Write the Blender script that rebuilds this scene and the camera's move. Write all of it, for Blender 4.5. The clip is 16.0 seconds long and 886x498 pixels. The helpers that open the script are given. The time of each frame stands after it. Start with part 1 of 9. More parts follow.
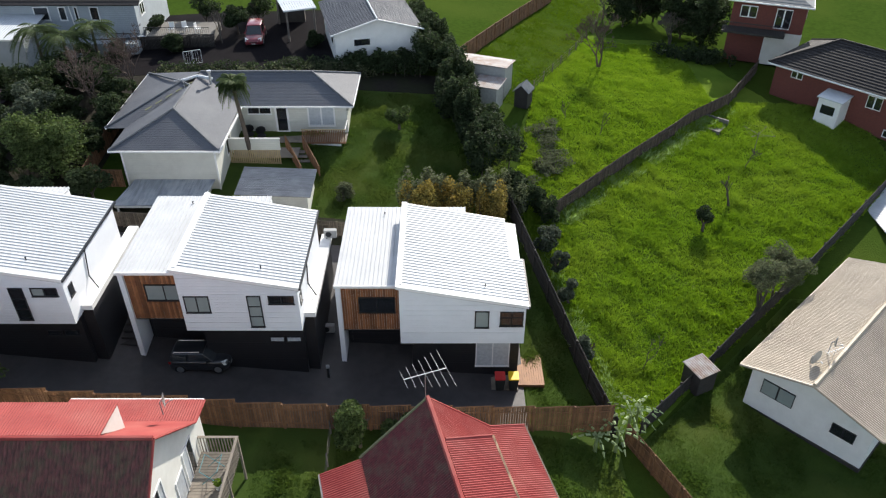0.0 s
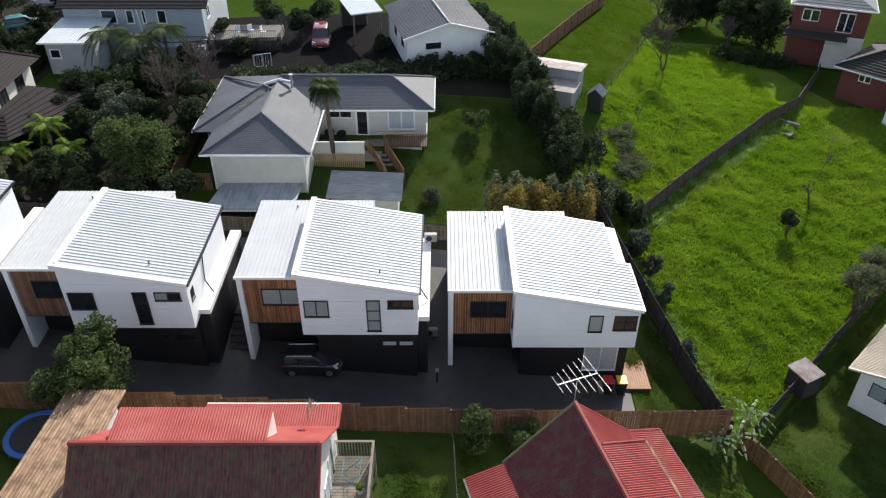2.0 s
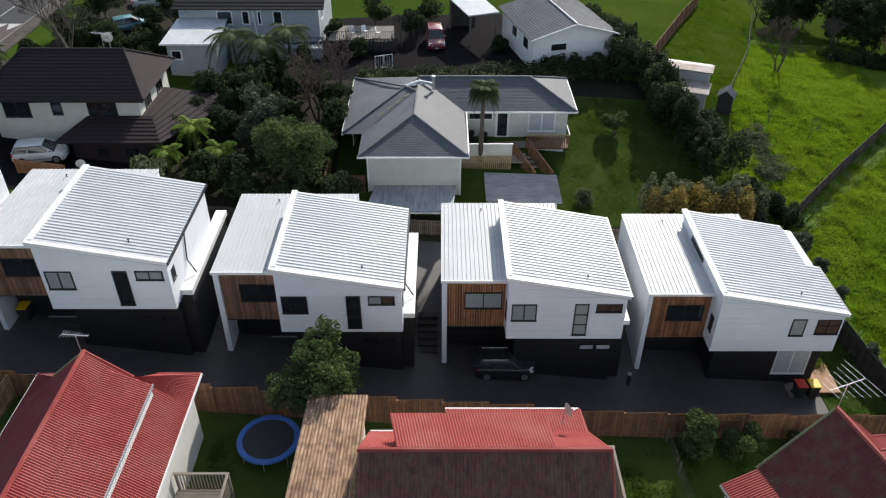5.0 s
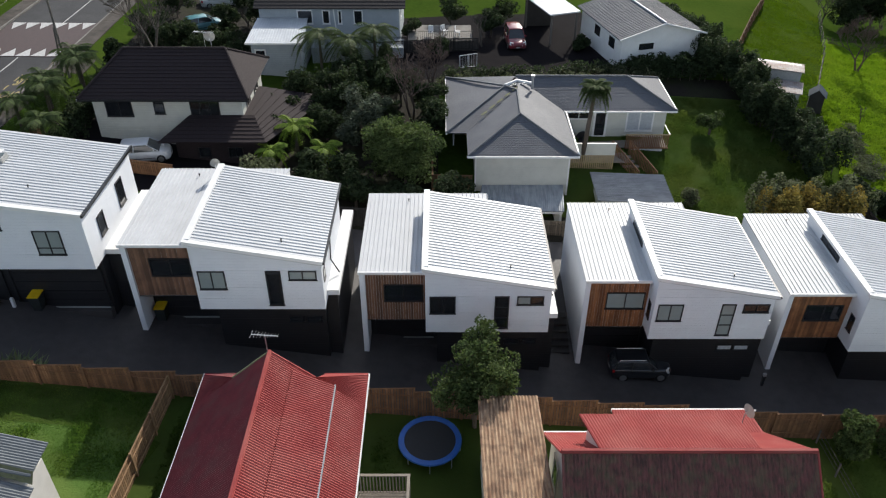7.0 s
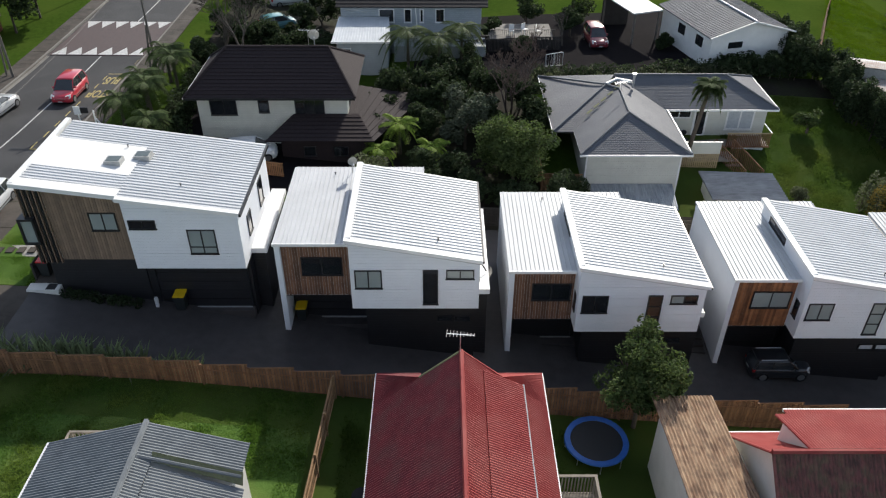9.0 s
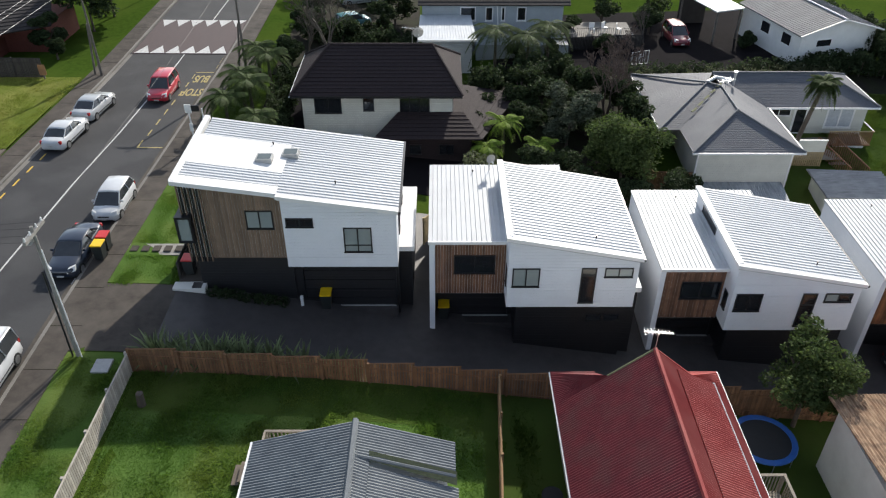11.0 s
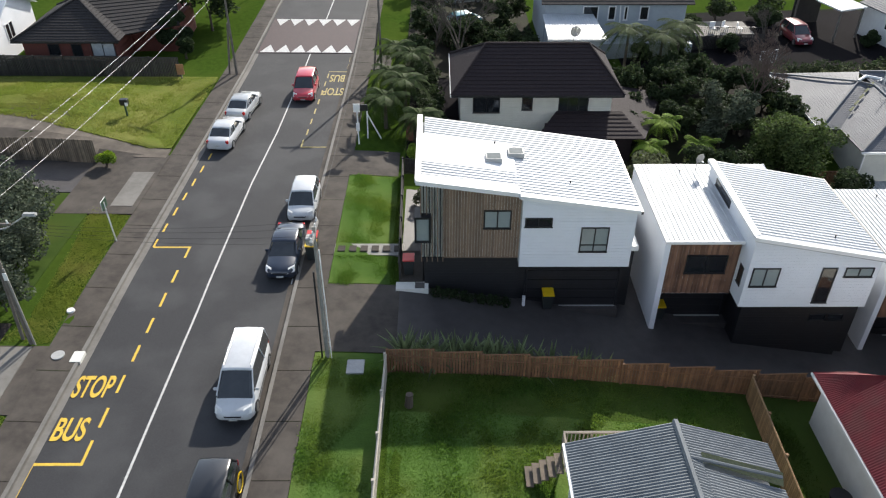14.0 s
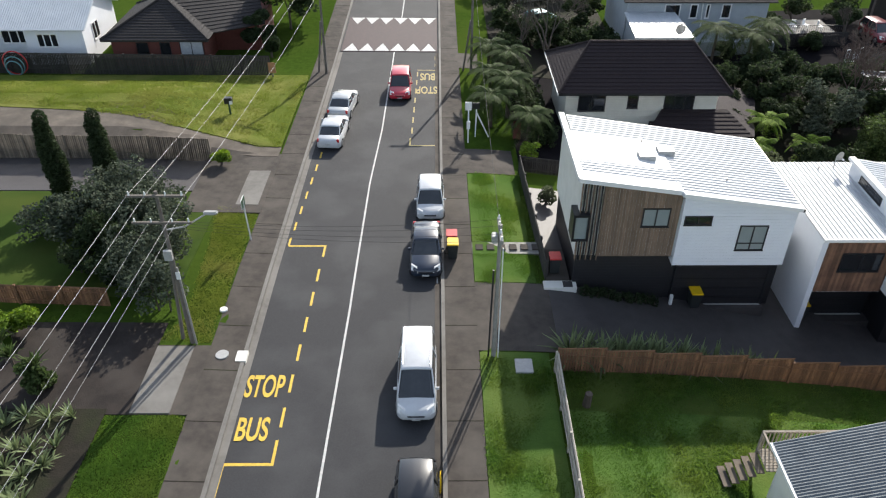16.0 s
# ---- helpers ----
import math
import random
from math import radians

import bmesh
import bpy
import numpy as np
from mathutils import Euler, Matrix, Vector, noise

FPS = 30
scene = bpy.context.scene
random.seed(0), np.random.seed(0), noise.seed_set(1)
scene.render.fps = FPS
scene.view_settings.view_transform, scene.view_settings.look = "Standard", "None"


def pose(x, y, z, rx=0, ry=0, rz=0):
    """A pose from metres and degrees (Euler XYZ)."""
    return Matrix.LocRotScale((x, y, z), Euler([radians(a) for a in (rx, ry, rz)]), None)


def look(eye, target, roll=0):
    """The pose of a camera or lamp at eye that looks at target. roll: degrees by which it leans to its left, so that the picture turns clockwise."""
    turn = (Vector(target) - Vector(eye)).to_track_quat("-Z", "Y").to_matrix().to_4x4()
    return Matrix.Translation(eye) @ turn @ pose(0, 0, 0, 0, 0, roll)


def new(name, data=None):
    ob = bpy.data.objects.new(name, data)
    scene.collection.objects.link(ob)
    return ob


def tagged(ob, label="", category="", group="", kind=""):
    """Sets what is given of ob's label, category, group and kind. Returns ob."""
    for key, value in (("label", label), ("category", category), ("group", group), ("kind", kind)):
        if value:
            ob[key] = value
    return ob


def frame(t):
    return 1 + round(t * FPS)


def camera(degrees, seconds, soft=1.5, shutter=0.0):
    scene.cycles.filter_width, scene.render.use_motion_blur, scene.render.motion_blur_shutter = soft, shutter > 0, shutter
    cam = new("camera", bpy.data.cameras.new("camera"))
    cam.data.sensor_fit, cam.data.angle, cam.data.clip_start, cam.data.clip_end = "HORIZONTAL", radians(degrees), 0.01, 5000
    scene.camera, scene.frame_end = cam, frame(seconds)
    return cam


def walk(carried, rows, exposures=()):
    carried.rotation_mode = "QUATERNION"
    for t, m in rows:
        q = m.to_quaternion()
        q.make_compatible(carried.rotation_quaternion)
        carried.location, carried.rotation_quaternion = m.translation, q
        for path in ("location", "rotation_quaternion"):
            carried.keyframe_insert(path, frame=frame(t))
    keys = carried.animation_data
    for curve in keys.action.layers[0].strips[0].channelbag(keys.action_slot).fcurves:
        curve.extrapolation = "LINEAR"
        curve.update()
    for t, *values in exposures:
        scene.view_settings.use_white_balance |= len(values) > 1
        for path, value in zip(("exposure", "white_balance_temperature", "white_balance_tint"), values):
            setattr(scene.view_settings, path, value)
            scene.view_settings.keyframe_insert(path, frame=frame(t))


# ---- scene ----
cam = camera(60.3, 16.0, soft=1.2)
METRES, EYE, TILT, LEAN, TURN = 61.0, 25.3, -35.4, 0.0, 0.0
ROWS = [
    (0.0, 0.0000, 0.0000, 0.0000, 0.00, 0.00, -0.00),
    (0.5, -0.0244, -0.0008, 0.0007, -0.01, 0.01, -0.01),
    (1.0, -0.0504, -0.0022, 0.0019, -0.01, 0.00, 0.01),
    (1.5, -0.0777, -0.0027, 0.0025, -0.04, 0.02, -0.01),
    (2.0, -0.1057, -0.0032, 0.0038, -0.05, 0.03, -0.05),
    (2.5, -0.1353, -0.0033, 0.0044, -0.07, 0.02, -0.07),
    (3.0, -0.1659, -0.0030, 0.0052, -0.08, -0.01, -0.07),
    (3.5, -0.1969, -0.0023, 0.0058, -0.09, -0.01, -0.06),
    (4.0, -0.2282, -0.0013, 0.0065, -0.10, -0.01, -0.05),
    (6.5, -0.3870, 0.0040, 0.0066, -0.13, 0.02, -0.05),
    (7.0, -0.4193, 0.0055, 0.0063, -0.14, 0.04, -0.05),
    (7.5, -0.4519, 0.0068, 0.0062, -0.15, 0.04, -0.05),
    (8.0, -0.4844, 0.0083, 0.0058, -0.17, 0.05, -0.05),
    (8.5, -0.5169, 0.0098, 0.0053, -0.19, 0.08, -0.04),
    (9.0, -0.5493, 0.0111, 0.0048, -0.20, 0.08, -0.02),
    (11.5, -0.7111, 0.0168, 0.0029, -0.32, 0.10, 0.04),
    (12.0, -0.7435, 0.0175, 0.0031, -0.35, 0.09, 0.05),
    (12.5, -0.7757, 0.0183, 0.0031, -0.38, 0.08, 0.05),
    (13.0, -0.8080, 0.0191, 0.0026, -0.40, 0.10, 0.07),
    (13.5, -0.8404, 0.0201, 0.0028, -0.42, 0.09, 0.08),
    (14.0, -0.8730, 0.0208, 0.0031, -0.46, 0.09, 0.08),
    (14.5, -0.9054, 0.0218, 0.0032, -0.48, 0.08, 0.08),
    (15.0, -0.9377, 0.0233, 0.0031, -0.49, 0.08, 0.10),
    (15.5, -0.9699, 0.0246, 0.0027, -0.51, 0.08, 0.10),
    (16.0, -0.9996, 0.0258, 0.0022, -0.48, 0.08, 0.13),
]
EXPOSURES = [(0.0, 0.84), (4.0, 0.54), (7.0, 0.45), (9.0, 0.48), (12.0, 0.66), (16.0, 0.86)]
walk(cam, [(t, pose(0, 0, EYE, TILT, LEAN, TURN) @ pose(METRES * x, METRES * y, METRES * z, 90 + pitch, roll, yaw)) for t, x, y, z, yaw, pitch, roll in ROWS], EXPOSURES)


# ---------------------------------------------------------------- light
SUN_ELEV, SUN_AZ = 30.0, 20.0          # degrees; azimuth from +y towards +x
world = bpy.data.worlds.new("world")
scene.world = world
world.use_nodes = True
wn = world.node_tree
wn.nodes.clear()
sky = wn.nodes.new("ShaderNodeTexSky")
sky.sky_type, sky.sun_disc = "NISHITA", False
sky.sun_elevation, sky.sun_rotation = radians(SUN_ELEV), radians(SUN_AZ)
sky.air_density, sky.dust_density, sky.ozone_density = 1.0, 0.8, 1.2
bg = wn.nodes.new("ShaderNodeBackground")
bg.inputs["Strength"].default_value = 0.13
wo = wn.nodes.new("ShaderNodeOutputWorld")
haze = wn.nodes.new("ShaderNodeHueSaturation")      # thin winter cloud greys the blue
haze.inputs["Saturation"].default_value = 0.68
wn.links.new(sky.outputs[0], haze.inputs["Color"])
wn.links.new(haze.outputs[0], bg.inputs["Color"])
wn.links.new(bg.outputs[0], wo.inputs["Surface"])
sun = new("sun", bpy.data.lights.new("sun", "SUN"))
sun.data.energy, sun.data.angle, sun.data.color = 3.9, radians(0.6), (1.0, 0.94, 0.845)
sun_dir = Vector((math.sin(radians(SUN_AZ)) * math.cos(radians(SUN_ELEV)), math.cos(radians(SUN_AZ)) * math.cos(radians(SUN_ELEV)), math.sin(radians(SUN_ELEV))))
sun.matrix_world = look(sun_dir * 100, (0, 0, 0))


# ---------------------------------------------------------------- materials
def mat(name, c1, c2=None, scale=1.0, rough=0.7, metal=0.0, bump=0.0, bscale=30.0, spec=0.5, lap=None, island=0.0, randob=0.0, c3=None, scale3=0.15, amount3=0.5, coat=0.0, trans=0.0, streak=None):
    """Two-tone noise, a large-scale third tone, grain bump; lap=(axis, pitch, depth) for lapped boards."""
    m = bpy.data.materials.new(name)
    m.use_nodes = True
    nt = m.node_tree
    n, lk = nt.nodes, nt.links
    b = n["Principled BSDF"]
    b.inputs["Roughness"].default_value, b.inputs["Metallic"].default_value = rough, metal
    b.inputs["Specular IOR Level"].default_value = spec
    b.inputs["Coat Weight"].default_value = coat
    geo = n.new("ShaderNodeNewGeometry")
    pos = geo.outputs["Position"]
    c2 = c2 or tuple(v * 0.85 for v in c1)
    tex = n.new("ShaderNodeTexNoise")
    tex.inputs["Scale"].default_value, tex.inputs["Detail"].default_value, tex.inputs["Roughness"].default_value = scale, 6, 0.65
    if streak:                          # stains drawn out along the fall of a roof
        sm = n.new("ShaderNodeVectorMath")
        sm.operation, sm.inputs[1].default_value = "MULTIPLY", streak
        lk.new(pos, sm.inputs[0])
        lk.new(sm.outputs[0], tex.inputs["Vector"])
    else:
        lk.new(pos, tex.inputs["Vector"])
    ramp = n.new("ShaderNodeMapRange")
    ramp.inputs["From Min"].default_value, ramp.inputs["From Max"].default_value = 0.32, 0.68
    lk.new(tex.outputs["Fac"], ramp.inputs["Value"])
    mix = n.new("ShaderNodeMix")
    mix.data_type = "RGBA"
    mix.inputs["A"].default_value, mix.inputs["B"].default_value = (*c1, 1), (*c2, 1)
    lk.new(ramp.outputs[0], mix.inputs["Factor"])
    col = mix.outputs["Result"]
    if c3:
        t3 = n.new("ShaderNodeTexNoise")
        t3.inputs["Scale"].default_value, t3.inputs["Detail"].default_value = scale3, 5
        lk.new(pos, t3.inputs["Vector"])
        r3 = n.new("ShaderNodeMapRange")
        r3.inputs["From Min"].default_value, r3.inputs["From Max"].default_value, r3.inputs["To Max"].default_value = 0.45, 0.65, amount3
        lk.new(t3.outputs["Fac"], r3.inputs["Value"])
        m3 = n.new("ShaderNodeMix")
        m3.data_type = "RGBA"
        m3.inputs["B"].default_value = (*c3, 1)
        lk.new(r3.outputs[0], m3.inputs["Factor"])
        lk.new(col, m3.inputs["A"])
        col = m3.outputs["Result"]
    if island or randob:
        hsv = n.new("ShaderNodeHueSaturation")
        mr = n.new("ShaderNodeMapRange")
        k = island or randob
        mr.inputs["To Min"].default_value, mr.inputs["To Max"].default_value = 1 - k, 1 + k
        if island:
            lk.new(geo.outputs["Random Per Island"], mr.inputs["Value"])
        else:
            lk.new(n.new("ShaderNodeObjectInfo").outputs["Random"], mr.inputs["Value"])
        lk.new(mr.outputs[0], hsv.inputs["Value"])
        lk.new(col, hsv.inputs["Color"])
        col = hsv.outputs["Color"]
    lk.new(col, b.inputs["Base Color"])
    height = None
    if bump:
        tb = n.new("ShaderNodeTexNoise")
        tb.inputs["Scale"].default_value, tb.inputs["Detail"].default_value = bscale, 5
        lk.new(pos, tb.inputs["Vector"])
        bp = n.new("ShaderNodeBump")
        bp.inputs["Strength"].default_value, bp.inputs["Distance"].default_value = bump, 0.05
        lk.new(tb.outputs["Fac"], bp.inputs["Height"])
        height = bp.outputs["Normal"]
    if lap:
        axis, pitch, depth = lap
        sep = n.new("ShaderNodeSeparateXYZ")
        lk.new(pos, sep.inputs[0])
        dv = n.new("ShaderNodeMath")
        dv.operation, dv.inputs[1].default_value = "DIVIDE", -pitch
        lk.new(sep.outputs[axis], dv.inputs[0])
        fr = n.new("ShaderNodeMath")
        fr.operation = "FRACT"
        lk.new(dv.outputs[0], fr.inputs[0])
        bp = n.new("ShaderNodeBump")
        bp.inputs["Strength"].default_value, bp.inputs["Distance"].default_value = 1.0, depth
        lk.new(fr.outputs[0], bp.inputs["Height"])
        if height:
            lk.new(height, bp.inputs["Normal"])
        height = bp.outputs["Normal"]
    if height:
        lk.new(height, b.inputs["Normal"])
    if trans:                           # thin leaves let light through
        tl = n.new("ShaderNodeBsdfTranslucent")
        ms = n.new("ShaderNodeMixShader")
        ms.inputs[0].default_value = trans
        br = n.new("ShaderNodeHueSaturation")
        br.inputs["Value"].default_value, br.inputs["Saturation"].default_value = 1.5, 1.1
        lk.new(col, br.inputs["Color"])
        lk.new(br.outputs["Color"], tl.inputs["Color"])
        lk.new(b.outputs[0], ms.inputs[1])
        lk.new(tl.outputs[0], ms.inputs[2])
        lk.new(ms.outputs[0], n["Material Output"].inputs["Surface"])
    return m


M = {}
M["grass"] = mat("grass", (0.047, 0.083, 0.013), (0.033, 0.06, 0.010), 2.2, 1.0, bump=1.0, bscale=7, spec=0.0, c3=(0.062, 0.092, 0.016), scale3=0.11, amount3=0.7)
M["tuft"] = mat("tuft", (0.175, 0.27, 0.034), (0.14, 0.23, 0.027), 0.4, 0.85, spec=0.08, island=0.12, c3=(0.215, 0.295, 0.045), scale3=0.12, amount3=0.7, trans=0.4)
M["dry_lawn"] = mat("dry_lawn", (0.125, 0.152, 0.03), (0.085, 0.118, 0.022), 0.9, 0.95, bump=0.8, bscale=9, spec=0.02, c3=(0.185, 0.185, 0.055), scale3=0.22, amount3=0.85)
# lawn green darkened to carry shade from hedges, trees and houses
M["lawn_darkened"] = mat("lawn_darkened", (0.085, 0.135, 0.03), (0.052, 0.09, 0.022), 0.5, 0.9, spec=0.03, island=0.12, c3=(0.11, 0.145, 0.035), scale3=0.25, amount3=0.8, trans=0.4, bump=0.5, bscale=8)
M["pasture"] = mat("pasture", (0.105, 0.165, 0.022), (0.078, 0.132, 0.018), 0.6, 1.0, bump=0.6, bscale=6, spec=0.0, c3=(0.125, 0.172, 0.026), scale3=0.12, amount3=0.7)
M["tuft_pale"] = mat("tuft_pale", (0.27, 0.36, 0.15), (0.17, 0.26, 0.08), 0.7, 0.8, spec=0.1, island=0.25, trans=0.4)
M["far_blade"] = mat("far_blade", (0.08, 0.13, 0.016), (0.06, 0.105, 0.013), 0.4, 0.9, spec=0.03, island=0.1, c3=(0.10, 0.14, 0.022), scale3=0.2, amount3=0.6, trans=0.4)
M["dry_blade"] = mat("dry_blade", (0.19, 0.225, 0.055), (0.14, 0.18, 0.04), 0.5, 0.85, spec=0.05, island=0.14, c3=(0.24, 0.24, 0.08), scale3=0.3, amount3=0.7, trans=0.4)
M["dirt_drive"] = mat("dirt_drive", (0.036, 0.029, 0.025), (0.022, 0.018, 0.016), 1.2, 0.85, spec=0.2, bump=0.3, bscale=25, c3=(0.06, 0.052, 0.046), scale3=0.5, amount3=0.5)
M["old_concrete"] = mat("old_concrete", (0.165, 0.14, 0.115), (0.10, 0.085, 0.07), 1.2, 0.9, spec=0.2, bump=0.25, bscale=30, c3=(0.075, 0.066, 0.056), scale3=0.4, amount3=0.7)
# base greyer than plain glass, standing in for reflected sky
M["car_glass"] = mat("car_glass", (0.045, 0.05, 0.055), (0.03, 0.034, 0.038), 1.4, 0.08, spec=0.9)
M["twig_red"] = mat("twig_red", (0.125, 0.088, 0.072), (0.085, 0.06, 0.052), 4.0, 0.9)
M["fence_tan"] = mat("fence_tan", (0.33, 0.205, 0.105), (0.22, 0.135, 0.07), 2.0, 0.85, island=0.25, bump=0.2, bscale=20)
M["fence_old"] = mat("fence_old", (0.115, 0.085, 0.062), (0.07, 0.053, 0.041), 2.0, 0.9, island=0.35, bump=0.2, bscale=20)
M["fence_white"] = mat("fence_white", (0.50, 0.46, 0.40), (0.36, 0.32, 0.27), 2.0, 0.85, island=0.22, bump=0.2, bscale=20)
M["back_lawn"] = mat("back_lawn", (0.086, 0.15, 0.034), (0.058, 0.108, 0.025), 0.8, 0.95, spec=0.02, bump=0.6, bscale=9, c3=(0.125, 0.165, 0.045), scale3=0.3, amount3=0.7)
M["garden_blade"] = mat("garden_blade", (0.105, 0.18, 0.038), (0.075, 0.14, 0.03), 0.5, 0.85, spec=0.05, island=0.14, c3=(0.155, 0.2, 0.048), scale3=0.3, amount3=0.7, trans=0.45)
M["asphalt"] = mat("asphalt", (0.041, 0.0415, 0.044), (0.030, 0.0305, 0.033), 14, 0.8, spec=0.3, bump=0.25, bscale=60, c3=(0.062, 0.0625, 0.064), scale3=0.32, amount3=0.6)
M["drive"] = mat("drive", (0.066, 0.059, 0.058), (0.044, 0.039, 0.039), 1.6, 0.6, bump=0.15, bscale=40, c3=(0.088, 0.082, 0.08), scale3=0.22)
M["concrete"] = mat("concrete", (0.17, 0.16, 0.145), (0.12, 0.112, 0.10), 2.2, 0.85, bump=0.2, bscale=35, c3=(0.22, 0.21, 0.19), scale3=0.35)
M["path"] = mat("path", (0.082, 0.071, 0.061), (0.05, 0.044, 0.039), 1.5, 0.9, spec=0.2, bump=0.25, bscale=35, c3=(0.115, 0.102, 0.088), scale3=0.45)
M["hump"] = mat("hump", (0.078, 0.05, 0.049), (0.055, 0.039, 0.04), 3, 0.8, bump=0.2, bscale=40)
M["yellow_paint"] = mat("yellow_paint", (0.72, 0.48, 0.05), (0.55, 0.36, 0.04), 6, 0.6)
M["yellow_faded"] = mat("yellow_faded", (0.42, 0.34, 0.11), (0.26, 0.215, 0.085), 5, 0.7)
M["white_paint"] = mat("white_paint", (0.58, 0.58, 0.565), (0.36, 0.36, 0.35), 5, 0.65)
M["white_roof"] = mat("white_roof", (0.585, 0.60, 0.615), (0.525, 0.54, 0.555), 0.7, 0.5, spec=0.3, c3=(0.49, 0.50, 0.51), scale3=0.6, amount3=0.4)
M["white_board"] = mat("white_board", (0.74, 0.76, 0.79), (0.69, 0.71, 0.74), 0.9, 0.6, lap=(2, 0.18, 0.025))
M["white_trim"] = mat("white_trim", (0.80, 0.80, 0.79), (0.72, 0.72, 0.71), 1.4, 0.5)
M["black_board"] = mat("black_board", (0.014, 0.014, 0.017), (0.010, 0.010, 0.012), 2, 0.5, lap=(2, 0.18, 0.02))
M["black_metal"] = mat("black_metal", (0.016, 0.017, 0.02), None, 3, 0.4)
M["garage"] = mat("garage", (0.018, 0.018, 0.021), (0.013, 0.013, 0.015), 2, 0.45, lap=(2, 0.5, 0.02))
M["cedar"] = mat("cedar", (0.31, 0.135, 0.055), (0.17, 0.068, 0.03), 2.0, 0.6, island=0.42, bump=0.2, bscale=25)
# the same cedar, dulled for fronts that stand in shade
M["cedar_shaded"] = mat("cedar_shaded", (0.235, 0.125, 0.075), (0.135, 0.07, 0.045), 2.0, 0.65, island=0.4, bump=0.2, bscale=25)
M["cedar_grey"] = mat("cedar_grey", (0.235, 0.165, 0.115), (0.17, 0.12, 0.085), 2.0, 0.7, island=0.22, bump=0.2, bscale=25)
M["deck"] = mat("deck", (0.42, 0.21, 0.10), (0.30, 0.15, 0.075), 2.0, 0.65, island=0.2)
M["old_deck"] = mat("old_deck", (0.30, 0.26, 0.21), (0.20, 0.175, 0.145), 2.0, 0.8, island=0.25)
M["glass"] = mat("glass", (0.02, 0.023, 0.026), (0.014, 0.016, 0.02), 1, 0.06, spec=0.9)
M["skylight_glass"] = mat("skylight_glass", (0.10, 0.125, 0.125), (0.08, 0.10, 0.10), 0.8, 0.2, spec=0.5)
M["glass_blind"] = mat("glass_blind", (0.30, 0.34, 0.33), (0.25, 0.29, 0.29), 0.8, 0.12, spec=0.8)
M["curtain"] = mat("curtain", (0.5, 0.53, 0.56), (0.36, 0.39, 0.42), 6, 0.4)
M["fence_brown"] = mat("fence_brown", (0.245, 0.125, 0.062), (0.15, 0.078, 0.042), 2.0, 0.85, island=0.3, bump=0.2, bscale=20)
M["fence_grey"] = mat("fence_grey", (0.20, 0.16, 0.12), (0.12, 0.10, 0.08), 2.0, 0.9, island=0.35, bump=0.2, bscale=20)
M["fence_dark"] = mat("fence_dark", (0.045, 0.04, 0.037), (0.03, 0.027, 0.025), 2.0, 0.85, island=0.3)
M["fence_light"] = mat("fence_light", (0.46, 0.36, 0.2), (0.34, 0.26, 0.15), 2.0, 0.85, island=0.25)
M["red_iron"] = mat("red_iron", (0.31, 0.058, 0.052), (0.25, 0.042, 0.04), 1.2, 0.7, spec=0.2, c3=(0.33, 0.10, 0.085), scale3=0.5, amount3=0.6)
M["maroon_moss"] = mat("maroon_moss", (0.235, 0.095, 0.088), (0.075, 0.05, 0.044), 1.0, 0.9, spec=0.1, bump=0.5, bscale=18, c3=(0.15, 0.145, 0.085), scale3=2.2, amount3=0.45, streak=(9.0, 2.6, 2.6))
# mossy old red iron, also darkened for the slope turned from the sun
M["old_iron_shaded"] = mat("old_iron_shaded", (0.165, 0.046, 0.05), (0.095, 0.036, 0.038), 6.0, 0.85, spec=0.15, bump=0.5, bscale=14, c3=(0.14, 0.12, 0.085), scale3=1.8, amount3=0.45)
# red iron again, its colour darkened to carry the shaded slope
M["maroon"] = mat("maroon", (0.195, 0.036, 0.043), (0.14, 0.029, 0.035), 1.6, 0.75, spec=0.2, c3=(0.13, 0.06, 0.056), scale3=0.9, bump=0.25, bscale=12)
M["brown_iron"] = mat("brown_iron", (0.46, 0.33, 0.22), (0.17, 0.095, 0.06), 1.0, 0.85, spec=0.15, c3=(0.10, 0.066, 0.05), scale3=2.4, amount3=0.6, streak=(7.0, 0.8, 0.8))
M["grey_iron"] = mat("grey_iron", (0.16, 0.178, 0.19), (0.11, 0.123, 0.135), 1.6, 0.7, spec=0.25, c3=(0.22, 0.23, 0.235), scale3=0.35)
M["rust_iron"] = mat("rust_iron", (0.34, 0.32, 0.31), (0.22, 0.13, 0.09), 2.0, 0.75, c3=(0.45, 0.44, 0.43), scale3=0.8)
M["zinc_iron"] = mat("zinc_iron", (0.34, 0.345, 0.35), (0.20, 0.205, 0.21), 1.0, 0.6, spec=0.3, c3=(0.42, 0.425, 0.43), scale3=0.9, streak=(0.7, 6.0, 2.0), lap=(1, 0.3, 0.08))
M["zinc_pale"] = mat("zinc_pale", (0.40, 0.435, 0.465), (0.20, 0.22, 0.24), 1.0, 0.6, spec=0.3, c3=(0.48, 0.50, 0.52), scale3=0.9, streak=(4.0, 0.5, 1.0))
M["slate_tile"] = mat("slate_tile", (0.118, 0.126, 0.146), (0.078, 0.085, 0.10), 12.0, 0.65, spec=0.3, bump=0.5, bscale=16, c3=(0.135, 0.142, 0.158), scale3=0.4, amount3=0.6)
M["ridge_tile"] = mat("ridge_tile", (0.17, 0.18, 0.19), (0.12, 0.125, 0.135), 6.0, 0.7, spec=0.3)
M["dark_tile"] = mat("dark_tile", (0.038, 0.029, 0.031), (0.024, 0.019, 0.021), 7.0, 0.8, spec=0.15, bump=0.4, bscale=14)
M["black_tile"] = mat("black_tile", (0.045, 0.041, 0.041), (0.026, 0.024, 0.025), 6.0, 0.8, spec=0.2, bump=0.4, bscale=14)
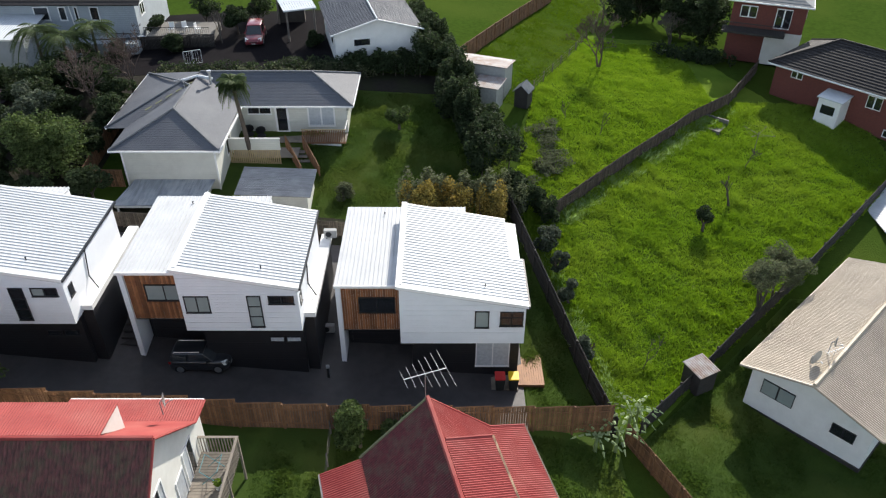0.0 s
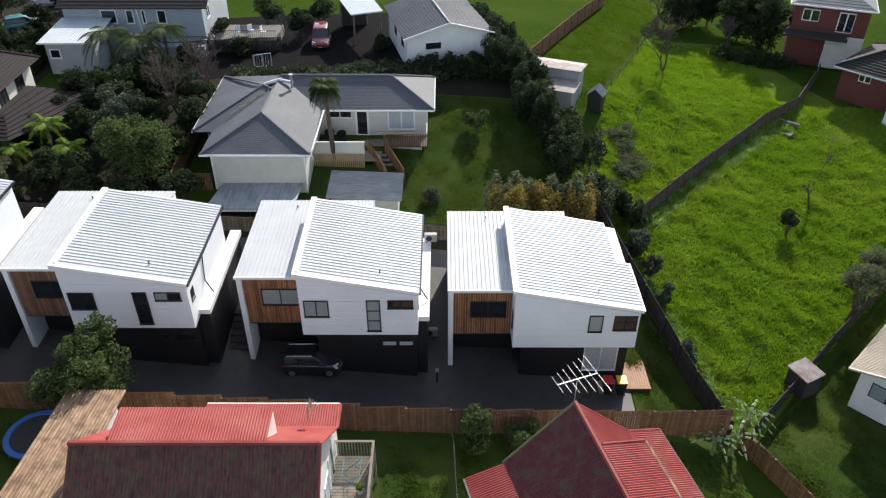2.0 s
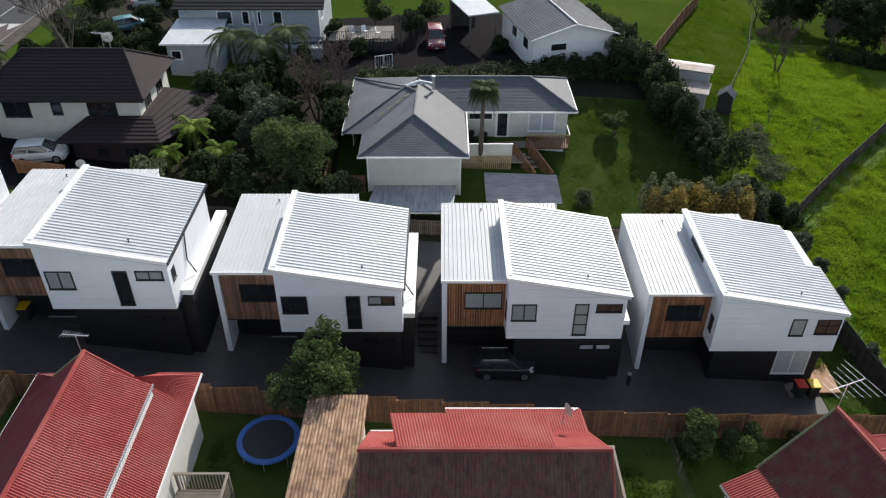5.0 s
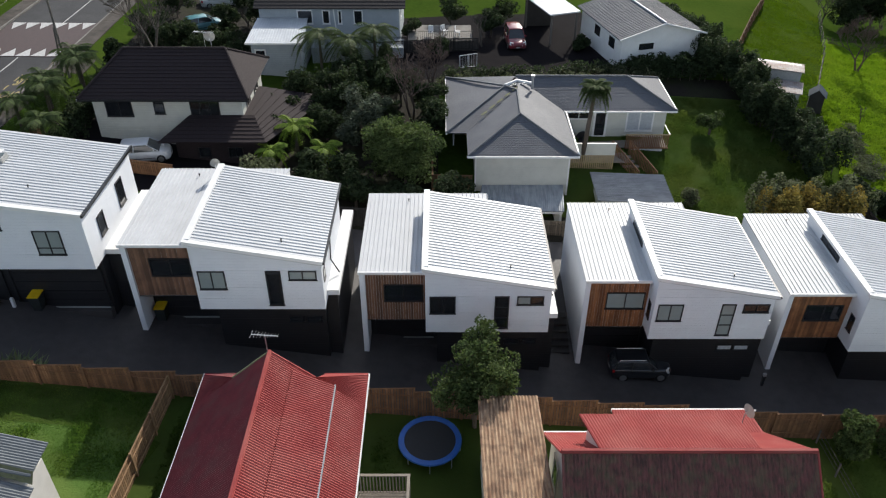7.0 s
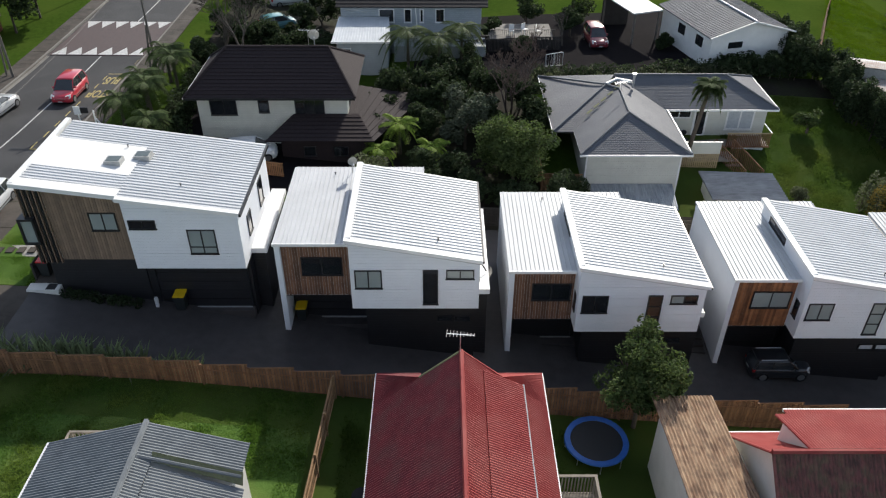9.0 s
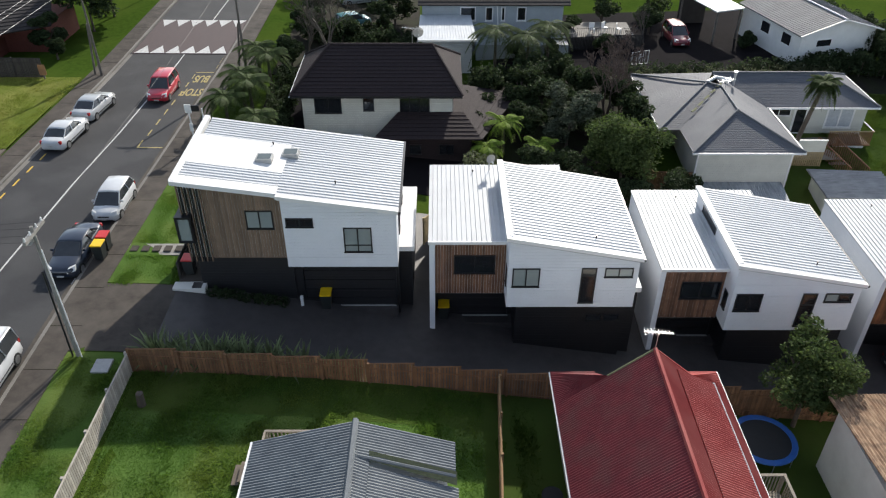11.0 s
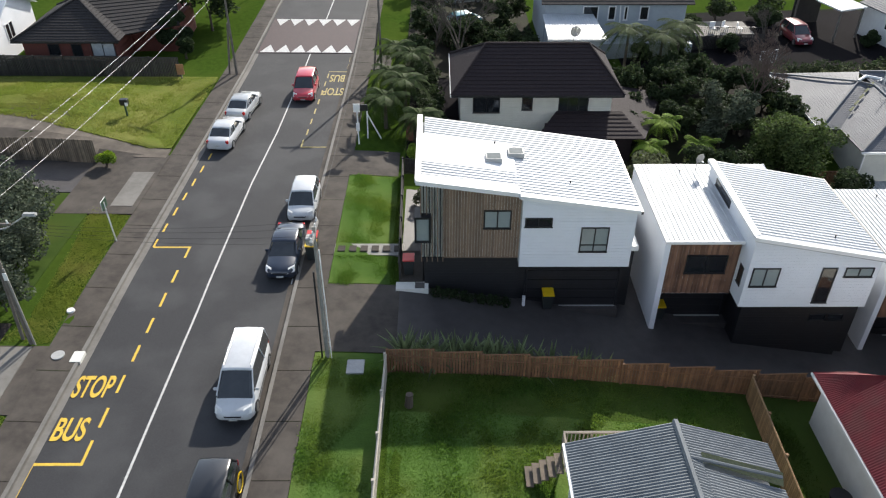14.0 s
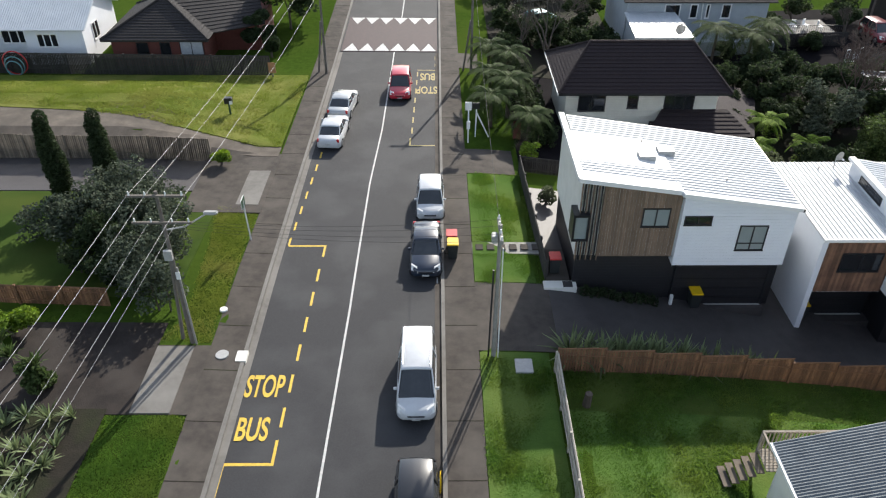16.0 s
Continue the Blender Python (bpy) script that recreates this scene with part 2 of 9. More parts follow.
M["cream_iron"] = mat("cream_iron", (0.50, 0.42, 0.32), (0.43, 0.36, 0.27), 1.0, 0.5, c3=(0.36, 0.29, 0.22), scale3=0.4, amount3=0.5)
M["pale_iron"] = mat("pale_iron", (0.60, 0.63, 0.65), (0.5, 0.53, 0.56), 1.0, 0.45)
M["lichen"] = mat("lichen", (0.20, 0.205, 0.105), (0.13, 0.135, 0.075), 8.0, 0.9, bump=0.4, bscale=20)
M["cream_board"] = mat("cream_board", (0.60, 0.60, 0.54), (0.52, 0.52, 0.47), 1.0, 0.65, lap=(2, 0.19, 0.02))
M["blue_board"] = mat("blue_board", (0.37, 0.41, 0.44), (0.31, 0.345, 0.375), 1.0, 0.6, lap=(2, 0.19, 0.03))
M["render_white"] = mat("render_white", (0.74, 0.73, 0.68), (0.64, 0.63, 0.58), 1.0, 0.75, bump=0.1, bscale=20)
M["brick"] = mat("brick", (0.17, 0.05, 0.036), (0.11, 0.034, 0.027), 9.0, 0.85, bump=0.3, bscale=30, lap=(2, 0.086, 0.012))
M["leaf"] = mat("leaf", (0.085, 0.115, 0.04), (0.048, 0.075, 0.026), 0.8, 0.75, spec=0.12, island=0.45, trans=0.3)
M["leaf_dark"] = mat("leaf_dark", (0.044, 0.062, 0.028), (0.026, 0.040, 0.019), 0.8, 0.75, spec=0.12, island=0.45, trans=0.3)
M["leaf_olive"] = mat("leaf_olive", (0.13, 0.145, 0.08), (0.085, 0.1, 0.055), 0.8, 0.75, spec=0.12, island=0.45, trans=0.3)
M["leaf_gold"] = mat("leaf_gold", (0.26, 0.19, 0.05), (0.14, 0.13, 0.04), 0.8, 0.75, spec=0.12, island=0.45, trans=0.3)
M["leaf_bright"] = mat("leaf_bright", (0.19, 0.27, 0.035), (0.11, 0.18, 0.03), 0.8, 0.75, spec=0.12, island=0.45, trans=0.3)
M["leaf_pale"] = mat("leaf_pale", (0.36, 0.42, 0.24), (0.2, 0.27, 0.12), 0.8, 0.75, spec=0.12, island=0.45, trans=0.3)
M["leaf_grey"] = mat("leaf_grey", (0.092, 0.11, 0.075), (0.05, 0.064, 0.044), 0.8, 0.75, spec=0.12, island=0.45, trans=0.25)
M["palm"] = mat("palm", (0.066, 0.096, 0.03), (0.042, 0.065, 0.022), 0.8, 0.75, spec=0.12, island=0.45, trans=0.25)
M["flax"] = mat("flax", (0.20, 0.24, 0.125), (0.11, 0.14, 0.065), 0.8, 0.75, spec=0.12, island=0.45, trans=0.3)
M["bark"] = mat("bark", (0.11, 0.085, 0.065), (0.07, 0.055, 0.045), 6.0, 0.9, bump=0.5, bscale=20)
M["twig"] = mat("twig", (0.10, 0.085, 0.07), (0.07, 0.06, 0.05), 4.0, 0.9)
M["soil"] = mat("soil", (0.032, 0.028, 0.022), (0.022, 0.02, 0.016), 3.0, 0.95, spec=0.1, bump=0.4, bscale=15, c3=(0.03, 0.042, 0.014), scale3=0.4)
# asphalt blackened to carry the shade that lies over the back yards
M["shaded_asphalt"] = mat("shaded_asphalt", (0.010, 0.009, 0.0105), (0.014, 0.0125, 0.014), 0.8, 0.95, spec=0.03, bump=0.2, bscale=30)
M["pole_grey"] = mat("pole_grey", (0.30, 0.29, 0.265), (0.21, 0.20, 0.185), 3.0, 0.8)
M["pole_wood"] = mat("pole_wood", (0.17, 0.15, 0.13), (0.11, 0.097, 0.085), 3.0, 0.9)
M["wire"] = mat("wire", (0.42, 0.42, 0.43), None, 3.0, 0.5, metal=0.2)
M["wire_dark"] = mat("wire_dark", (0.02, 0.02, 0.02), None, 3.0, 0.6)
M["alu"] = mat("alu", (0.65, 0.65, 0.66), (0.5, 0.5, 0.5), 5.0, 0.35, metal=0.8)
M["dish"] = mat("dish", (0.42, 0.42, 0.41), (0.33, 0.33, 0.32), 5.0, 0.5)
M["tyre"] = mat("tyre", (0.018, 0.018, 0.018), None, 5.0, 0.85)
M["rim"] = mat("rim", (0.45, 0.46, 0.47), None, 5.0, 0.3, metal=0.8)
M["lamp_white"] = mat("lamp_white", (0.8, 0.8, 0.78), None, 5.0, 0.15, coat=0.5)
M["lamp_red"] = mat("lamp_red", (0.45, 0.02, 0.02), None, 5.0, 0.2, coat=0.5)
M["bin_black"] = mat("bin_black", (0.025, 0.03, 0.03), None, 5.0, 0.5)
M["bin_yellow"] = mat("bin_yellow", (0.80, 0.52, 0.01), (0.72, 0.46, 0.01), 5.0, 0.4)
M["bin_red"] = mat("bin_red", (0.55, 0.03, 0.03), (0.46, 0.025, 0.025), 5.0, 0.4)
M["tramp_blue"] = mat("tramp_blue", (0.03, 0.14, 0.48), (0.025, 0.11, 0.4), 3.0, 0.45)
M["tramp_black"] = mat("tramp_black", (0.022, 0.023, 0.026), None, 6.0, 0.7)
M["green_paint"] = mat("green_paint", (0.02, 0.06, 0.03), None, 3, 0.6)
for key, c in dict(car_white=(0.60, 0.615, 0.63), car_silver=(0.46, 0.48, 0.49), car_navy=(0.015, 0.024, 0.045), car_red=(0.52, 0.022, 0.045), car_black=(0.013, 0.014, 0.016), car_maroon=(0.22, 0.022, 0.035), car_teal=(0.12, 0.30, 0.33), car_dark=(0.02, 0.022, 0.026)).items():
    M[key] = mat(key, c, None, 1.5, 0.3, spec=0.5, coat=0.8)


# ---------------------------------------------------------------- building helpers
def part(name, bm, material, parent=None, label=""):
    me = bpy.data.meshes.new(name)
    bm.normal_update()
    bm.to_mesh(me)
    bm.free()
    me.materials.append(material)
    ob = new(name, me)
    if parent:
        ob.parent = parent
    return tagged(ob, label)


def raw(name, verts, faces, material, parent=None, label="", smooth=False):
    me = bpy.data.meshes.new(name)
    me.from_pydata([tuple(v) for v in verts], [], [tuple(f) for f in faces])
    me.materials.append(material)
    if smooth:
        me.polygons.foreach_set("use_smooth", [True] * len(me.polygons))
    ob = new(name, me)
    if parent:
        ob.parent = parent
    return tagged(ob, label)


def thing(name, label, category, loc=(0, 0, 0), group="", kind="", rz=0):
    ob = new(name)
    ob.empty_display_size = 0.2
    ob.matrix_basis = pose(*loc, 0, 0, rz)
    return tagged(ob, label, category, group, kind)


def box(bm, x0, x1, y0, y1, z0, z1, bevel=0.0):
    v = [bm.verts.new(p) for p in ((x0, y0, z0), (x1, y0, z0), (x1, y1, z0), (x0, y1, z0), (x0, y0, z1), (x1, y0, z1), (x1, y1, z1), (x0, y1, z1))]
    fs = [bm.faces.new([v[i] for i in f]) for f in ((3, 2, 1, 0), (4, 5, 6, 7), (0, 1, 5, 4), (1, 2, 6, 5), (2, 3, 7, 6), (3, 0, 4, 7))]
    if bevel:
        es = list({e for f in fs for e in f.edges})
        bmesh.ops.bevel(bm, geom=es, offset=bevel, segments=2, affect="EDGES")
    return bm


def boxes(*bs, bevel=0.0):
    bm = bmesh.new()
    for b in bs:
        box(bm, *b, bevel=bevel)
    return bm


def solid(points, extrude):
    """A polygon pushed along a vector: a closed prism."""
    bm = bmesh.new()
    e = Vector(extrude)
    a = [bm.verts.new(Vector(p)) for p in points]
    b = [bm.verts.new(Vector(p) + e) for p in points]
    n = len(a)
    bm.faces.new(a)
    bm.faces.new(b[::-1])
    for i in range(n):
        bm.faces.new((a[i], b[i], b[(i + 1) % n], a[(i + 1) % n]))
    bmesh.ops.recalc_face_normals(bm, faces=bm.faces)
    return bm


def tube(bm, p, q, r0, r1=None, sides=6, cap=True):
    p, q = Vector(p), Vector(q)
    r1 = r0 if r1 is None else r1
    d = (q - p)
    if d.length < 1e-5:
        return bm
    m = d.to_track_quat("Z", "Y").to_matrix()
    rings = []
    for c, r in ((p, r0), (q, r1)):
        rings.append([bm.verts.new(c + m @ Vector((r * math.cos(2 * math.pi * i / sides), r * math.sin(2 * math.pi * i / sides), 0))) for i in range(sides)])
    for i in range(sides):
        bm.faces.new((rings[0][i], rings[0][(i + 1) % sides], rings[1][(i + 1) % sides], rings[1][i]))
    if cap:
        bm.faces.new(rings[0][::-1])
        bm.faces.new(rings[1])
    return bm


def ribbed(a, b, c, d, pitch=0.19, height=0.03, thick=0.06, wavy=False, lap_rows=0):
    """A roof sheet over the quad a b (low edge) c d (high edge); ribs run from a-b up to d-c. Verts and faces."""
    a, b, c, d = (Vector(p) for p in (a, b, c, d))
    nrm = (b - a).cross(d - a).normalized()
    if nrm.z < 0:
        nrm = -nrm
    n = max(2, int(round((b - a).length / pitch)))
    prof = []
    for i in range(n):
        if wavy:
            prof += [((i + k / 4) / n, height * (0.5 - 0.5 * math.cos(2 * math.pi * k / 4))) for k in range(4)]
        else:
            prof += [((i + u) / n, h) for u, h in ((0.0, 0.0), (0.80, 0.0), (0.85, height), (0.94, height))]
    prof.append((1.0, 0.0))
    verts, faces = [], []
    for u, h in prof:
        lo, hi = a.lerp(b, u), d.lerp(c, u)
        verts += [lo + nrm * h, hi + nrm * h]
    for i in range(len(prof) - 1):
        faces.append((2 * i, 2 * i + 2, 2 * i + 3, 2 * i + 1))
    k = len(verts)
    verts += [p - nrm * thick for p in (a, b, c, d)]
    m = 2 * (len(prof) - 1)
    faces += [(k + 3, k + 2, k + 1, k), (0, k, k + 1, m), (1, m + 1, k + 2, k + 3), (0, 1, k + 3, k), (m, k + 1, k + 2, m + 1)]
    return verts, faces


def tiled(pts, rows=14, step=0.03, thick=0.08):
    """A tiled roof plane over a quad or triangle: pts = low-left, low-right, high-right, high-left; courses are lapped steps."""
    a, b, c, d = (Vector(p) for p in pts)
    nrm = (b - a).cross(d - a) if (d - a).length > 1e-4 else (b - a).cross(c - a)
    nrm.normalize()
    if nrm.z < 0:
        nrm = -nrm
    verts, faces = [], []
    for r in range(rows):
        u = r / rows
        verts += [a.lerp(d, u), b.lerp(c, u), a.lerp(d, u) + nrm * step, b.lerp(c, u) + nrm * step]
    verts += [d, c]
    for r in range(rows):
        k = 4 * r
        nxt = 4 * (r + 1)
        faces += [(k, k + 1, k + 3, k + 2), (k + 2, k + 3, nxt + 1, nxt)]
    k = len(verts)
    verts += [p - nrm * thick for p in (a, b, c, d)]
    faces += [(k + 3, k + 2, k + 1, k), (k, k + 1, 1, 0)]
    return verts, faces


def ridge(name, pts, mt, parent, r=0.09):
    bm = bmesh.new()
    for p, q in zip(pts, pts[1:]):
        tube(bm, p, q, r, sides=6)
    return part(name, bm, mt, parent)


def window(parent, x, y, z, w, h, face="-y", mullions=1, glass="glass", frame_mat="black_metal", bar=0.06, name="window", transom=None, proud=0.05, label=""):
    """A window on a wall: frame, glazing bars, pane. x, y, z: lower left corner on the wall's face, seen from outside."""
    rot = {"-y": 0, "+x": 90, "+y": 180, "-x": -90}[face]
    m = pose(x, y, z, 0, 0, rot)
    def local(bs):
        bm = boxes(*bs)
        bm.transform(m)
        return bm
    fr = [(0, w, -proud, 0.02, 0, bar), (0, w, -proud, 0.02, h - bar, h), (0, bar, -proud, 0.02, bar, h - bar), (w - bar, w, -proud, 0.02, bar, h - bar)]
    wob = part(name, local(fr), M[frame_mat], parent, label)
    for i in range(mullions):
        cx = w * (i + 1) / (mullions + 1)
        part("glazing_bar", local([(cx - bar / 2, cx + bar / 2, -proud + 0.004, 0.02, bar, h - bar)]), M[frame_mat], wob)
    for tz in (transom if isinstance(transom, tuple) else (transom,) if transom else ()):
        part("glazing_bar", local([(bar, w - bar, -proud + 0.007, 0.02, tz - bar / 2, tz + bar / 2)]), M[frame_mat], wob)
    kinds = glass if isinstance(glass, (list, tuple)) else [glass] * (mullions + 1)
    for i, g in enumerate(kinds):
        u0, u1 = w * i / len(kinds), w * (i + 1) / len(kinds)
        part("pane", local([(max(u0, bar * 0.5), min(u1, w - bar * 0.5), -0.02, 0.015, bar * 0.5, h - bar * 0.5)]), M[g], wob)
    part("sill", local([(-0.03, w + 0.03, -proud - 0.03, 0.02, -0.035, 0)]), M[frame_mat], wob)
    return wob


# ---------------------------------------------------------------- the lie of the land
PX = (-400, -95, -72, -70, -58, -55, -48, -42, -30, -18, -6, 6, 20, 40, 400)
PZ = (0.6, 0.3, 0.1, 0.0, 0.0, -0.15, -1.25, -2.45, -4.3, -5.8, -7.15, -7.9, -8.9, -10.0, -14)
QX = (-400, -72, -58, -50, -40, -25, -10, 0, 5, 10, 20, 33, 60, 400)
QZ = (-0.5, -0.9, -1.0, -2.0, -2.6, -1.7, -1.3, -1.9, -2.5, -3.2, -4.6, -5.2, -5.2, -5)

FENCE_X = (-55.5, -51.3, -46.9, -42.6, -40.5, -19.4, -17.1, -14.9, -13.0, -11.9, -7.7, 3.4, 7.2)       # top of the fence along the driveway
FENCE_Z = (1.25, 0.89, 0.53, -0.02, -0.21, -2.88, -3.08, -3.29, -3.45, -3.83, -4.08, -4.90, -5.10)



def fence_y(x):
    return float(np.interp(x, (-55.5, -38.2, -20, -6, 9.2), (26.5, 26.7, 27.2, 27.5, 28.3)))


def gz(x, y):
    k = min(1.0, max(0.0, (y - 33.5) / 31.5))
    z = float(np.interp(x, PX, PZ) * (1 - k) + np.interp(x, QX, QZ) * k)
    if -55.6 < x < 10 and y < fence_y(x):        # back gardens stand above the driveway, held by its fence
        up = max(0.0, min(1.4, float(np.interp(x, FENCE_X, FENCE_Z)) - float(np.interp(x, (-42, -32), (1.3, 1.8))) - z))
        z += up * max(0.0, min(1.0, (y - 9) / 9)) * max(0.0, min(1.0, (x + 55.6) / 3)) * max(0.0, min(1.0, (10 - x) / 4))
    if x < -73 and 46.9 < y < 61:          # lawn terrace above the retaining wall
        z += 1.4 * min(1.0, (-73 - x) / 9) * min(1.0, (y - 46.9) / 0.5) * min(1.0, (61 - y) / 6)
    return z


def lump(x, y):
    """Tussocky relief of the long grass."""
    return 0.11 * noise.noise(Vector((x * 0.8, y * 1.0, 5))) + 0.06 * noise.noise(Vector((x * 2.1, y * 2.4, 9)))


ROAD_L, ROAD_R = -69.8, -60.75       # kerb lines


def sheet(name, x0, x1, y0, y1, off, mt, label="", category="", step=1.5, kind="structure", left=None, right=None):
    """A strip laid on the land; left and right may be functions of y."""
    ny = max(2, int((y1 - y0) / step) + 1)
    nx = max(2, int((x1 - x0) / step) + 1)
    verts, faces = [], []
    for j in range(ny):
        y = y0 + (y1 - y0) * j / (ny - 1)
        a, b = (left(y) if left else x0), (right(y) if right else x1)
        for i in range(nx):
            x = a + (b - a) * i / (nx - 1)
            verts.append((x, y, gz(x, y) + off))
    for j in range(ny - 1):
        for i in range(nx - 1):
            k = j * nx + i
            faces.append((k, k + 1, k + 1 + nx, k + nx))
    n = len(verts)                     # skirts, so that the strip has depth
    edge = [j * nx for j in range(ny)], [j * nx + nx - 1 for j in range(ny)], list(range(nx)), [(ny - 1) * nx + i for i in range(nx)]
    for e, flip in zip(edge, (False, True, True, False)):
        k = len(verts)
        verts += [(verts[i][0], verts[i][1], verts[i][2] - 0.25) for i in e]
        for q in range(len(e) - 1):
            f = (e[q], e[q + 1], k + q + 1, k + q)
            faces.append(f if not flip else f[::-1])
    ob = raw(name, verts, faces, mt)
    return tagged(ob, label, category, kind=kind)


# ground: one sheet to the horizon
gx = [-1500, -700, -350, -200, -150] + [-120 + 1.25 * i for i in range(145)] + [70, 100, 160, 300, 700, 1500]
gy = [-800, -300, -100, -40, -10] + [0 + 1.25 * i for i in range(97)] + [130, 150, 200, 320, 700, 2500]
gv, gf = [], []
for y in gy:
    for x in gx:
        on_road = ROAD_L - 1.3 < x < ROAD_R + 1.3
        gv.append((x, y, gz(x, y) - (0.22 if on_road else 1.5 if -55 < x < 9 and abs(y - fence_y(x)) < 1.3 else 1.5 if x < -73 and 46.9 < y < 48.2 else 0.0) + (0.06 * noise.noise(Vector((x * 0.45, y * 0.45, 0))) if not on_road else 0)))
for j in range(len(gy) - 1):
    for i in range(len(gx) - 1):
        k = j * len(gx) + i
        gf.append((k, k + 1, k + 1 + len(gx), k + len(gx)))
pv, pf = [], []                        # long grass of the paddock, as a fine uneven skin over the ground
PNX, PNY = 100, 150
for j in range(PNY + 1):
    y = 28.5 + 53.0 * j / PNY
    x0 = float(np.interp(y, (28.5, 36.7, 42.1, 47.6, 64.6, 76, 82), (9.9, 7.9, 6.5, 5.0, 8.4, 13.9, 16)))
    x1 = float(np.interp(y, (28.5, 36.6, 41.8, 55.5, 62, 66, 74, 82), (11.2, 18.6, 24.2, 37.8, 36, 31, 28, 27)))
    for i in range(PNX + 1):
        x = x0 + (x1 - x0) * i / PNX
        pv.append((x, y, gz(x, y) + 0.1 + lump(x, y)))
for j in range(PNY):
    for i in range(PNX):
        k = j * (PNX + 1) + i
        pf.append((k, k + 1, k + PNX + 2, k + PNX + 1))
tagged(raw("paddock", pv, pf, M["pasture"], smooth=True), "rough tussocky green paddock", "grass", kind="structure")
tagged(raw("ground", gv, gf, M["grass"], smooth=True), "uneven green lawn and rough pasture ground", "ground", kind="structure")

# street: carriageway, kerbs, footpaths, berms
tagged(sheet("road", ROAD_L, ROAD_R, -20, 150, -0.13, M["asphalt"]), "dark grey asphalt street with painted markings", "road")


def strip(name, x0, x1, y0, y1, z0, z1, mt, parent=None, label="", seg=2.0):
    """A bar along y that follows the land."""
    bm = bmesh.new()
    n = max(1, int((y1 - y0) / seg))
    prev = None
    for j in range(n + 1):
        y = y0 + (y1 - y0) * j / n
        g = gz((x0 + x1) / 2, y)
        cur = [bm.verts.new(p) for p in ((x0, y, g + z0), (x1, y, g + z0), (x1, y, g + z1), (x0, y, g + z1))]
        if prev:
            for q in range(4):
                bm.faces.new((prev[q], prev[(q + 1) % 4], cur[(q + 1) % 4], cur[q]))
        else:
            bm.faces.new(cur[::-1])
        prev = cur
    bm.faces.new(prev)
    bmesh.ops.recalc_face_normals(bm, faces=bm.faces)
    return part(name, bm, mt, parent, label)


for nm, x0, x1 in (("kerb_west", ROAD_L - 0.18, ROAD_L), ("kerb_east", ROAD_R, ROAD_R + 0.18)):
    tagged(strip(nm, x0, x1, -20, 150, -0.4, 0.03, M["concrete"]), "weathered concrete kerb beside the street", "kerb", kind="structure")
tagged(sheet("pavement_west", ROAD_L - 1.75, ROAD_L - 0.18, -20, 150, 0.025, M["path"]), "worn grey concrete footpath", "pavement")
tagged(sheet("pavement_east", ROAD_R + 0.18, ROAD_R + 1.75, -20, 150, 0.025, M["path"]), "worn grey concrete footpath", "pavement")
tagged(sheet("driveway_apron", ROAD_R + 1.75, -55.2, 27.7, 32.9, 0.03, M["path"]), "smooth dark concrete driveway crossing", "driveway")


def drive_near(x):
    return float(np.interp(x, (-55.2, -40, -20, -6, 4.0), (27.0, 26.95, 27.4, 27.7, 28.3)))


dv, df = [], []
xs = [-55.2 + 1.2 * i for i in range(51)]
for x in xs:
    for y in (drive_near(x), 31.0, 33.0, 36.5, 40.0, 43.4):
        dv.append((x, y, gz(x, y) + 0.045))
for i in range(len(xs) - 1):
    for j in range(5):
        k = i * 6 + j
        df.append((k, k + 6, k + 7, k + 1))
tagged(raw("driveway", dv, df, M["drive"], smooth=True), "shared dark asphalt driveway sloping along the townhouses", "driveway", kind="structure")


# ---------------------------------------------------------------- townhouses
def boards(x0, x1, y, z0, ztop, pitch=0.14, gap=0.012, thick=0.03):
    """Upright boards on a -y face; ztop is a function of x."""
    bm = bmesh.new()
    x = x0
    k = 0
    while x < x1 - 0.02:
        e = min(x + pitch, x1)
        t = thick * (1.0 if k % 2 else 0.75)
        za, zb = ztop(x), ztop(e)
        v = [bm.verts.new(p) for p in ((x, y - t, z0), (e - gap, y - t, z0), (e - gap, y - t, zb), (x, y - t, za), (x, y, z0), (e - gap, y, z0), (e - gap, y, zb), (x, y, za))]
        for f in ((0, 1, 2, 3), (1, 5, 6, 2), (4, 0, 3, 7), (3, 2, 6, 7), (4, 5, 1, 0)):
            bm.faces.new([v[i] for i in f])
        x += pitch
        k += 1
    return bm


def vent_pipe(x, y, z, parent):
    bm = tube(bmesh.new(), (x, y, z - 0.1), (x, y, z + 0.13), 0.03, sides=8)
    tube(bm, (x, y, z + 0.13), (x, y, z + 0.17), 0.055, sides=8)
    part("vent_pipe", bm, M["black_metal"], parent)


def air_conditioner(x, y, z):
    a = thing("air_conditioner", "grey outdoor heat pump unit beside a townhouse wall", "air conditioner", (x, y, z))
    b = part("casing", boxes((-0.4, 0.4, -0.16, 0.16, 0.05, 0.6), bevel=0.02), M["dish"], a)
    part("fan_grille", tube(bmesh.new(), (-0.1, -0.17, 0.33), (-0.1, -0.15, 0.33), 0.2, sides=16), M["black_metal"], b)
    part("foot", boxes((-0.3, -0.22, -0.16, 0.16, 0, 0.05), (0.22, 0.3, -0.16, 0.16, 0, 0.05)), M["black_metal"], a)


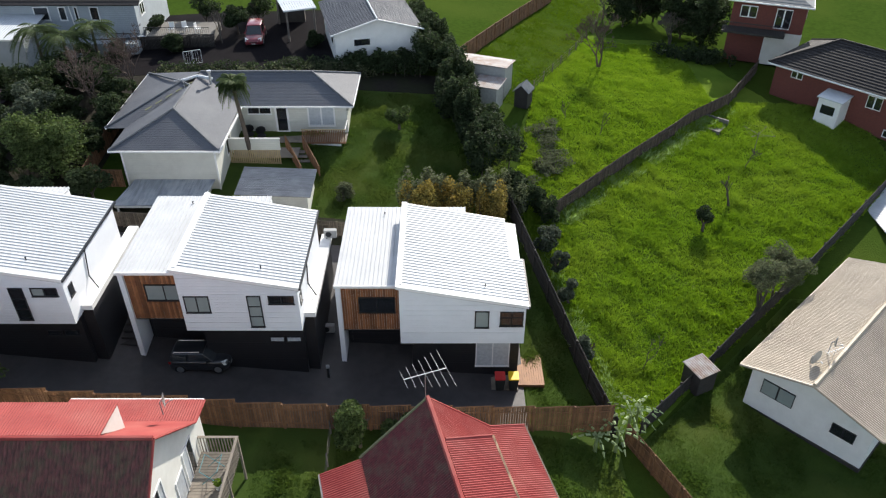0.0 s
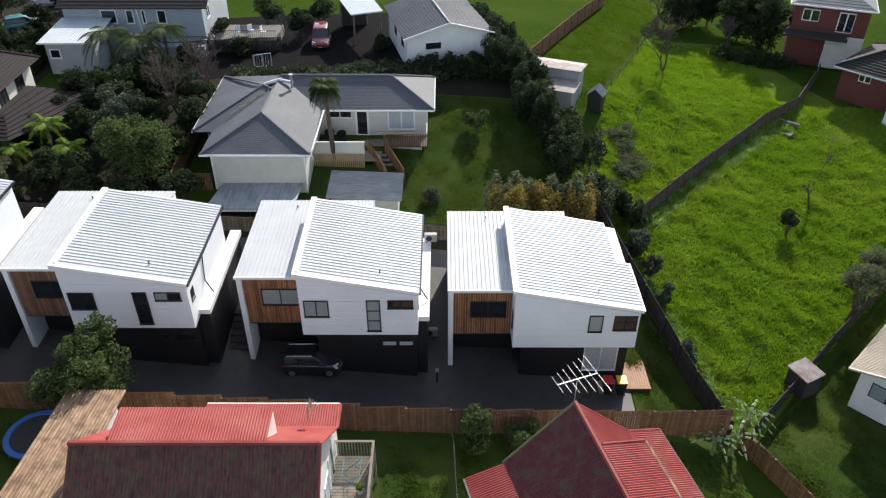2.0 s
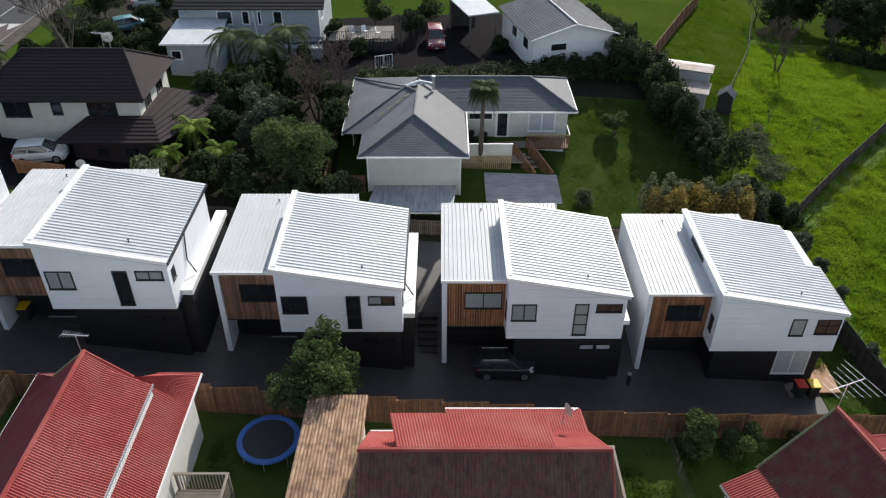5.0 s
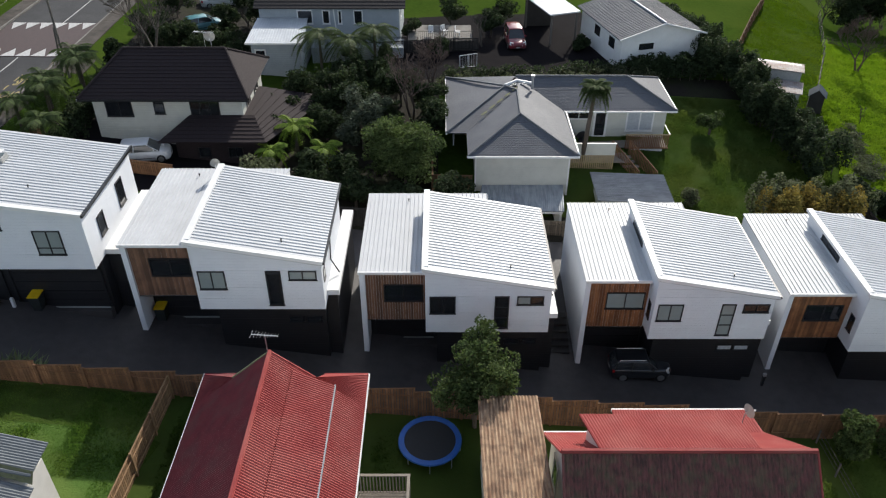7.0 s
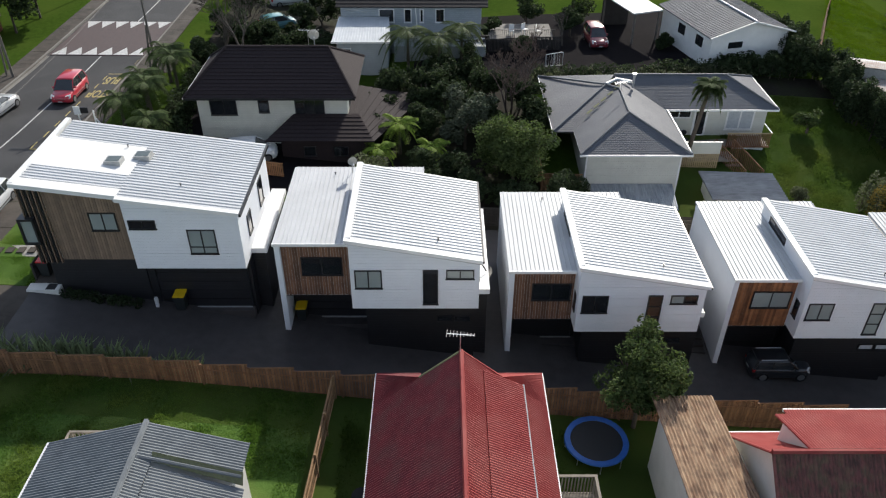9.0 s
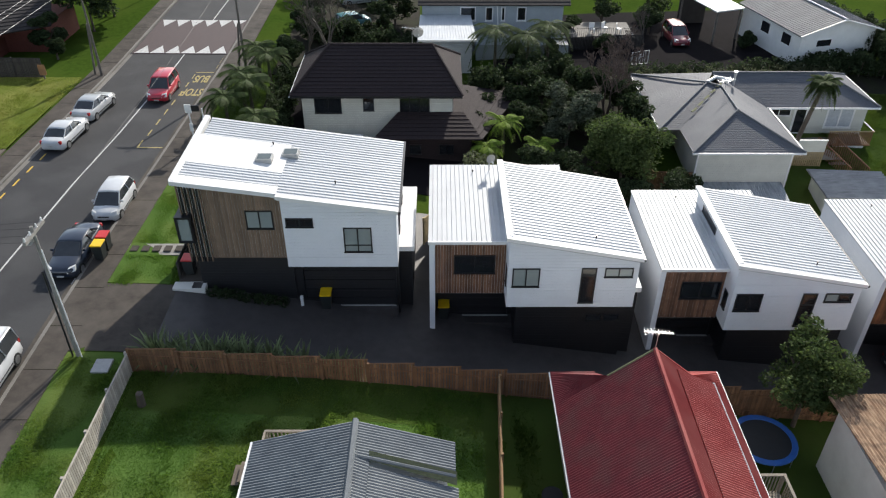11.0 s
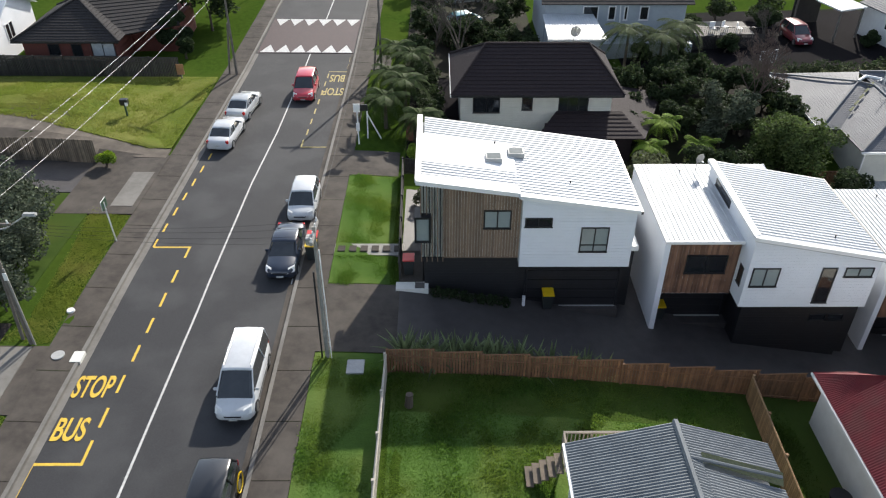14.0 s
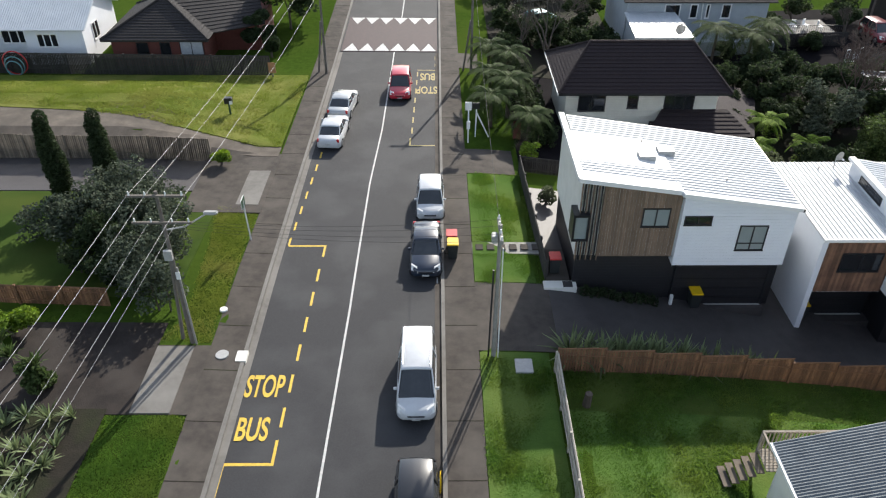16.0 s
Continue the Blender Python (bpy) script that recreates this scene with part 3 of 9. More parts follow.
def townhouse(xl, xw0, xw1, yw, yf, zb, depth, fdepth, label, front_windows, wood_glass, ribs_front=0.24, notch=None, lift=(4.28, 3.1), right_ledge=True, slider=False, wood="cedar"):
    h = thing("townhouse", label, "house", group="row of townhouses")
    yb, yfb = yw + depth, yw + fdepth
    zl, zr, zf = zb + lift[0], zb + lift[1], zb + 3.32
    zroof = lambda x: zl - 0.16 + (zr - zl) * (x - xw0) / (xw1 - xw0)
    g0, g1 = gz(xl, yf) - 0.5, gz(xw1, yw) - 0.6
    # upper volume clad in white boards
    up = part("upper_wall", solid([(xw0, yw, zb), (xw1, yw, zb), (xw1, yw, zroof(xw1)), (xw0, yw, zroof(xw0))], (0, depth - 0.2, 0)), M["white_board"], h, "white weatherboard upper storey")
    # low-roofed wing with timber front
    part("wing_wall", boxes((xl + 0.28, xw0 - 0.003, yf + 0.12, yfb - 0.1, zb - 0.15, zf - 0.12)), M["white_board"], h)
    part("back_wing", boxes((xw0, xw0 + (xw1 - xw0) * 0.55, yb - 0.2, yfb - 0.1, zb - 0.15, zf - 0.12)), M["white_board"], h)
    part("timber_cladding", boards(xl + 0.3, xw0 - 0.01, yf + 0.118, zb - 0.12, lambda x: zf - 0.16), M[wood], h, "vertical reddish cedar boards")
    part("blade_wall", boxes((xl, xl + 0.28, yf - 0.05, yfb - 0.1, g0, zf - 0.12)), M["white_board"], h, "tall white blade wall")
    # ground storey in black
    base_bottom = min(g0, g1)
    part("garage_wall", boxes((xl + 0.29, xw0 + 0.6, yf + 1.5, yfb - 0.15, base_bottom, zb - 0.16)), M["black_board"], h, "black ground storey")
    part("lower_wall", boxes((xw0 + 0.6, xw1 - 0.15, yw + 0.75, yb - 0.3, base_bottom, zb - 0.003)), M["black_board"], h)
    gd = part("garage_door", boxes(*[(xl + 0.55, xw0 + 0.35, yf + 1.44, yf + 1.5, gz(xl + 2, yf) + 0.08 + 0.52 * i, gz(xl + 2, yf) + 0.57 + 0.52 * i) for i in range(4)]), M["garage"], h, "black sectional garage door")
    part("threshold", boxes((xl + 0.3, xw0 + 0.6, yf + 0.75, yf + 1.5, gz(xl + 2, yf) - 0.5, gz(xl + 2, yf) + 0.055)), M["drive"], h)
    part("weather_strip", boxes((xl + 0.5, xw0 + 0.4, yf + 1.33, yf + 1.43, gz(xl + 2, yf), gz(xl + 2, yf) + 0.085)), M["dish"], gd, "pale strip under the door")
    for fx in (xl + 0.45, xw0 + 0.35):
        part("door_frame", boxes((fx, fx + 0.1, yf + 1.40, yf + 1.5, gz(xl + 2, yf), gz(xl + 2, yf) + 2.2)), M["black_metal"], gd)
    part("soffit", boxes((xl + 0.29, xw0, yf + 0.1, yf + 1.5, zb - 0.2, zb - 0.152)), M["black_metal"], h)
    # roofs
    oh = 0.14
    v, f = ribbed((xl - 0.04, yf - 0.1, zf - 0.03), (xw0 - 0.01, yf - 0.1, zf - 0.03), (xw0 - 0.01, yfb, zf + 0.03), (xl - 0.04, yfb, zf + 0.03), ribs_front, 0.045, 0.1)
    raw("low_roof", v, f, M["white_roof"], h, "white ribbed steel roof")
    v, f = ribbed((xw0 - 0.01, yb - 0.1, zf + 0.02), (xw0 + (xw1 - xw0) * 0.55, yb - 0.1, zf + 0.02), (xw0 + (xw1 - xw0) * 0.55, yfb, zf + 0.03), (xw0 - 0.01, yfb, zf + 0.03), ribs_front, 0.045, 0.1)
    raw("back_roof", v, f, M["white_roof"], h)
    part("gutter", boxes((xl - 0.05, xw0 - 0.015, yf - 0.2, yf - 0.1, zf - 0.16, zf + 0.0)), M["white_trim"], h)
    x0, x1 = xw0 - oh, xw1 + 0.12
    z0r, z1r = zroof(x0) + 0.16, zroof(x1) + 0.16
    ya = yw - 0.16
    if notch:
        nx, ny = notch
        zn = zroof(nx) + 0.16
        v, f = ribbed((x1, ny, z1r), (x1, ya, z1r), (x0, ya, z0r), (x0, ny, z0r), 0.26, 0.038, 0.12)
        raw("main_roof", v, f, M["white_roof"], h, "white ribbed steel mono-pitch roof")
        v, f = ribbed((nx, yb, zn), (nx, ny, zn), (x0, ny, z0r), (x0, yb, z0r), 0.26, 0.038, 0.12)
        raw("main_roof", v, f, M["white_roof"], h)
    else:
        v, f = ribbed((x1, yb, z1r), (x1, ya, z1r), (x0, ya, z0r), (x0, yb, z0r), 0.26, 0.038, 0.12)
        raw("main_roof", v, f, M["white_roof"], h, "white ribbed steel mono-pitch roof")
    # flashings: broad flat barge along the front and the high edge, black eaves line
    d = Vector((x1 - x0, 0, z1r - z0r))
    part("barge_flashing", solid([(x0 - 0.02, ya - 0.02, z0r - 0.15), (x1, ya - 0.02, z1r - 0.15), (x1, ya - 0.02, z1r + 0.055), (x0 - 0.02, ya - 0.02, z0r + 0.055)], (0, 0.26, 0)), M["white_trim"], h)
    part("ridge_flashing", boxes((x0 - 0.03, x0 + 0.3, ya + 0.24, yb, z0r - 0.13, z0r + 0.05)), M["white_trim"], h)
    # black strip added to draw the shadow line under the eaves
    part("eaves_shadow_strip", solid([(x0 + 0.05, ya + 0.02, z0r - 0.2), (x1, ya + 0.02, z1r - 0.2), (x1, ya + 0.02, z1r - 0.15), (x0 + 0.05, ya + 0.02, z0r - 0.15)], (0, 0.13, 0)), M["black_metal"], h)
    part("side_gutter", boxes((x1, x1 + 0.1, ya, notch[1] if notch else yb, z1r - 0.13, z1r + 0.0)), M["black_metal"], h)
    vent_pipe(xw0 + (xw1 - xw0) * 0.68, yw + 1.1, zroof(xw0 + (xw1 - xw0) * 0.68) + 0.18, h)
    vent_pipe(xl + 2.4, yfb - 0.9, zf + 0.03, h)
    # clerestory in the step between the roofs, and a window in the return wall
    window(h, xw0, yw + 6.2, zf + 0.22, 2.4, 0.42, face="-x", mullions=2, bar=0.05, proud=0.03)
    window(h, xw0, yw + 0.95, zb + 1.0, 0.5, 1.1, face="-x", mullions=0, bar=0.05, proud=0.03)
    for dx, dz, w, hh, mul, gl, tr in front_windows:
        window(h, xw0 + dx, yw, zb + dz, w, hh, mullions=mul, glass=gl, transom=tr)
    window(h, xl + 1.25, yf + 0.085, zb + 1.2, 2.1, 1.12, mullions=1, glass=wood_glass)
    if right_ledge:
        part("side_ledge", boxes((xw1 - 0.02, xw1 + 0.62, yw + 0.95, yb + 1.2, zb + 0.18, zb + 0.5)), M["white_trim"], h, "flat white side roof ledge")
        part("side_wall", boxes((xw1 - 0.15, xw1 + 0.5, yw + 1.1, yb + 1.0, base_bottom - 0.3, zb + 0.18)), M["black_board"], h)
        bm = tube(bmesh.new(), (xw1 + 0.06, yw + 3.0, zr - 0.25), (xw1 + 0.06, yw + 2.6, zb + 1.3), 0.04)
        tube(bm, (xw1 + 0.06, yw + 2.6, zb + 1.3), (xw1 + 0.5, yw + 2.4, zb + 0.6), 0.04)
        part("downpipe", bm, M["black_metal"], h)
        window(h, xw1, yw + 0.4, zb + 1.5, 0.5, 0.75, face="+x", mullions=0, bar=0.05, proud=0.03)
    if slider:
        window(h, xw0 + 4.35, yw + 0.72, zb - 2.45, 2.0, 2.1, mullions=1, glass=["curtain", "curtain"], frame_mat="white_trim", name="sliding_door", label="white framed sliding door with drawn curtains")
    else:
        low_glass = "curtain" if xl > -20 else "glass"
        window(h, xw0 + 4.3, yw + 0.75, zb - 1.5, 0.85, 0.4, mullions=0, glass=low_glass, bar=0.05)
        window(h, xw0 + 5.25, yw + 0.75, zb - 1.5, 0.85, 0.4, mullions=0, glass=low_glass, bar=0.05)
    return h


FW = lambda a, b, c, tall=(0.74, 1.44): [(0.22, 1.32, 1.36, 1.13, 1, a, None), (3.62, 0.3, 0.76, 2.18, 0, b, tall), (4.78, 1.92, 1.4, 0.56, 1, c, None)]
townhouse(-41.9, -38.0, -31.55, 30.9, 32.1, 0.02, 7.6, 8.8, "white two-storey townhouse with cedar panel and white steel roofs", FW(["glass_blind", "glass_blind"], "glass", ["glass_blind", "glass_blind"], None), ["glass", "glass"], wood="cedar_shaded")
townhouse(-29.9, -26.4, -19.85, 31.3, 32.4, -1.91, 7.6, 8.8, "white two-storey townhouse with dark windows and cedar panel", FW(["glass", "glass"], "glass", ["glass_blind", "glass"]), ["glass", "glass"], wood="cedar_shaded")
townhouse(-17.75, -14.2, -7.8, 31.9, 33.0, -2.93, 7.6, 8.8, "white two-storey townhouse with pale blinds and a car before it", FW(["glass_blind", "glass_blind"], "glass_blind", ["glass", "glass"]), ["glass_blind", "glass_blind"])
townhouse(-6.1, -2.42, 4.62, 32.5, 33.75, -4.43, 8.5, 9.3, "white end townhouse with cedar panel, sliding door and timber deck", [(4.2, 1.2, 0.8, 1.2, 0, "glass_blind", None), (5.6, 1.32, 1.32, 1.05, 1, ["glass", "glass"], 0.6)], ["glass", "glass"], notch=(3.95, 36.8), lift=(4.18, 2.86), right_ledge=False, slider=True)


def townhouse_street():
    h = thing("townhouse", "large white street-front townhouse with weathered timber boards and skylights", "house", group="row of townhouses")
    y, yb = 32.25, 39.5
    zr = lambda x: 5.78 + (x + 49.1) * -0.142
    part("upper_wall", solid([(-49.1, y, 1.57), (-43.5, y, 1.57), (-43.5, y, zr(-43.5) - 0.16), (-49.1, y, zr(-49.1) - 0.16)], (0, 7.0, 0)), M["white_board"], h, "white weatherboard upper storey")
    part("timber_volume", solid([(-54.05, y + 0.3, 2.0), (-49.12, y + 0.3, 2.0), (-49.12, y + 0.3, zr(-49.1) - 0.18), (-54.05, y + 0.3, zr(-54.05) - 0.18)], (0, 6.6, 0)), M["render_white"], h)
    part("timber_cladding", boards(-52.9, -49.13, y + 0.3, 1.95, lambda x: zr(x) - 0.18), M["cedar_grey"], h, "weathered silver-brown vertical boards")
    for i in range(9):
        x = -54.05 + 0.135 * i
        part("batten", boxes((x, x + 0.05, y + 0.14, y + 0.29, 1.8, zr(x) - 0.18)), M["black_metal"] if i % 2 else M["cedar_grey"], h)
    part("lower_wall", boxes((-53.9, -49.0, y + 0.65, yb - 0.3, -2.0, 1.95)), M["black_board"], h, "black ground storey")
    part("lower_wall", boxes((-49.0, -43.5, y + 0.75, yb - 0.3, -2.6, 1.565)), M["black_board"], h)
    gd = part("garage_door", boxes(*[(-48.5, -43.75, y + 0.66, y + 0.74, -1.55 + 0.6 * i, -0.98 + 0.6 * i) for i in range(5)]), M["garage"], h, "black double garage door")
    for fx in (-48.62, -43.75):
        part("door_frame", boxes((fx, fx + 0.1, y + 0.6, y + 0.75, -1.8, 1.5)), M["black_metal"], gd)
    part("threshold", boxes((-48.6, -43.6, y + 0.3, y + 0.75, -2.6, -1.5)), M["drive"], h)
    part("weather_strip", boxes((-48.6, -43.7, y + 0.58, y + 0.655, -1.7, -1.46)), M["dish"], gd, "pale strip under the door")
    # roof: front and rear strips and the smooth flat piece between, at the street end
    z0, z1 = zr(-49.3), zr(-43.38)
    v, f = ribbed((-43.38, yb, z1), (-43.38, y - 0.15, z1), (-49.3, y - 0.15, z0), (-49.3, yb, z0), 0.26, 0.038, 0.12)
    raw("main_roof", v, f, M["white_roof"], h, "white ribbed steel roof")
    zs = zr(-54.2)
    for ya, yc, xe in ((y + 0.1, 34.4, -54.2), (37.4, yb, -53.9)):
        v, f = ribbed((-49.3, yc, z0), (-49.3, ya, z0), (xe, ya, zr(xe)), (xe, yc, zr(xe)), 0.26, 0.038, 0.12)
        raw("street_roof", v, f, M["white_roof"], h)
    part("smooth_roof", solid([(-49.28, 34.4, z0 + 0.03), (-54.2, 34.4, zs + 0.03), (-54.2, 34.4, zs - 0.1), (-49.28, 34.4, z0 - 0.1)], (0, 3.0, 0)), M["white_trim"], h)
    part("barge_flashing", solid([(-49.25, y - 0.18, z0 - 0.14), (-43.38, y - 0.18, z1 - 0.14), (-43.38, y - 0.18, z1 + 0.06), (-49.25, y - 0.18, z0 + 0.06)], (0, 0.28, 0)), M["white_trim"], h)
    part("barge_flashing", solid([(-54.25, y + 0.06, zs - 0.16), (-49.25, y + 0.06, z0 - 0.16), (-49.25, y + 0.06, z0 + 0.07), (-54.25, y + 0.06, zs + 0.07)], (0, 0.7, 0)), M["white_trim"], h)
    part("barge_flashing", solid([(-54.3, y + 0.2, zs - 0.14), (-54.02, y + 0.2, zs - 0.16), (-54.02, y + 0.2, zs + 0.065), (-54.3, y + 0.2, zs + 0.075)], (0, 7.1, 0)), M["white_trim"], h)
    part("side_gutter", boxes((-43.38, -43.27, y - 0.16, yb, z1 - 0.15, z1 + 0.01)), M["black_metal"], h)
    for x, yy in ((-50.35, 35.5), (-49.15, 36.35)):
        sk = part("skylight", boxes((x - 0.42, x + 0.42, yy - 0.36, yy + 0.36, zr(x) - 0.05, zr(x) + 0.24), bevel=0.02), M["dish"], h, "raised roof skylight")
        part("pane", boxes((x - 0.34, x + 0.34, yy - 0.28, yy + 0.28, zr(x) + 0.235, zr(x) + 0.25)), M["skylight_glass"], sk)
    vent_pipe(-46.6, 34.0, zr(-46.6) + 0.02, h)
    vent_pipe(-50.2, 37.2, zr(-50.2) + 0.02, h)
    window(h, -48.95, y, 4.02, 1.35, 0.52, mullions=1, glass=["glass", "glass"])
    window(h, -46.15, y, 2.52, 1.4, 1.46, mullions=1, glass=["glass_blind", "glass_blind"], transom=0.42)
    window(h, -50.95, y + 0.27, 3.75, 1.35, 1.05, mullions=1, glass=["glass_blind", "glass_blind"])
    window(h, -43.5, y + 1.5, 2.6, 0.8, 1.2, face="+x", mullions=0)
    window(h, -43.5, y + 4.4, 2.6, 0.9, 1.5, face="+x", mullions=0)
    bay = part("bay_window", boxes((-54.35, -53.55, y - 0.1, y + 0.9, 3.1, 3.2), (-54.35, -53.55, y - 0.1, y + 0.9, 4.5, 4.62), (-54.35, -54.25, y - 0.1, y + 0.9, 3.2, 4.5), (-53.65, -53.55, y - 0.1, y + 0.9, 3.2, 4.5)), M["black_metal"], h, "dark boxed corner window")
    part("pane", boxes((-54.25, -53.65, y + 0.0, y + 0.03, 3.2, 4.5)), M["glass_blind"], bay)
    part("side_ledge", boxes((-43.52, -42.7, y + 1.4, yb + 0.3, 1.55, 1.85)), M["white_trim"], h, "flat white side roof ledge")
    part("side_wall", boxes((-43.5, -42.85, y + 1.55, yb + 0.1, -3.0, 1.55)), M["black_board"], h)
    part("entry_step", boxes((-55.2, -54.0, 33.0, 35.8, -0.9, 0.06)), M["path"], h)
    part("entry_post", boxes((-48.75, -48.6, y + 0.1, y + 0.25, -1.8, -0.5)), M["white_trim"], h)


townhouse_street()


# ---------------------------------------------------------------- older houses
def gable(name, label, mat_l, mat_r, wall_mat, xr, zr, xl, zl, xe, ze, y0, y1, pitch=0.1, ground=None, wavy=True):
    """Ridge along y at (xr, zr); eaves at (xl, zl) and (xe, ze)."""
    h = thing(name, label, "house")
    v, f = ribbed((xl, y0, zl), (xl, y1, zl), (xr, y1, zr), (xr, y0, zr), pitch, 0.03, 0.07, wavy)
    raw("roof_slope", v, f, mat_l, h)
    v, f = ribbed((xe, y1, ze), (xe, y0, ze), (xr, y0, zr), (xr, y1, zr), pitch, 0.03, 0.07, wavy)
    raw("roof_slope", v, f, mat_r, h)
    g = ground if ground is not None else min(gz(xl, y0), gz(xe, y1)) - 0.5
    part("wall", solid([(xl + 0.35, y0 + 0.3, g), (xe - 0.35, y0 + 0.3, g), (xe - 0.35, y0 + 0.3, ze + 0.1), (xr, y0 + 0.3, zr - 0.1), (xl + 0.35, y0 + 0.3, zl + 0.1)], (0, y1 - y0 - 0.6, 0)), wall_mat, h)
    return h


def red_cottage(dx, dy, dz, mats, label):
    """Steep iron-roofed cottage, ridge towards the street row; lower skirts run on past the gable; long shed dormer on one side."""
    h = thing("iron_roofed_cottage", label, "house", (dx, dy, dz))
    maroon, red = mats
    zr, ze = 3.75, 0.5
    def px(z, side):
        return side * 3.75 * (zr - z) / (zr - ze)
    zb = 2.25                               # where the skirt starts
    # one iron roof: the slope away from the sun takes the darker colour
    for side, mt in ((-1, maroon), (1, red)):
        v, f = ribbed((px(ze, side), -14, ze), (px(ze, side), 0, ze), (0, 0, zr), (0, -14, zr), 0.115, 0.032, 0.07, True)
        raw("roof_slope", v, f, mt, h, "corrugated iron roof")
        raw("skirt_end", *ribbed((px(ze, side), 0, ze), (px(ze, side), 2.0, ze), (px(zb, side), 0.02, zb), (px(zb, side), 0, zb), 0.115, 0.032, 0.07, True), mt, h)
        part("gutter", boxes((px(ze, side) - 0.06, px(ze, side) + 0.06, -14, 2.05, ze - 0.14, ze - 0.02)), M["white_trim"], h)
        part("front_gutter", boxes((min(px(ze, side), px(zb, side)), max(px(ze, side), px(zb, side)), 2.0, 2.07, ze - 0.12, ze + 0.0)), mt, h)
        raw("hip_end", *tiled([(px(ze, side), 2.0, ze - 0.02), (px(zb, side), 2.0, ze - 0.02), (px(zb, side), 0.0, zb - 0.03), (px(zb, side), 0.0, zb - 0.03)], 4, 0.01), mt, h)
        ridge("barge", [(0, 0.02, zr), (px(zb, side), 0.02, zb)], M["lichen"] if side < 0 else red, h, 0.06)
    # shed dormer on the lit side: flatter, so it rises off the slope
    x0, z0, x1, z1 = px(2.95, 1), 3.02, px(1.5, 1), 2.15
    v, f = ribbed((x1, -14, z1), (x1, -0.35, z1), (x0, -0.35, z0), (x0, -14, z0), 0.115, 0.032, 0.07, True)
    raw("dormer_roof", v, f, red, h, "red corrugated dormer roof")
    part("dormer_face", solid([(x0, -0.4, z0 - 0.06), (x1 - 0.06, -0.4, z1 - 0.06), (x1 - 0.06, -0.4, 1.5)], (0, -13.5, 0)), M["white_trim"], h, "white dormer wall")
    part("dormer_gutter", boxes((x1 - 0.02, x1 + 0.05, -14, -0.3, z1 - 0.1, z1 + 0.01)), M["zinc_pale"], h)
    ridge("ridge_cap", [(0, 0.02, zr + 0.02), (0, -14, zr + 0.02)], red, h, 0.1)
    part("wall", solid([(-3.3, 1.6, -4.6), (3.3, 1.6, -4.6), (3.3, 1.6, ze - 0.1), (-3.3, 1.6, ze - 0.1)], (0, -15.4, 0)), M["render_white"], h)
    part("gable_wall", solid([(px(zb, -1), -0.1, ze), (px(zb, 1), -0.1, ze), (px(zb, 1), -0.1, zb - 0.08), (0, -0.1, zr - 0.1), (px(zb, -1), -0.1, zb - 0.08)], (0, -0.2, 0)), M["render_white"], h)
    return h


def turned_cottage():
    """Cottage set askew to the row: steep gable, flatter skirt and a full-length dormer on the sunny side, lean-to on the other."""
    h = thing("iron_roofed_cottage", "cottage under a mossy red corrugated iron roof", "house", (-0.66, 23.14, 0.94), rz=15)
    red, old = M["red_iron"], M["old_iron_shaded"]
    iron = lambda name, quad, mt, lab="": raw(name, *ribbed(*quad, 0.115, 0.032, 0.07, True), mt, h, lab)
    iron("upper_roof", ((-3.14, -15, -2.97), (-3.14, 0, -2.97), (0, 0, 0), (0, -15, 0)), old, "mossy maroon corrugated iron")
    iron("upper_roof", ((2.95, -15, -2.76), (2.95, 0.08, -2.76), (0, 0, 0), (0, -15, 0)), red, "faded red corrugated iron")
    iron("skirt_roof", ((4.66, -15, -3.15), (4.66, 0.08, -3.15), (2.93, 0.08, -2.75), (2.93, -15, -2.75)), red, "red corrugated skirt roof")
    iron("dormer_roof", ((2.15, -15, -0.36), (2.15, -2.4, -0.36), (0.12, -2.4, 0.03), (0.12, -15, 0.03)), red, "red corrugated dormer roof")
    iron("lean_to_roof", ((-5.0, -15, -3.2), (-5.0, -0.2, -3.2), (-3.1, -0.05, -2.93), (-3.1, -15, -2.93)), red, "red corrugated lean-to")
    part("dormer_wall", solid([(0.2, -2.45, -0.1), (2.05, -2.45, -0.43), (2.05, -2.45, -1.88)], (0, -12.4, 0)), M["white_trim"], h)
    part("dormer_gutter", boxes((2.14, 2.24, -15, -2.4, -0.48, -0.34)), M["brown_iron"], h)
    part("gutter", boxes((4.62, 4.74, -15, 0.1, -3.3, -3.17)), M["fence_grey"], h)
    part("gutter", boxes((-5.08, -4.97, -15, -0.2, -3.34, -3.22)), M["pole_grey"], h)
    ridge("ridge_cap", [(0, 0.05, 0.03), (0, -15, 0.03)], red, h, 0.11)
    ridge("barge", [(0, 0.03, 0), (-3.14, 0.03, -2.97)], M["lichen"], h, 0.08)
    ridge("barge", [(0, 0.03, 0), (2.95, 0.1, -2.76), (4.66, 0.1, -3.15)], red, h, 0.06)
    ridge("dormer_barge", [(0.15, -2.4, 0.03), (2.15, -2.4, -0.34)], red, h, 0.06)
    part("gable_wall", solid([(-2.85, -0.15, -7.6), (4.3, -0.15, -7.6), (4.3, -0.15, -3.2), (2.8, -0.15, -2.85), (0, -0.15, -0.12), (-2.85, -0.15, -2.85)], (0, -14.6, 0)), M["render_white"], h)
    part("lean_to_wall", boxes((-4.8, -2.86, -14.8, -0.4, -7.6, -3.22)), M["render_white"], h)


red_cottage(-32.65, 23.7, 0.0, (M["maroon"], M["red_iron"]), "white cottage under a faded red iron roof, shaded slope coloured maroon")
turned_cottage()


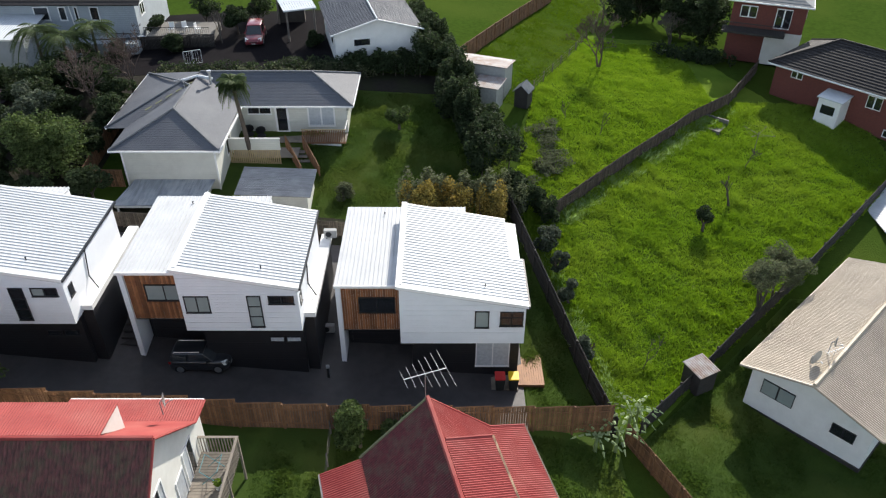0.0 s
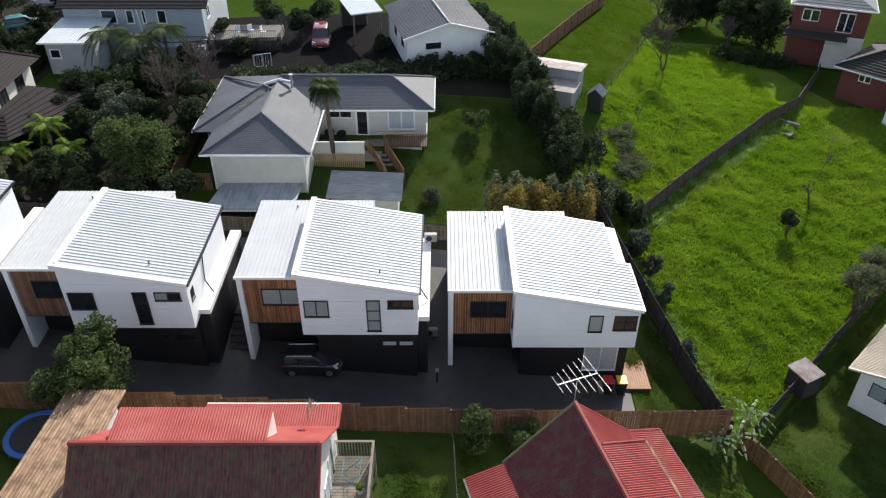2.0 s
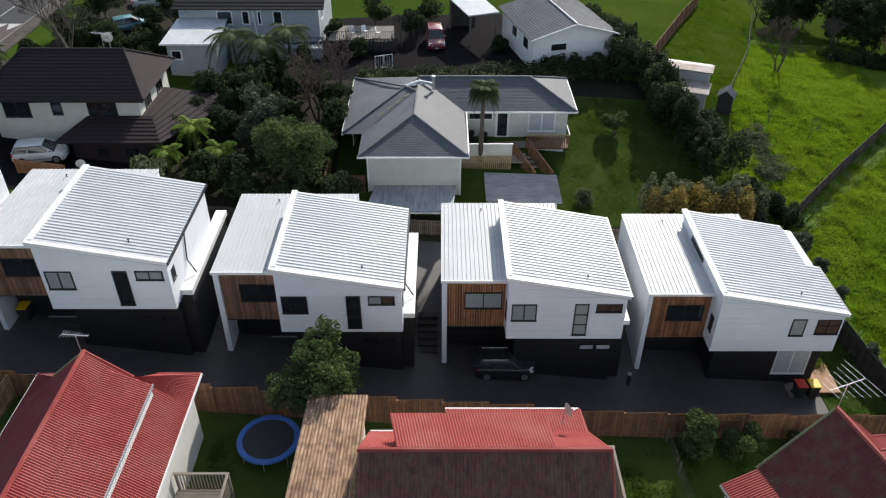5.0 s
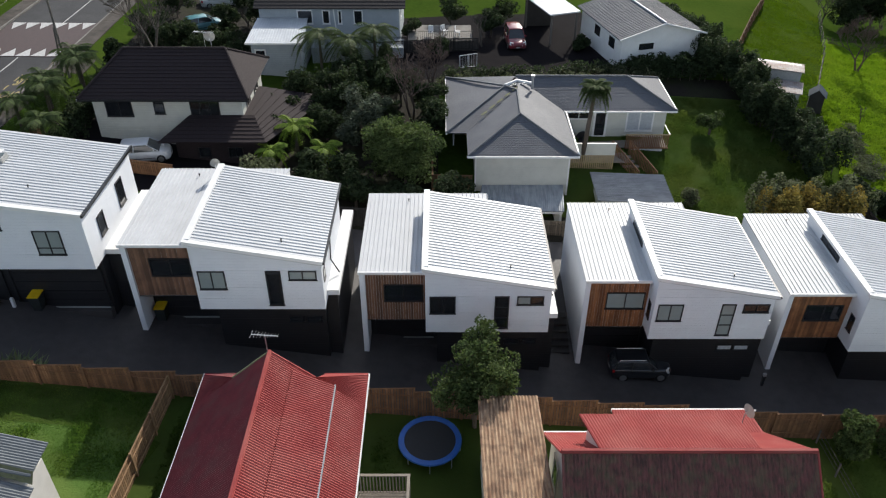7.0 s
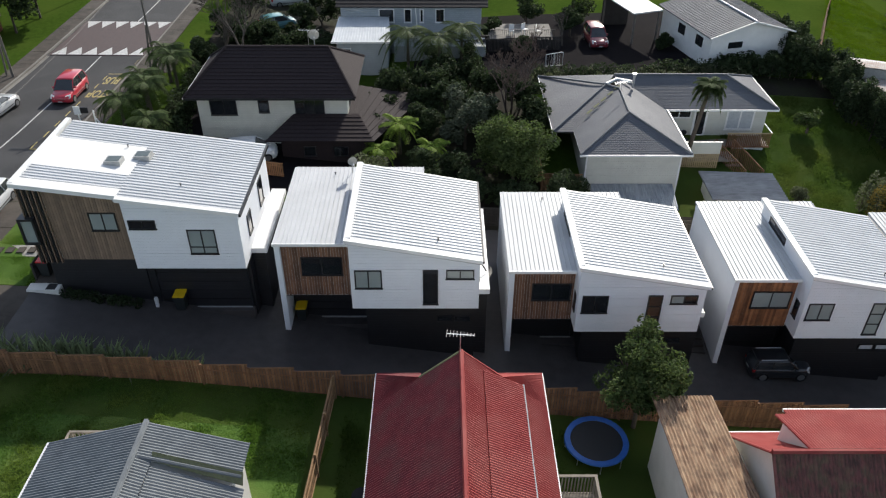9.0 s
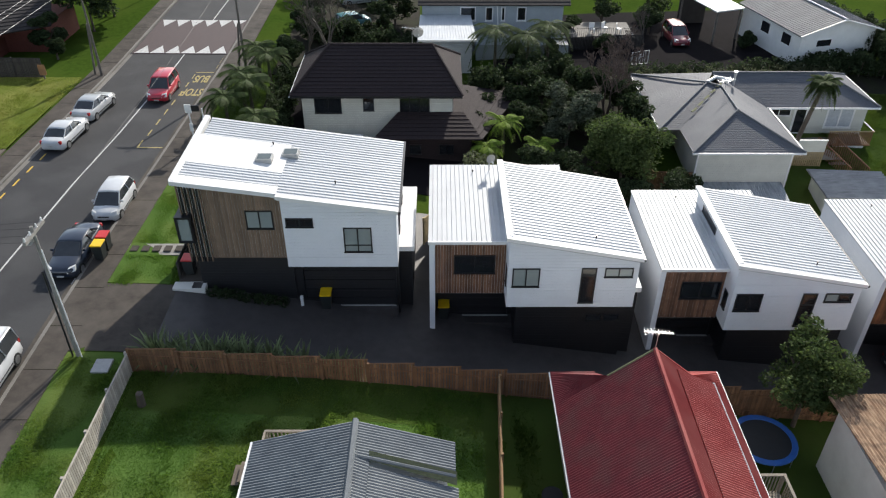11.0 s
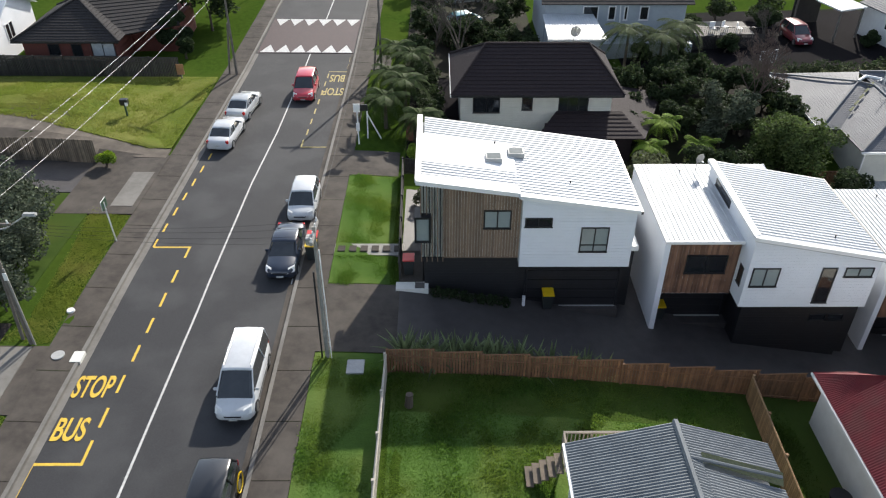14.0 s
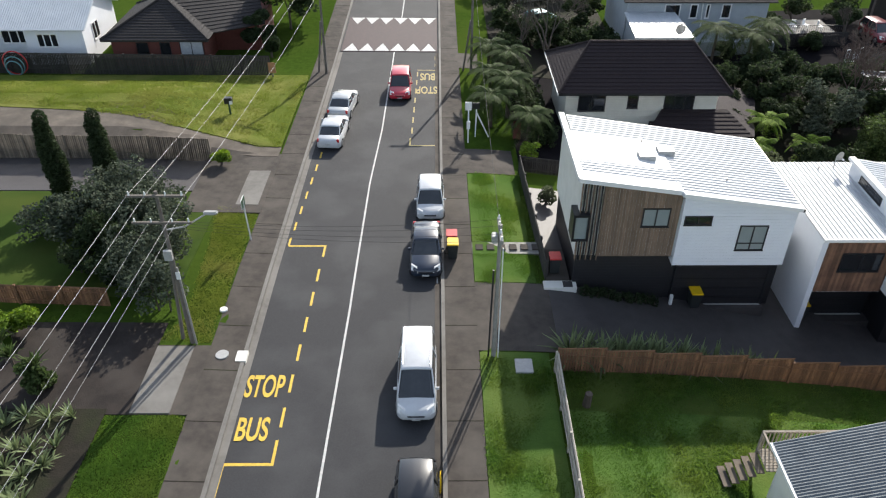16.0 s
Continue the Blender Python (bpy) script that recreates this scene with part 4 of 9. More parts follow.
def mossy_house():
    h = thing("mossy_roofed_house", "cream house with mossy maroon front roof and red back dormer", "house")
    x0, x1 = -20.97, -11.2
    yr, zr = 19.75, 2.28
    yk, zk = 23.55, -1.0                   # foot of the steep back slope
    ye, ze = 25.2, -1.32
    v, f = ribbed((x0, 15.4, -1.6), (x1, 15.4, -1.6), (x1, yr, zr), (x0, yr, zr), 0.15, 0.055, 0.07, True)
    raw("front_roof", v, f, M["maroon_moss"], h, "mossy maroon corrugated iron")
    v, f = ribbed((x1, yk, zk), (x0, yk, zk), (x0, yr, zr), (x1, yr, zr), 0.12, 0.034, 0.07, True)
    raw("back_roof", v, f, M["red_iron"], h, "faded red corrugated iron")
    v, f = ribbed((x1 - 0.1, ye, ze), (-17.6, ye, ze), (-17.6, yk - 0.03, zk + 0.03), (x1, yk - 0.03, zk + 0.03), 0.12, 0.034, 0.07, True)
    raw("verandah_roof", v, f, M["red_iron"], h, "faded red corrugated verandah roof")
    ridge("ridge_cap", [(x0, yr, zr + 0.03), (x1, yr, zr + 0.03)], M["red_iron"], h, 0.11)
    v, f = ribbed((-13.5, 22.1, 1.78), (-19.9, 22.1, 1.78), (-19.5, yr + 0.1, zr + 0.06), (-13.3, yr + 0.1, zr + 0.06), 0.12, 0.034, 0.07, True)
    raw("dormer_roof", v, f, M["red_iron"], h, "faded red corrugated dormer roof")
    part("dormer_wall", solid([(-19.5, yr + 0.15, zr), (-19.5, 22.0, 1.72), (-19.5, 22.0, 0.3)], (6.0, 0, 0)), M["render_white"], h)
    part("gable_wall", solid([(x1 - 0.35, 15.7, -6.9), (x1 - 0.35, 23.4, -6.9), (x1 - 0.35, 23.4, zk + 0.02), (x1 - 0.35, yr, zr - 0.1), (x1 - 0.35, 15.7, -1.5)], (x0 - x1 + 0.7, 0, 0)), M["render_white"], h)
    part("verandah_wall", boxes((-17.2, x1 - 0.35, 23.4, 24.9, -6.9, ze - 0.06)), M["render_white"], h)
    for p, q in (((x1 - 0.05, ye, ze - 0.05), (x1 + 0.02, yk, zk - 0.03)), ((x1 + 0.02, yk, zk - 0.03), (x1 + 0.02, yr, zr - 0.02)), ((x1 + 0.02, yr, zr - 0.02), (x1 + 0.02, 15.4, -1.65)), ((x0 - 0.02, yk, zk - 0.05), (x0 - 0.02, yr, zr - 0.02))):
        ridge("barge_board", [p, q], M["red_iron"], h, 0.06)
    part("gutter", boxes((x0, -17.6, yk, yk + 0.12, zk - 0.16, zk - 0.03)), M["white_trim"], h)
    part("gutter", boxes((-17.6, x1 - 0.1, ye, ye + 0.12, ze - 0.16, ze - 0.03)), M["white_trim"], h)
    window(h, x1 - 0.35, 19.0, -2.0, 0.9, 1.7, face="+x", mullions=1, glass=["glass", "curtain"], frame_mat="white_trim")
    window(h, x1 - 0.35, 20.9, -4.0, 1.0, 2.0, face="+x", mullions=0, glass="curtain", frame_mat="white_trim")
    window(h, x1 - 0.35, 22.1, -4.0, 1.2, 2.4, face="+x", mullions=1, glass=["curtain", "glass"], frame_mat="white_trim", name="french_door")
    window(h, x1 - 0.35, 16.5, -4.4, 1.0, 1.6, face="+x", mullions=0, glass="glass", frame_mat="white_trim")
    window(h, x0 + 0.35, 22.3, -2.6, 1.0, 1.8, face="-x", mullions=0, glass="glass", frame_mat="white_trim")


mossy_house()


def timber_balcony(label, dx0, dx1, dy0, dy1, dz):
    """Raised deck open towards -x: boards, joists, posts, rails and slats."""
    d = thing("timber_balcony", label, "balcony")
    for i in range(int((dy1 - dy0) / 0.175)):
        yy = dy0 + 0.175 * i
        part("deck_board", boxes((dx0, dx1, yy, yy + 0.16, dz - 0.04, dz)), M["old_deck"], d)
    for yy in (dy0, dy1 - 0.08):
        part("joist", boxes((dx0, dx1, yy, yy + 0.08, dz - 0.25, dz - 0.045)), M["old_deck"], d)
    for xx, yy in ((dx1, dy0), (dx1, dy1), (dx0 + 0.1, dy1), (dx1, (dy0 + dy1) / 2)):
        part("post", boxes((xx - 0.05, xx + 0.05, yy - 0.05, yy + 0.05, gz(xx, yy) - 0.3, dz + 1.02)), M["old_deck"], d)
    for b in ((dx0, dx1 + 0.07, dy1 - 0.06, dy1 + 0.06), (dx1 - 0.06, dx1 + 0.06, dy0 + 0.06, dy1 - 0.06), (dx0, dx1 + 0.06, dy0 - 0.06, dy0 + 0.06)):
        part("hand_rail", boxes((*b, dz + 1.0, dz + 1.05)), M["old_deck"], d)
    for i in range(int((dx1 - dx0 - 0.1) / 0.14)):
        xx = dx0 + 0.1 + 0.14 * i
        for yy in (dy0, dy1):
            part("baluster", boxes((xx, xx + 0.05, yy - 0.02, yy + 0.02, dz - 0.1, dz + 1.0)), M["old_deck"], d)
    for i in range(int((dy1 - dy0 - 0.2) / 0.145)):
        yy = dy0 + 0.1 + 0.145 * i
        part("baluster", boxes((dx1 - 0.02, dx1 + 0.02, yy, yy + 0.05, dz - 0.1, dz + 1.0)), M["old_deck"], d)


timber_balcony("weathered grey timber balcony with slatted balustrade", -11.7, -9.7, 19.9, 24.1, -3.7)
timber_balcony("pale timber balcony beside the red-roofed cottage", -29.3, -26.95, 17.6, 21.4, -2.25)


def yard_clutter():
    """Stored things along the cottage's west wall."""
    x, y = -36.75, 20.6
    t = thing("storage_tub", "black plastic tub among stored clutter", "tub", (x, y, gz(x, y)))
    part("body", tube(bmesh.new(), (0, 0, 0), (0, 0, 0.75), 0.34, 0.42, sides=14), M["bin_black"], t)
    part("rim", tube(bmesh.new(), (0, 0, 0.72), (0, 0, 0.78), 0.45, sides=14), M["tyre"], t)
    t = thing("storage_crate", "dark stacked crate beside the cottage wall", "crate", (x + 0.1, y - 1.0, gz(x, y - 1.0)), rz=12)
    for k in range(2):
        part("box", boxes((-0.4, 0.4, -0.3, 0.3, 0.42 * k, 0.42 * k + 0.4), bevel=0.03), M["black_metal"], t)
    t = thing("bucket", "blue plastic bucket on the ground", "bucket", (x - 0.15, y - 1.75, gz(x, y - 1.75)))
    part("body", tube(bmesh.new(), (0, 0, 0), (0, 0, 0.42), 0.17, 0.23, sides=14), M["tramp_blue"], t)
    part("handle", tube(bmesh.new(), (-0.22, 0, 0.44), (0.22, 0, 0.44), 0.015), M["alu"], t)
    t = thing("plant_pot", "white plant pot on the ground", "pot", (x + 0.25, y - 2.3, gz(x, y - 2.3)))
    part("body", tube(bmesh.new(), (0, 0, 0), (0, 0, 0.36), 0.16, 0.22, sides=14), M["render_white"], t)
    part("soil", tube(bmesh.new(), (0, 0, 0.34), (0, 0, 0.37), 0.18, sides=12), M["soil"], t)
    t = thing("push_scooter", "dark child's scooter leaning on clutter", "scooter", (x - 0.1, y - 2.9, gz(x, y - 2.9)), rz=70)
    part("deck", boxes((-0.35, 0.35, -0.07, 0.07, 0.1, 0.14), bevel=0.015), M["black_metal"], t)
    part("stem", tube(bmesh.new(), (0.36, 0, 0.1), (0.28, 0, 0.9), 0.022), M["alu"], t)
    part("handlebar", tube(bmesh.new(), (0.28, -0.25, 0.9), (0.28, 0.25, 0.9), 0.02), M["tyre"], t)
    for wx in (-0.4, 0.4):
        part("wheel", tube(bmesh.new(), (wx, -0.025, 0.1), (wx, 0.025, 0.1), 0.1, sides=14), M["tyre"], t)


yard_clutter()


def brown_shed():
    h = thing("lean_to", "lean-to with rusty brown corrugated iron roof", "shed")
    v, f = ribbed((-21.15, 25.1, -0.3), (-23.9, 25.1, -0.3), (-23.9, 15.0, 0.75), (-21.15, 15.0, 0.75), 0.15, 0.05, 0.06, True)
    raw("roof", v, f, M["brown_iron"], h, "rust-stained brown corrugated iron")
    part("wall", solid([(-23.7, 24.2, -6), (-21.3, 24.2, -6), (-21.3, 24.2, -0.4), (-23.7, 24.2, -0.4)], (0, -8.9, 0)), M["render_white"], h)


brown_shed()


def grey_shed_house():
    """Low cottage at the near edge: grey iron gables crossing."""
    h = thing("grey_iron_cottage", "small white cottage with weathered blue-grey iron roof", "house")
    xr, zr, yf = -44.5, 3.35, 20.3
    v, f = ribbed((-48.45, 8, 2.2), (-48.45, yf, 2.2), (xr, yf, zr), (xr, 8, zr), 0.125, 0.034, 0.07, True)
    raw("roof_slope", v, f, M["grey_iron"], h)
    v, f = ribbed((-40.8, yf, 2.15), (-40.8, 18.7, 2.15), (xr, 18.7, zr), (xr, yf, zr), 0.125, 0.034, 0.07, True)
    raw("roof_slope", v, f, M["grey_iron"], h)
    v, f = ribbed((-40.7, 18.5, 1.75), (-40.7, 8, 1.75), (-43.9, 8, 3.0), (-43.9, 18.5, 3.0), 0.125, 0.034, 0.07, True)
    raw("roof_slope", v, f, M["grey_iron"], h)
    v, f = ribbed((-43.9, 18.9, 3.05), (-43.9, 8, 3.05), (-44.55, 8, 3.38), (-44.55, 18.9, 3.38), 0.125, 0.034, 0.07, True)
    raw("roof_slope", v, f, M["grey_iron"], h)
    part("valley_flashing", solid([(-43.9, 18.72, 3.05), (-40.75, 18.55, 1.85), (-40.75, 18.85, 2.2), (-43.9, 18.95, 3.25)], (0, 0.02, 0.03)), M["lichen"], h)
    ridge("ridge_cap", [(xr, yf + 0.02, zr + 0.03), (xr, 8, zr + 0.03)], M["grey_iron"], h, 0.12)
    part("gutter", boxes((-48.55, -48.43, 8, yf, 2.06, 2.19)), M["white_trim"], h)
    part("wall", solid([(-48.1, yf - 0.3, -3), (-41.1, yf - 0.3, -3.5), (-41.1, yf - 0.3, 1.6), (-43.9, yf - 0.3, 2.8), (xr, yf - 0.3, zr - 0.25), (-48.1, yf - 0.3, 2.1)], (0, -12, 0)), M["render_white"], h)
    d = thing("back_steps", "pale timber landing and steps behind the cottage", "steps")
    dz = 0.6
    for i in range(8):
        part("deck_board", boxes((-48.3, -45.0, 20.25 + 0.14 * i, 20.375 + 0.14 * i, dz - 0.04, dz)), M["old_deck"], d)
    part("hand_rail", boxes((-48.3, -45.0, 21.3, 21.4, dz + 0.95, dz + 1.02), (-48.32, -48.24, 20.3, 21.3, dz + 0.95, dz + 1.02)), M["old_deck"], d)
    for i in range(4):
        part("post", boxes((-48.3 + 1.08 * i, -48.2 + 1.08 * i, 21.3, 21.4, gz(-47, 21) - 0.2, dz + 0.95)), M["old_deck"], d)
    for i in range(20):
        part("baluster", boxes((-48.15 + 0.16 * i, -48.1 + 0.16 * i, 21.33, 21.37, dz, dz + 0.95)), M["old_deck"], d)
    for i in range(5):
        part("step", boxes((-48.6 - 0.28 * i, -48.3 - 0.28 * i, 20.3, 21.3, dz - 0.22 - 0.2 * i, dz - 0.17 - 0.2 * i)), M["fence_grey"], d)


grey_shed_house()


def hip_house_grey():
    h = thing("grey_tiled_house", "cream weatherboard house with grey tiled hip roof", "house")
    e, r = -0.3, 1.25
    T = lambda name, *pts, rows=24: raw(name, *tiled(pts, rows, 0.012), M["slate_tile"], h, "grey textured tiles")
    # east wing
    A0, A1, A2, A3 = (-16.0, 55.4, e), (-7.1, 55.4, e), (-7.1, 62.0, e), (-25.2, 62.0, e)
    R1, R0 = (-10.6, 58.6, r), (-19.6, 58.6, r)
    T("roof_front", A0, A1, R1, (-16.6, 58.6, r))
    T("roof_hip", A1, A2, R1, R1)
    T("roof_back", A2, A3, R0, R1)
    # front wing towards the row
    F0, F1 = (-23.7, 48.0, e), (-15.85, 48.0, e)
    Rf = (-19.8, 51.6, r)
    T("roof_hip", F0, F1, Rf, Rf)
    T("roof_side", F1, A0, (-19.6, 58.6, r), Rf)
    T("roof_side", (-16.0, 55.4, e), (-16.0, 55.42, e), (-16.6, 58.6, r), (-19.6, 58.6, r))
    T("roof_side", (-23.7, 53.0, e), F0, Rf, (-19.8, 56.4, r))
    T("roof_west", A3, (-25.2, 51.6, e), (-20.6, 56.6, r), R0)
    T("roof_west_hip", (-25.2, 51.6, e), (-23.7, 51.6, e), (-19.9, 56.3, r), (-20.6, 56.6, r))
    for pts in ([F0, Rf, F1], [Rf, (-19.7, 55.8, r), (-20.6, 56.6, r), (-25.2, 51.6, e)], [A3, (-20.6, 56.6, r)], [A1, R1, A2], [R1, (-16.6, 58.6, r), (-19.6, 58.6, r)]):
        ridge("ridge_cap", [Vector(p) + Vector((0, 0, 0.05)) for p in pts], M["ridge_tile"], h, 0.08)
    flash = ridge("junction_flashing", [(-20.6, 56.6, r + 0.06), (-19.6, 57.6, r + 0.05), (-18.4, 57.4, r - 0.1)], M["pale_iron"], h, 0.13)
    tagged(flash, "pale metal flashing at the ridge junction")
    for k in range(0, 9, 2):                # thin lichen along the valley tiles
        u = k / 8
        lx, ly = -22.6 + 2.5 * u, 53.2 + 2.7 * u
        part("lichen_patch", solid([(lx, ly, 0.42 + 0.82 * u), (lx + 0.45, ly + 0.4, 0.56 + 0.82 * u), (lx + 0.5, ly + 0.2, 0.56 + 0.82 * u), (lx + 0.1, ly - 0.15, 0.42 + 0.82 * u)], (0, 0, 0.03)), M["lichen"], h)
    for b in ((-16.0, -7.1, 55.34, 55.46), (-23.75, -15.8, 47.93, 48.05)):
        part("gutter", boxes((*b, e - 0.13, e + 0.01)), M["white_trim"], h)
    part("gutter", boxes((-7.15, -7.03, 55.46, 62.0, e - 0.13, e + 0.01), ), M["white_trim"], h)
    part("gutter", boxes((-25.25, -25.13, 51.6, 62.0, e - 0.13, e + 0.01)), M["white_trim"], h)
    part("gutter", boxes((-15.87, -15.77, 48.05, 55.3, e - 0.13, e + 0.01)), M["white_trim"], h)
    part("wall", boxes((-23.1, -16.4, 48.6, 58.0, -4.9, e - 0.03)), M["cream_board"], h, "cream weatherboards")
    part("wall", boxes((-24.6, -7.7, 56.0, 61.5, -4.6, e - 0.035)), M["cream_board"], h, "cream weatherboards")
    window(h, -15.6, 56.0, -1.25, 1.9, 0.6, mullions=1, frame_mat="white_trim")
    window(h, -13.45, 56.0, -2.85, 1.1, 2.3, mullions=0, frame_mat="white_trim", bar=0.16, name="door")
    window(h, -10.85, 56.0, -2.3, 2.2, 1.75, mullions=1, glass=["curtain", "curtain"], frame_mat="white_trim", bar=0.12)
    window(h, -16.4, 51.5, -2.6, 1.3, 1.7, face="+x", mullions=1, frame_mat="white_trim")
    window(h, -24.6, 55.0, -2.2, 1.6, 1.5, face="-x", mullions=1, frame_mat="white_trim")
    for cx in (-23.16, -16.46):
        part("corner_board", boxes((cx, cx + 0.1, 48.53, 48.63, -4.6, e - 0.1)), M["white_trim"], h)
    fl = part("flue", tube(bmesh.new(), (-18.4, 56.9, 0.9), (-18.4, 56.9, 1.9), 0.1, sides=10), M["alu"], h)
    part("cowl", tube(bmesh.new(), (-18.4, 56.9, 1.9), (-18.4, 56.9, 2.05), 0.17, sides=10), M["alu"], fl)
    # deck, steps and screens on the east wing
    d = thing("timber_deck", "timber deck with cream screen and steps to the garden", "deck")
    for i in range(11):
        part("deck_board", boxes((-16.0, -7.7, 54.3 + 0.155 * i, 54.44 + 0.155 * i, -2.92, -2.88)), M["old_deck"], d)
    part("screen", boxes((-16.3, -12.4, 51.85, 51.9, -2.3, -1.32)), M["cream_board"], d, "cream panel screen")
    part("screen_cap", boxes((-16.35, -12.36, 51.82, 51.93, -1.32, -1.27)), M["white_trim"], d)
    for i in range(26):
        part("baluster", boxes((-16.3 + 0.15 * i, -16.2 + 0.15 * i, 51.78, 51.82, -3.45, -2.25)), M["fence_light"], d)
    part("landing", boxes((-16.2, -11.2, 51.95, 53.45, -3.0, -2.9)), M["old_deck"], d)
    for i in range(24):
        part("baluster", boxes((-11.1 + 0.143 * i, -11.02 + 0.143 * i, 54.2, 54.25, -2.85, -1.78)), M["fence_brown"], d)
    part("hand_rail", boxes((-11.15, -7.66, 54.17, 54.28, -1.78, -1.72)), M["fence_light"], d)
    part("side_rail", boxes((-7.72, -7.66, 54.28, 55.95, -1.78, -1.72)), M["white_trim"], d)
    part("deck_edge", boxes((-11.1, -7.7, 54.16, 54.3, -2.95, -2.85)), M["fence_brown"], d)
    part("deck_skirt", boxes((-10.5, -8.1, 54.3, 54.36, -4.4, -2.95)), M["pale_iron"], d, "pale deck skirt panel")
    for i in range(7):
        x, y = -12.1 + 0.24 * i, 53.3 - 0.42 * i
        part("step", boxes((x, x + 1.3, y - 0.42, y, -3.12 - 0.17 * i, -3.06 - 0.17 * i)), M["old_deck"], d)
    for x0 in (-12.3, -10.95):
        bm = tube(bmesh.new(), (x0, 53.4, -1.8), (x0 + 1.6, 50.5, -2.95), 0.05)
        for i in range(20):
            u = i / 19
            tube(bm, (x0 + 1.6 * u, 53.4 - 2.9 * u, -1.85 - 1.15 * u), (x0 + 1.6 * u, 53.4 - 2.9 * u, -2.95 - 1.15 * u), 0.04, sides=4)
        part("stair_rail", bm, M["fence_brown"], d)
    c = thing("carport", "carport with pale weathered iron roof", "carport")
    v, f = ribbed((-23.2, 45.3, -3.15), (-17.0, 45.3, -3.15), (-16.7, 48.55, -2.95), (-22.6, 48.55, -2.95), 0.15, 0.03, 0.06, True)
    raw("roof", v, f, M["zinc_pale"], c, "weathered blue-grey iron sheets")
    for x in (-22.9, -17.2):
        part("post", boxes((x - 0.06, x + 0.06, 45.4, 45.52, gz(x, 45) - 0.2, -3.2)), M["white_trim"], c)
    part("front_beam", boxes((-23.1, -17.1, 45.36, 45.5, -3.4, -3.22)), M["white_trim"], c)
    part("back_panel", boxes((-17.6, -17.1, 45.6, 48.5, -5.6, -3.25)), M["cream_board"], c)
    s = thing("garden_shed", "low shed with weathered grey corrugated roof", "shed")
    v, f = ribbed((-9.3, 45.7, -2.72), (-9.3, 49.3, -2.5), (-14.65, 49.5, -2.4), (-14.65, 45.8, -2.55), 0.3, 0.1, 0.06, True)
    raw("roof", v, f, M["zinc_iron"], s, "weathered grey corrugated iron")
    part("wall", boxes((-14.3, -9.6, 46.05, 49.1, -6.2, -2.84)), M["cream_board"], s)


hip_house_grey()


def dark_house():
    h = thing("brown_tiled_house", "two-storey grey house with dark brown tiled roof", "house")
    e, r = 2.0, 4.4
    T = lambda name, *pts, rows=14: raw(name, *tiled(pts, rows, 0.05), M["dark_tile"], h, "dark brown concrete tiles")
    a, b, c, d = (-52.2, 52.3, e), (-39.7, 52.3, e), (-39.7, 60.5, e), (-52.2, 60.5, e)
    p, q = (-49.6, 56.2, r), (-41.9, 56.2, r)
    T("roof_front", a, b, q, p)
    T("roof_back", c, d, p, q)
    T("roof_west", d, a, p, p)
    T("roof_east", b, c, q, q)
    for pts in ([a, p, d], [b, q, c], [p, q]):
        ridge("ridge_cap", [Vector(v) + Vector((0, 0, 0.06)) for v in pts], M["dark_tile"], h, 0.1)
    part("gutter", boxes((-52.2, -39.7, 52.2, 52.32, e - 0.12, e + 0.01)), M["black_metal"], h)
    part("barge_board", boxes((-52.28, -52.18, 52.3, 60.5, e - 0.12, e + 0.02)), M["white_trim"], h)
    part("wall", boxes((-51.5, -40.4, 53.0, 59.8, -4.2, e - 0.02)), M["cream_board"], h, "pale grey weatherboards")
    window(h, -50.6, 53.0, 0.35, 2.0, 1.35, mullions=1, frame_mat="black_metal")
    window(h, -47.0, 53.0, 0.55, 0.8, 1.15, mullions=0, frame_mat="black_metal")
    window(h, -44.3, 53.0, 0.2, 2.2, 1.6, mullions=2, frame_mat="black_metal")
    window(h, -40.4, 54.2, 0.4, 1.3, 1.3, face="+x", mullions=1, frame_mat="black_metal")
    window(h, -40.4, 57.0, 0.4, 1.3, 1.3, face="+x", mullions=1, frame_mat="black_metal")
    part("roof_light", boxes((-37.6, -36.9, 55.8, 56.4, -0.75, -0.6)), M["white_trim"], h, "white roof panel")
    # lower roofs
    T("porch_roof", (-46.2, 50.2, -0.4), (-38.3, 50.2, -0.4), (-39.6, 52.95, 0.5), (-44.4, 52.95, 0.5), rows=7)
    T("porch_roof", (-38.3, 50.2, -0.4), (-34.8, 59.8, -1.1), (-40.35, 58.5, 0.4), (-40.35, 52.9, 0.5), rows=8)
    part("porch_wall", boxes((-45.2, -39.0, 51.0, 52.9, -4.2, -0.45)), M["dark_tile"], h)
    part("porch_post", boxes((-46.0, -45.9, 50.5, 50.6, -3.6, -0.5)), M["white_trim"], h)
    window(h, -43.6, 51.0, -2.0, 0.9, 0.8, mullions=0)
    window(h, -41.4, 51.0, -2.0, 1.1, 0.8, mullions=1)


dark_house()


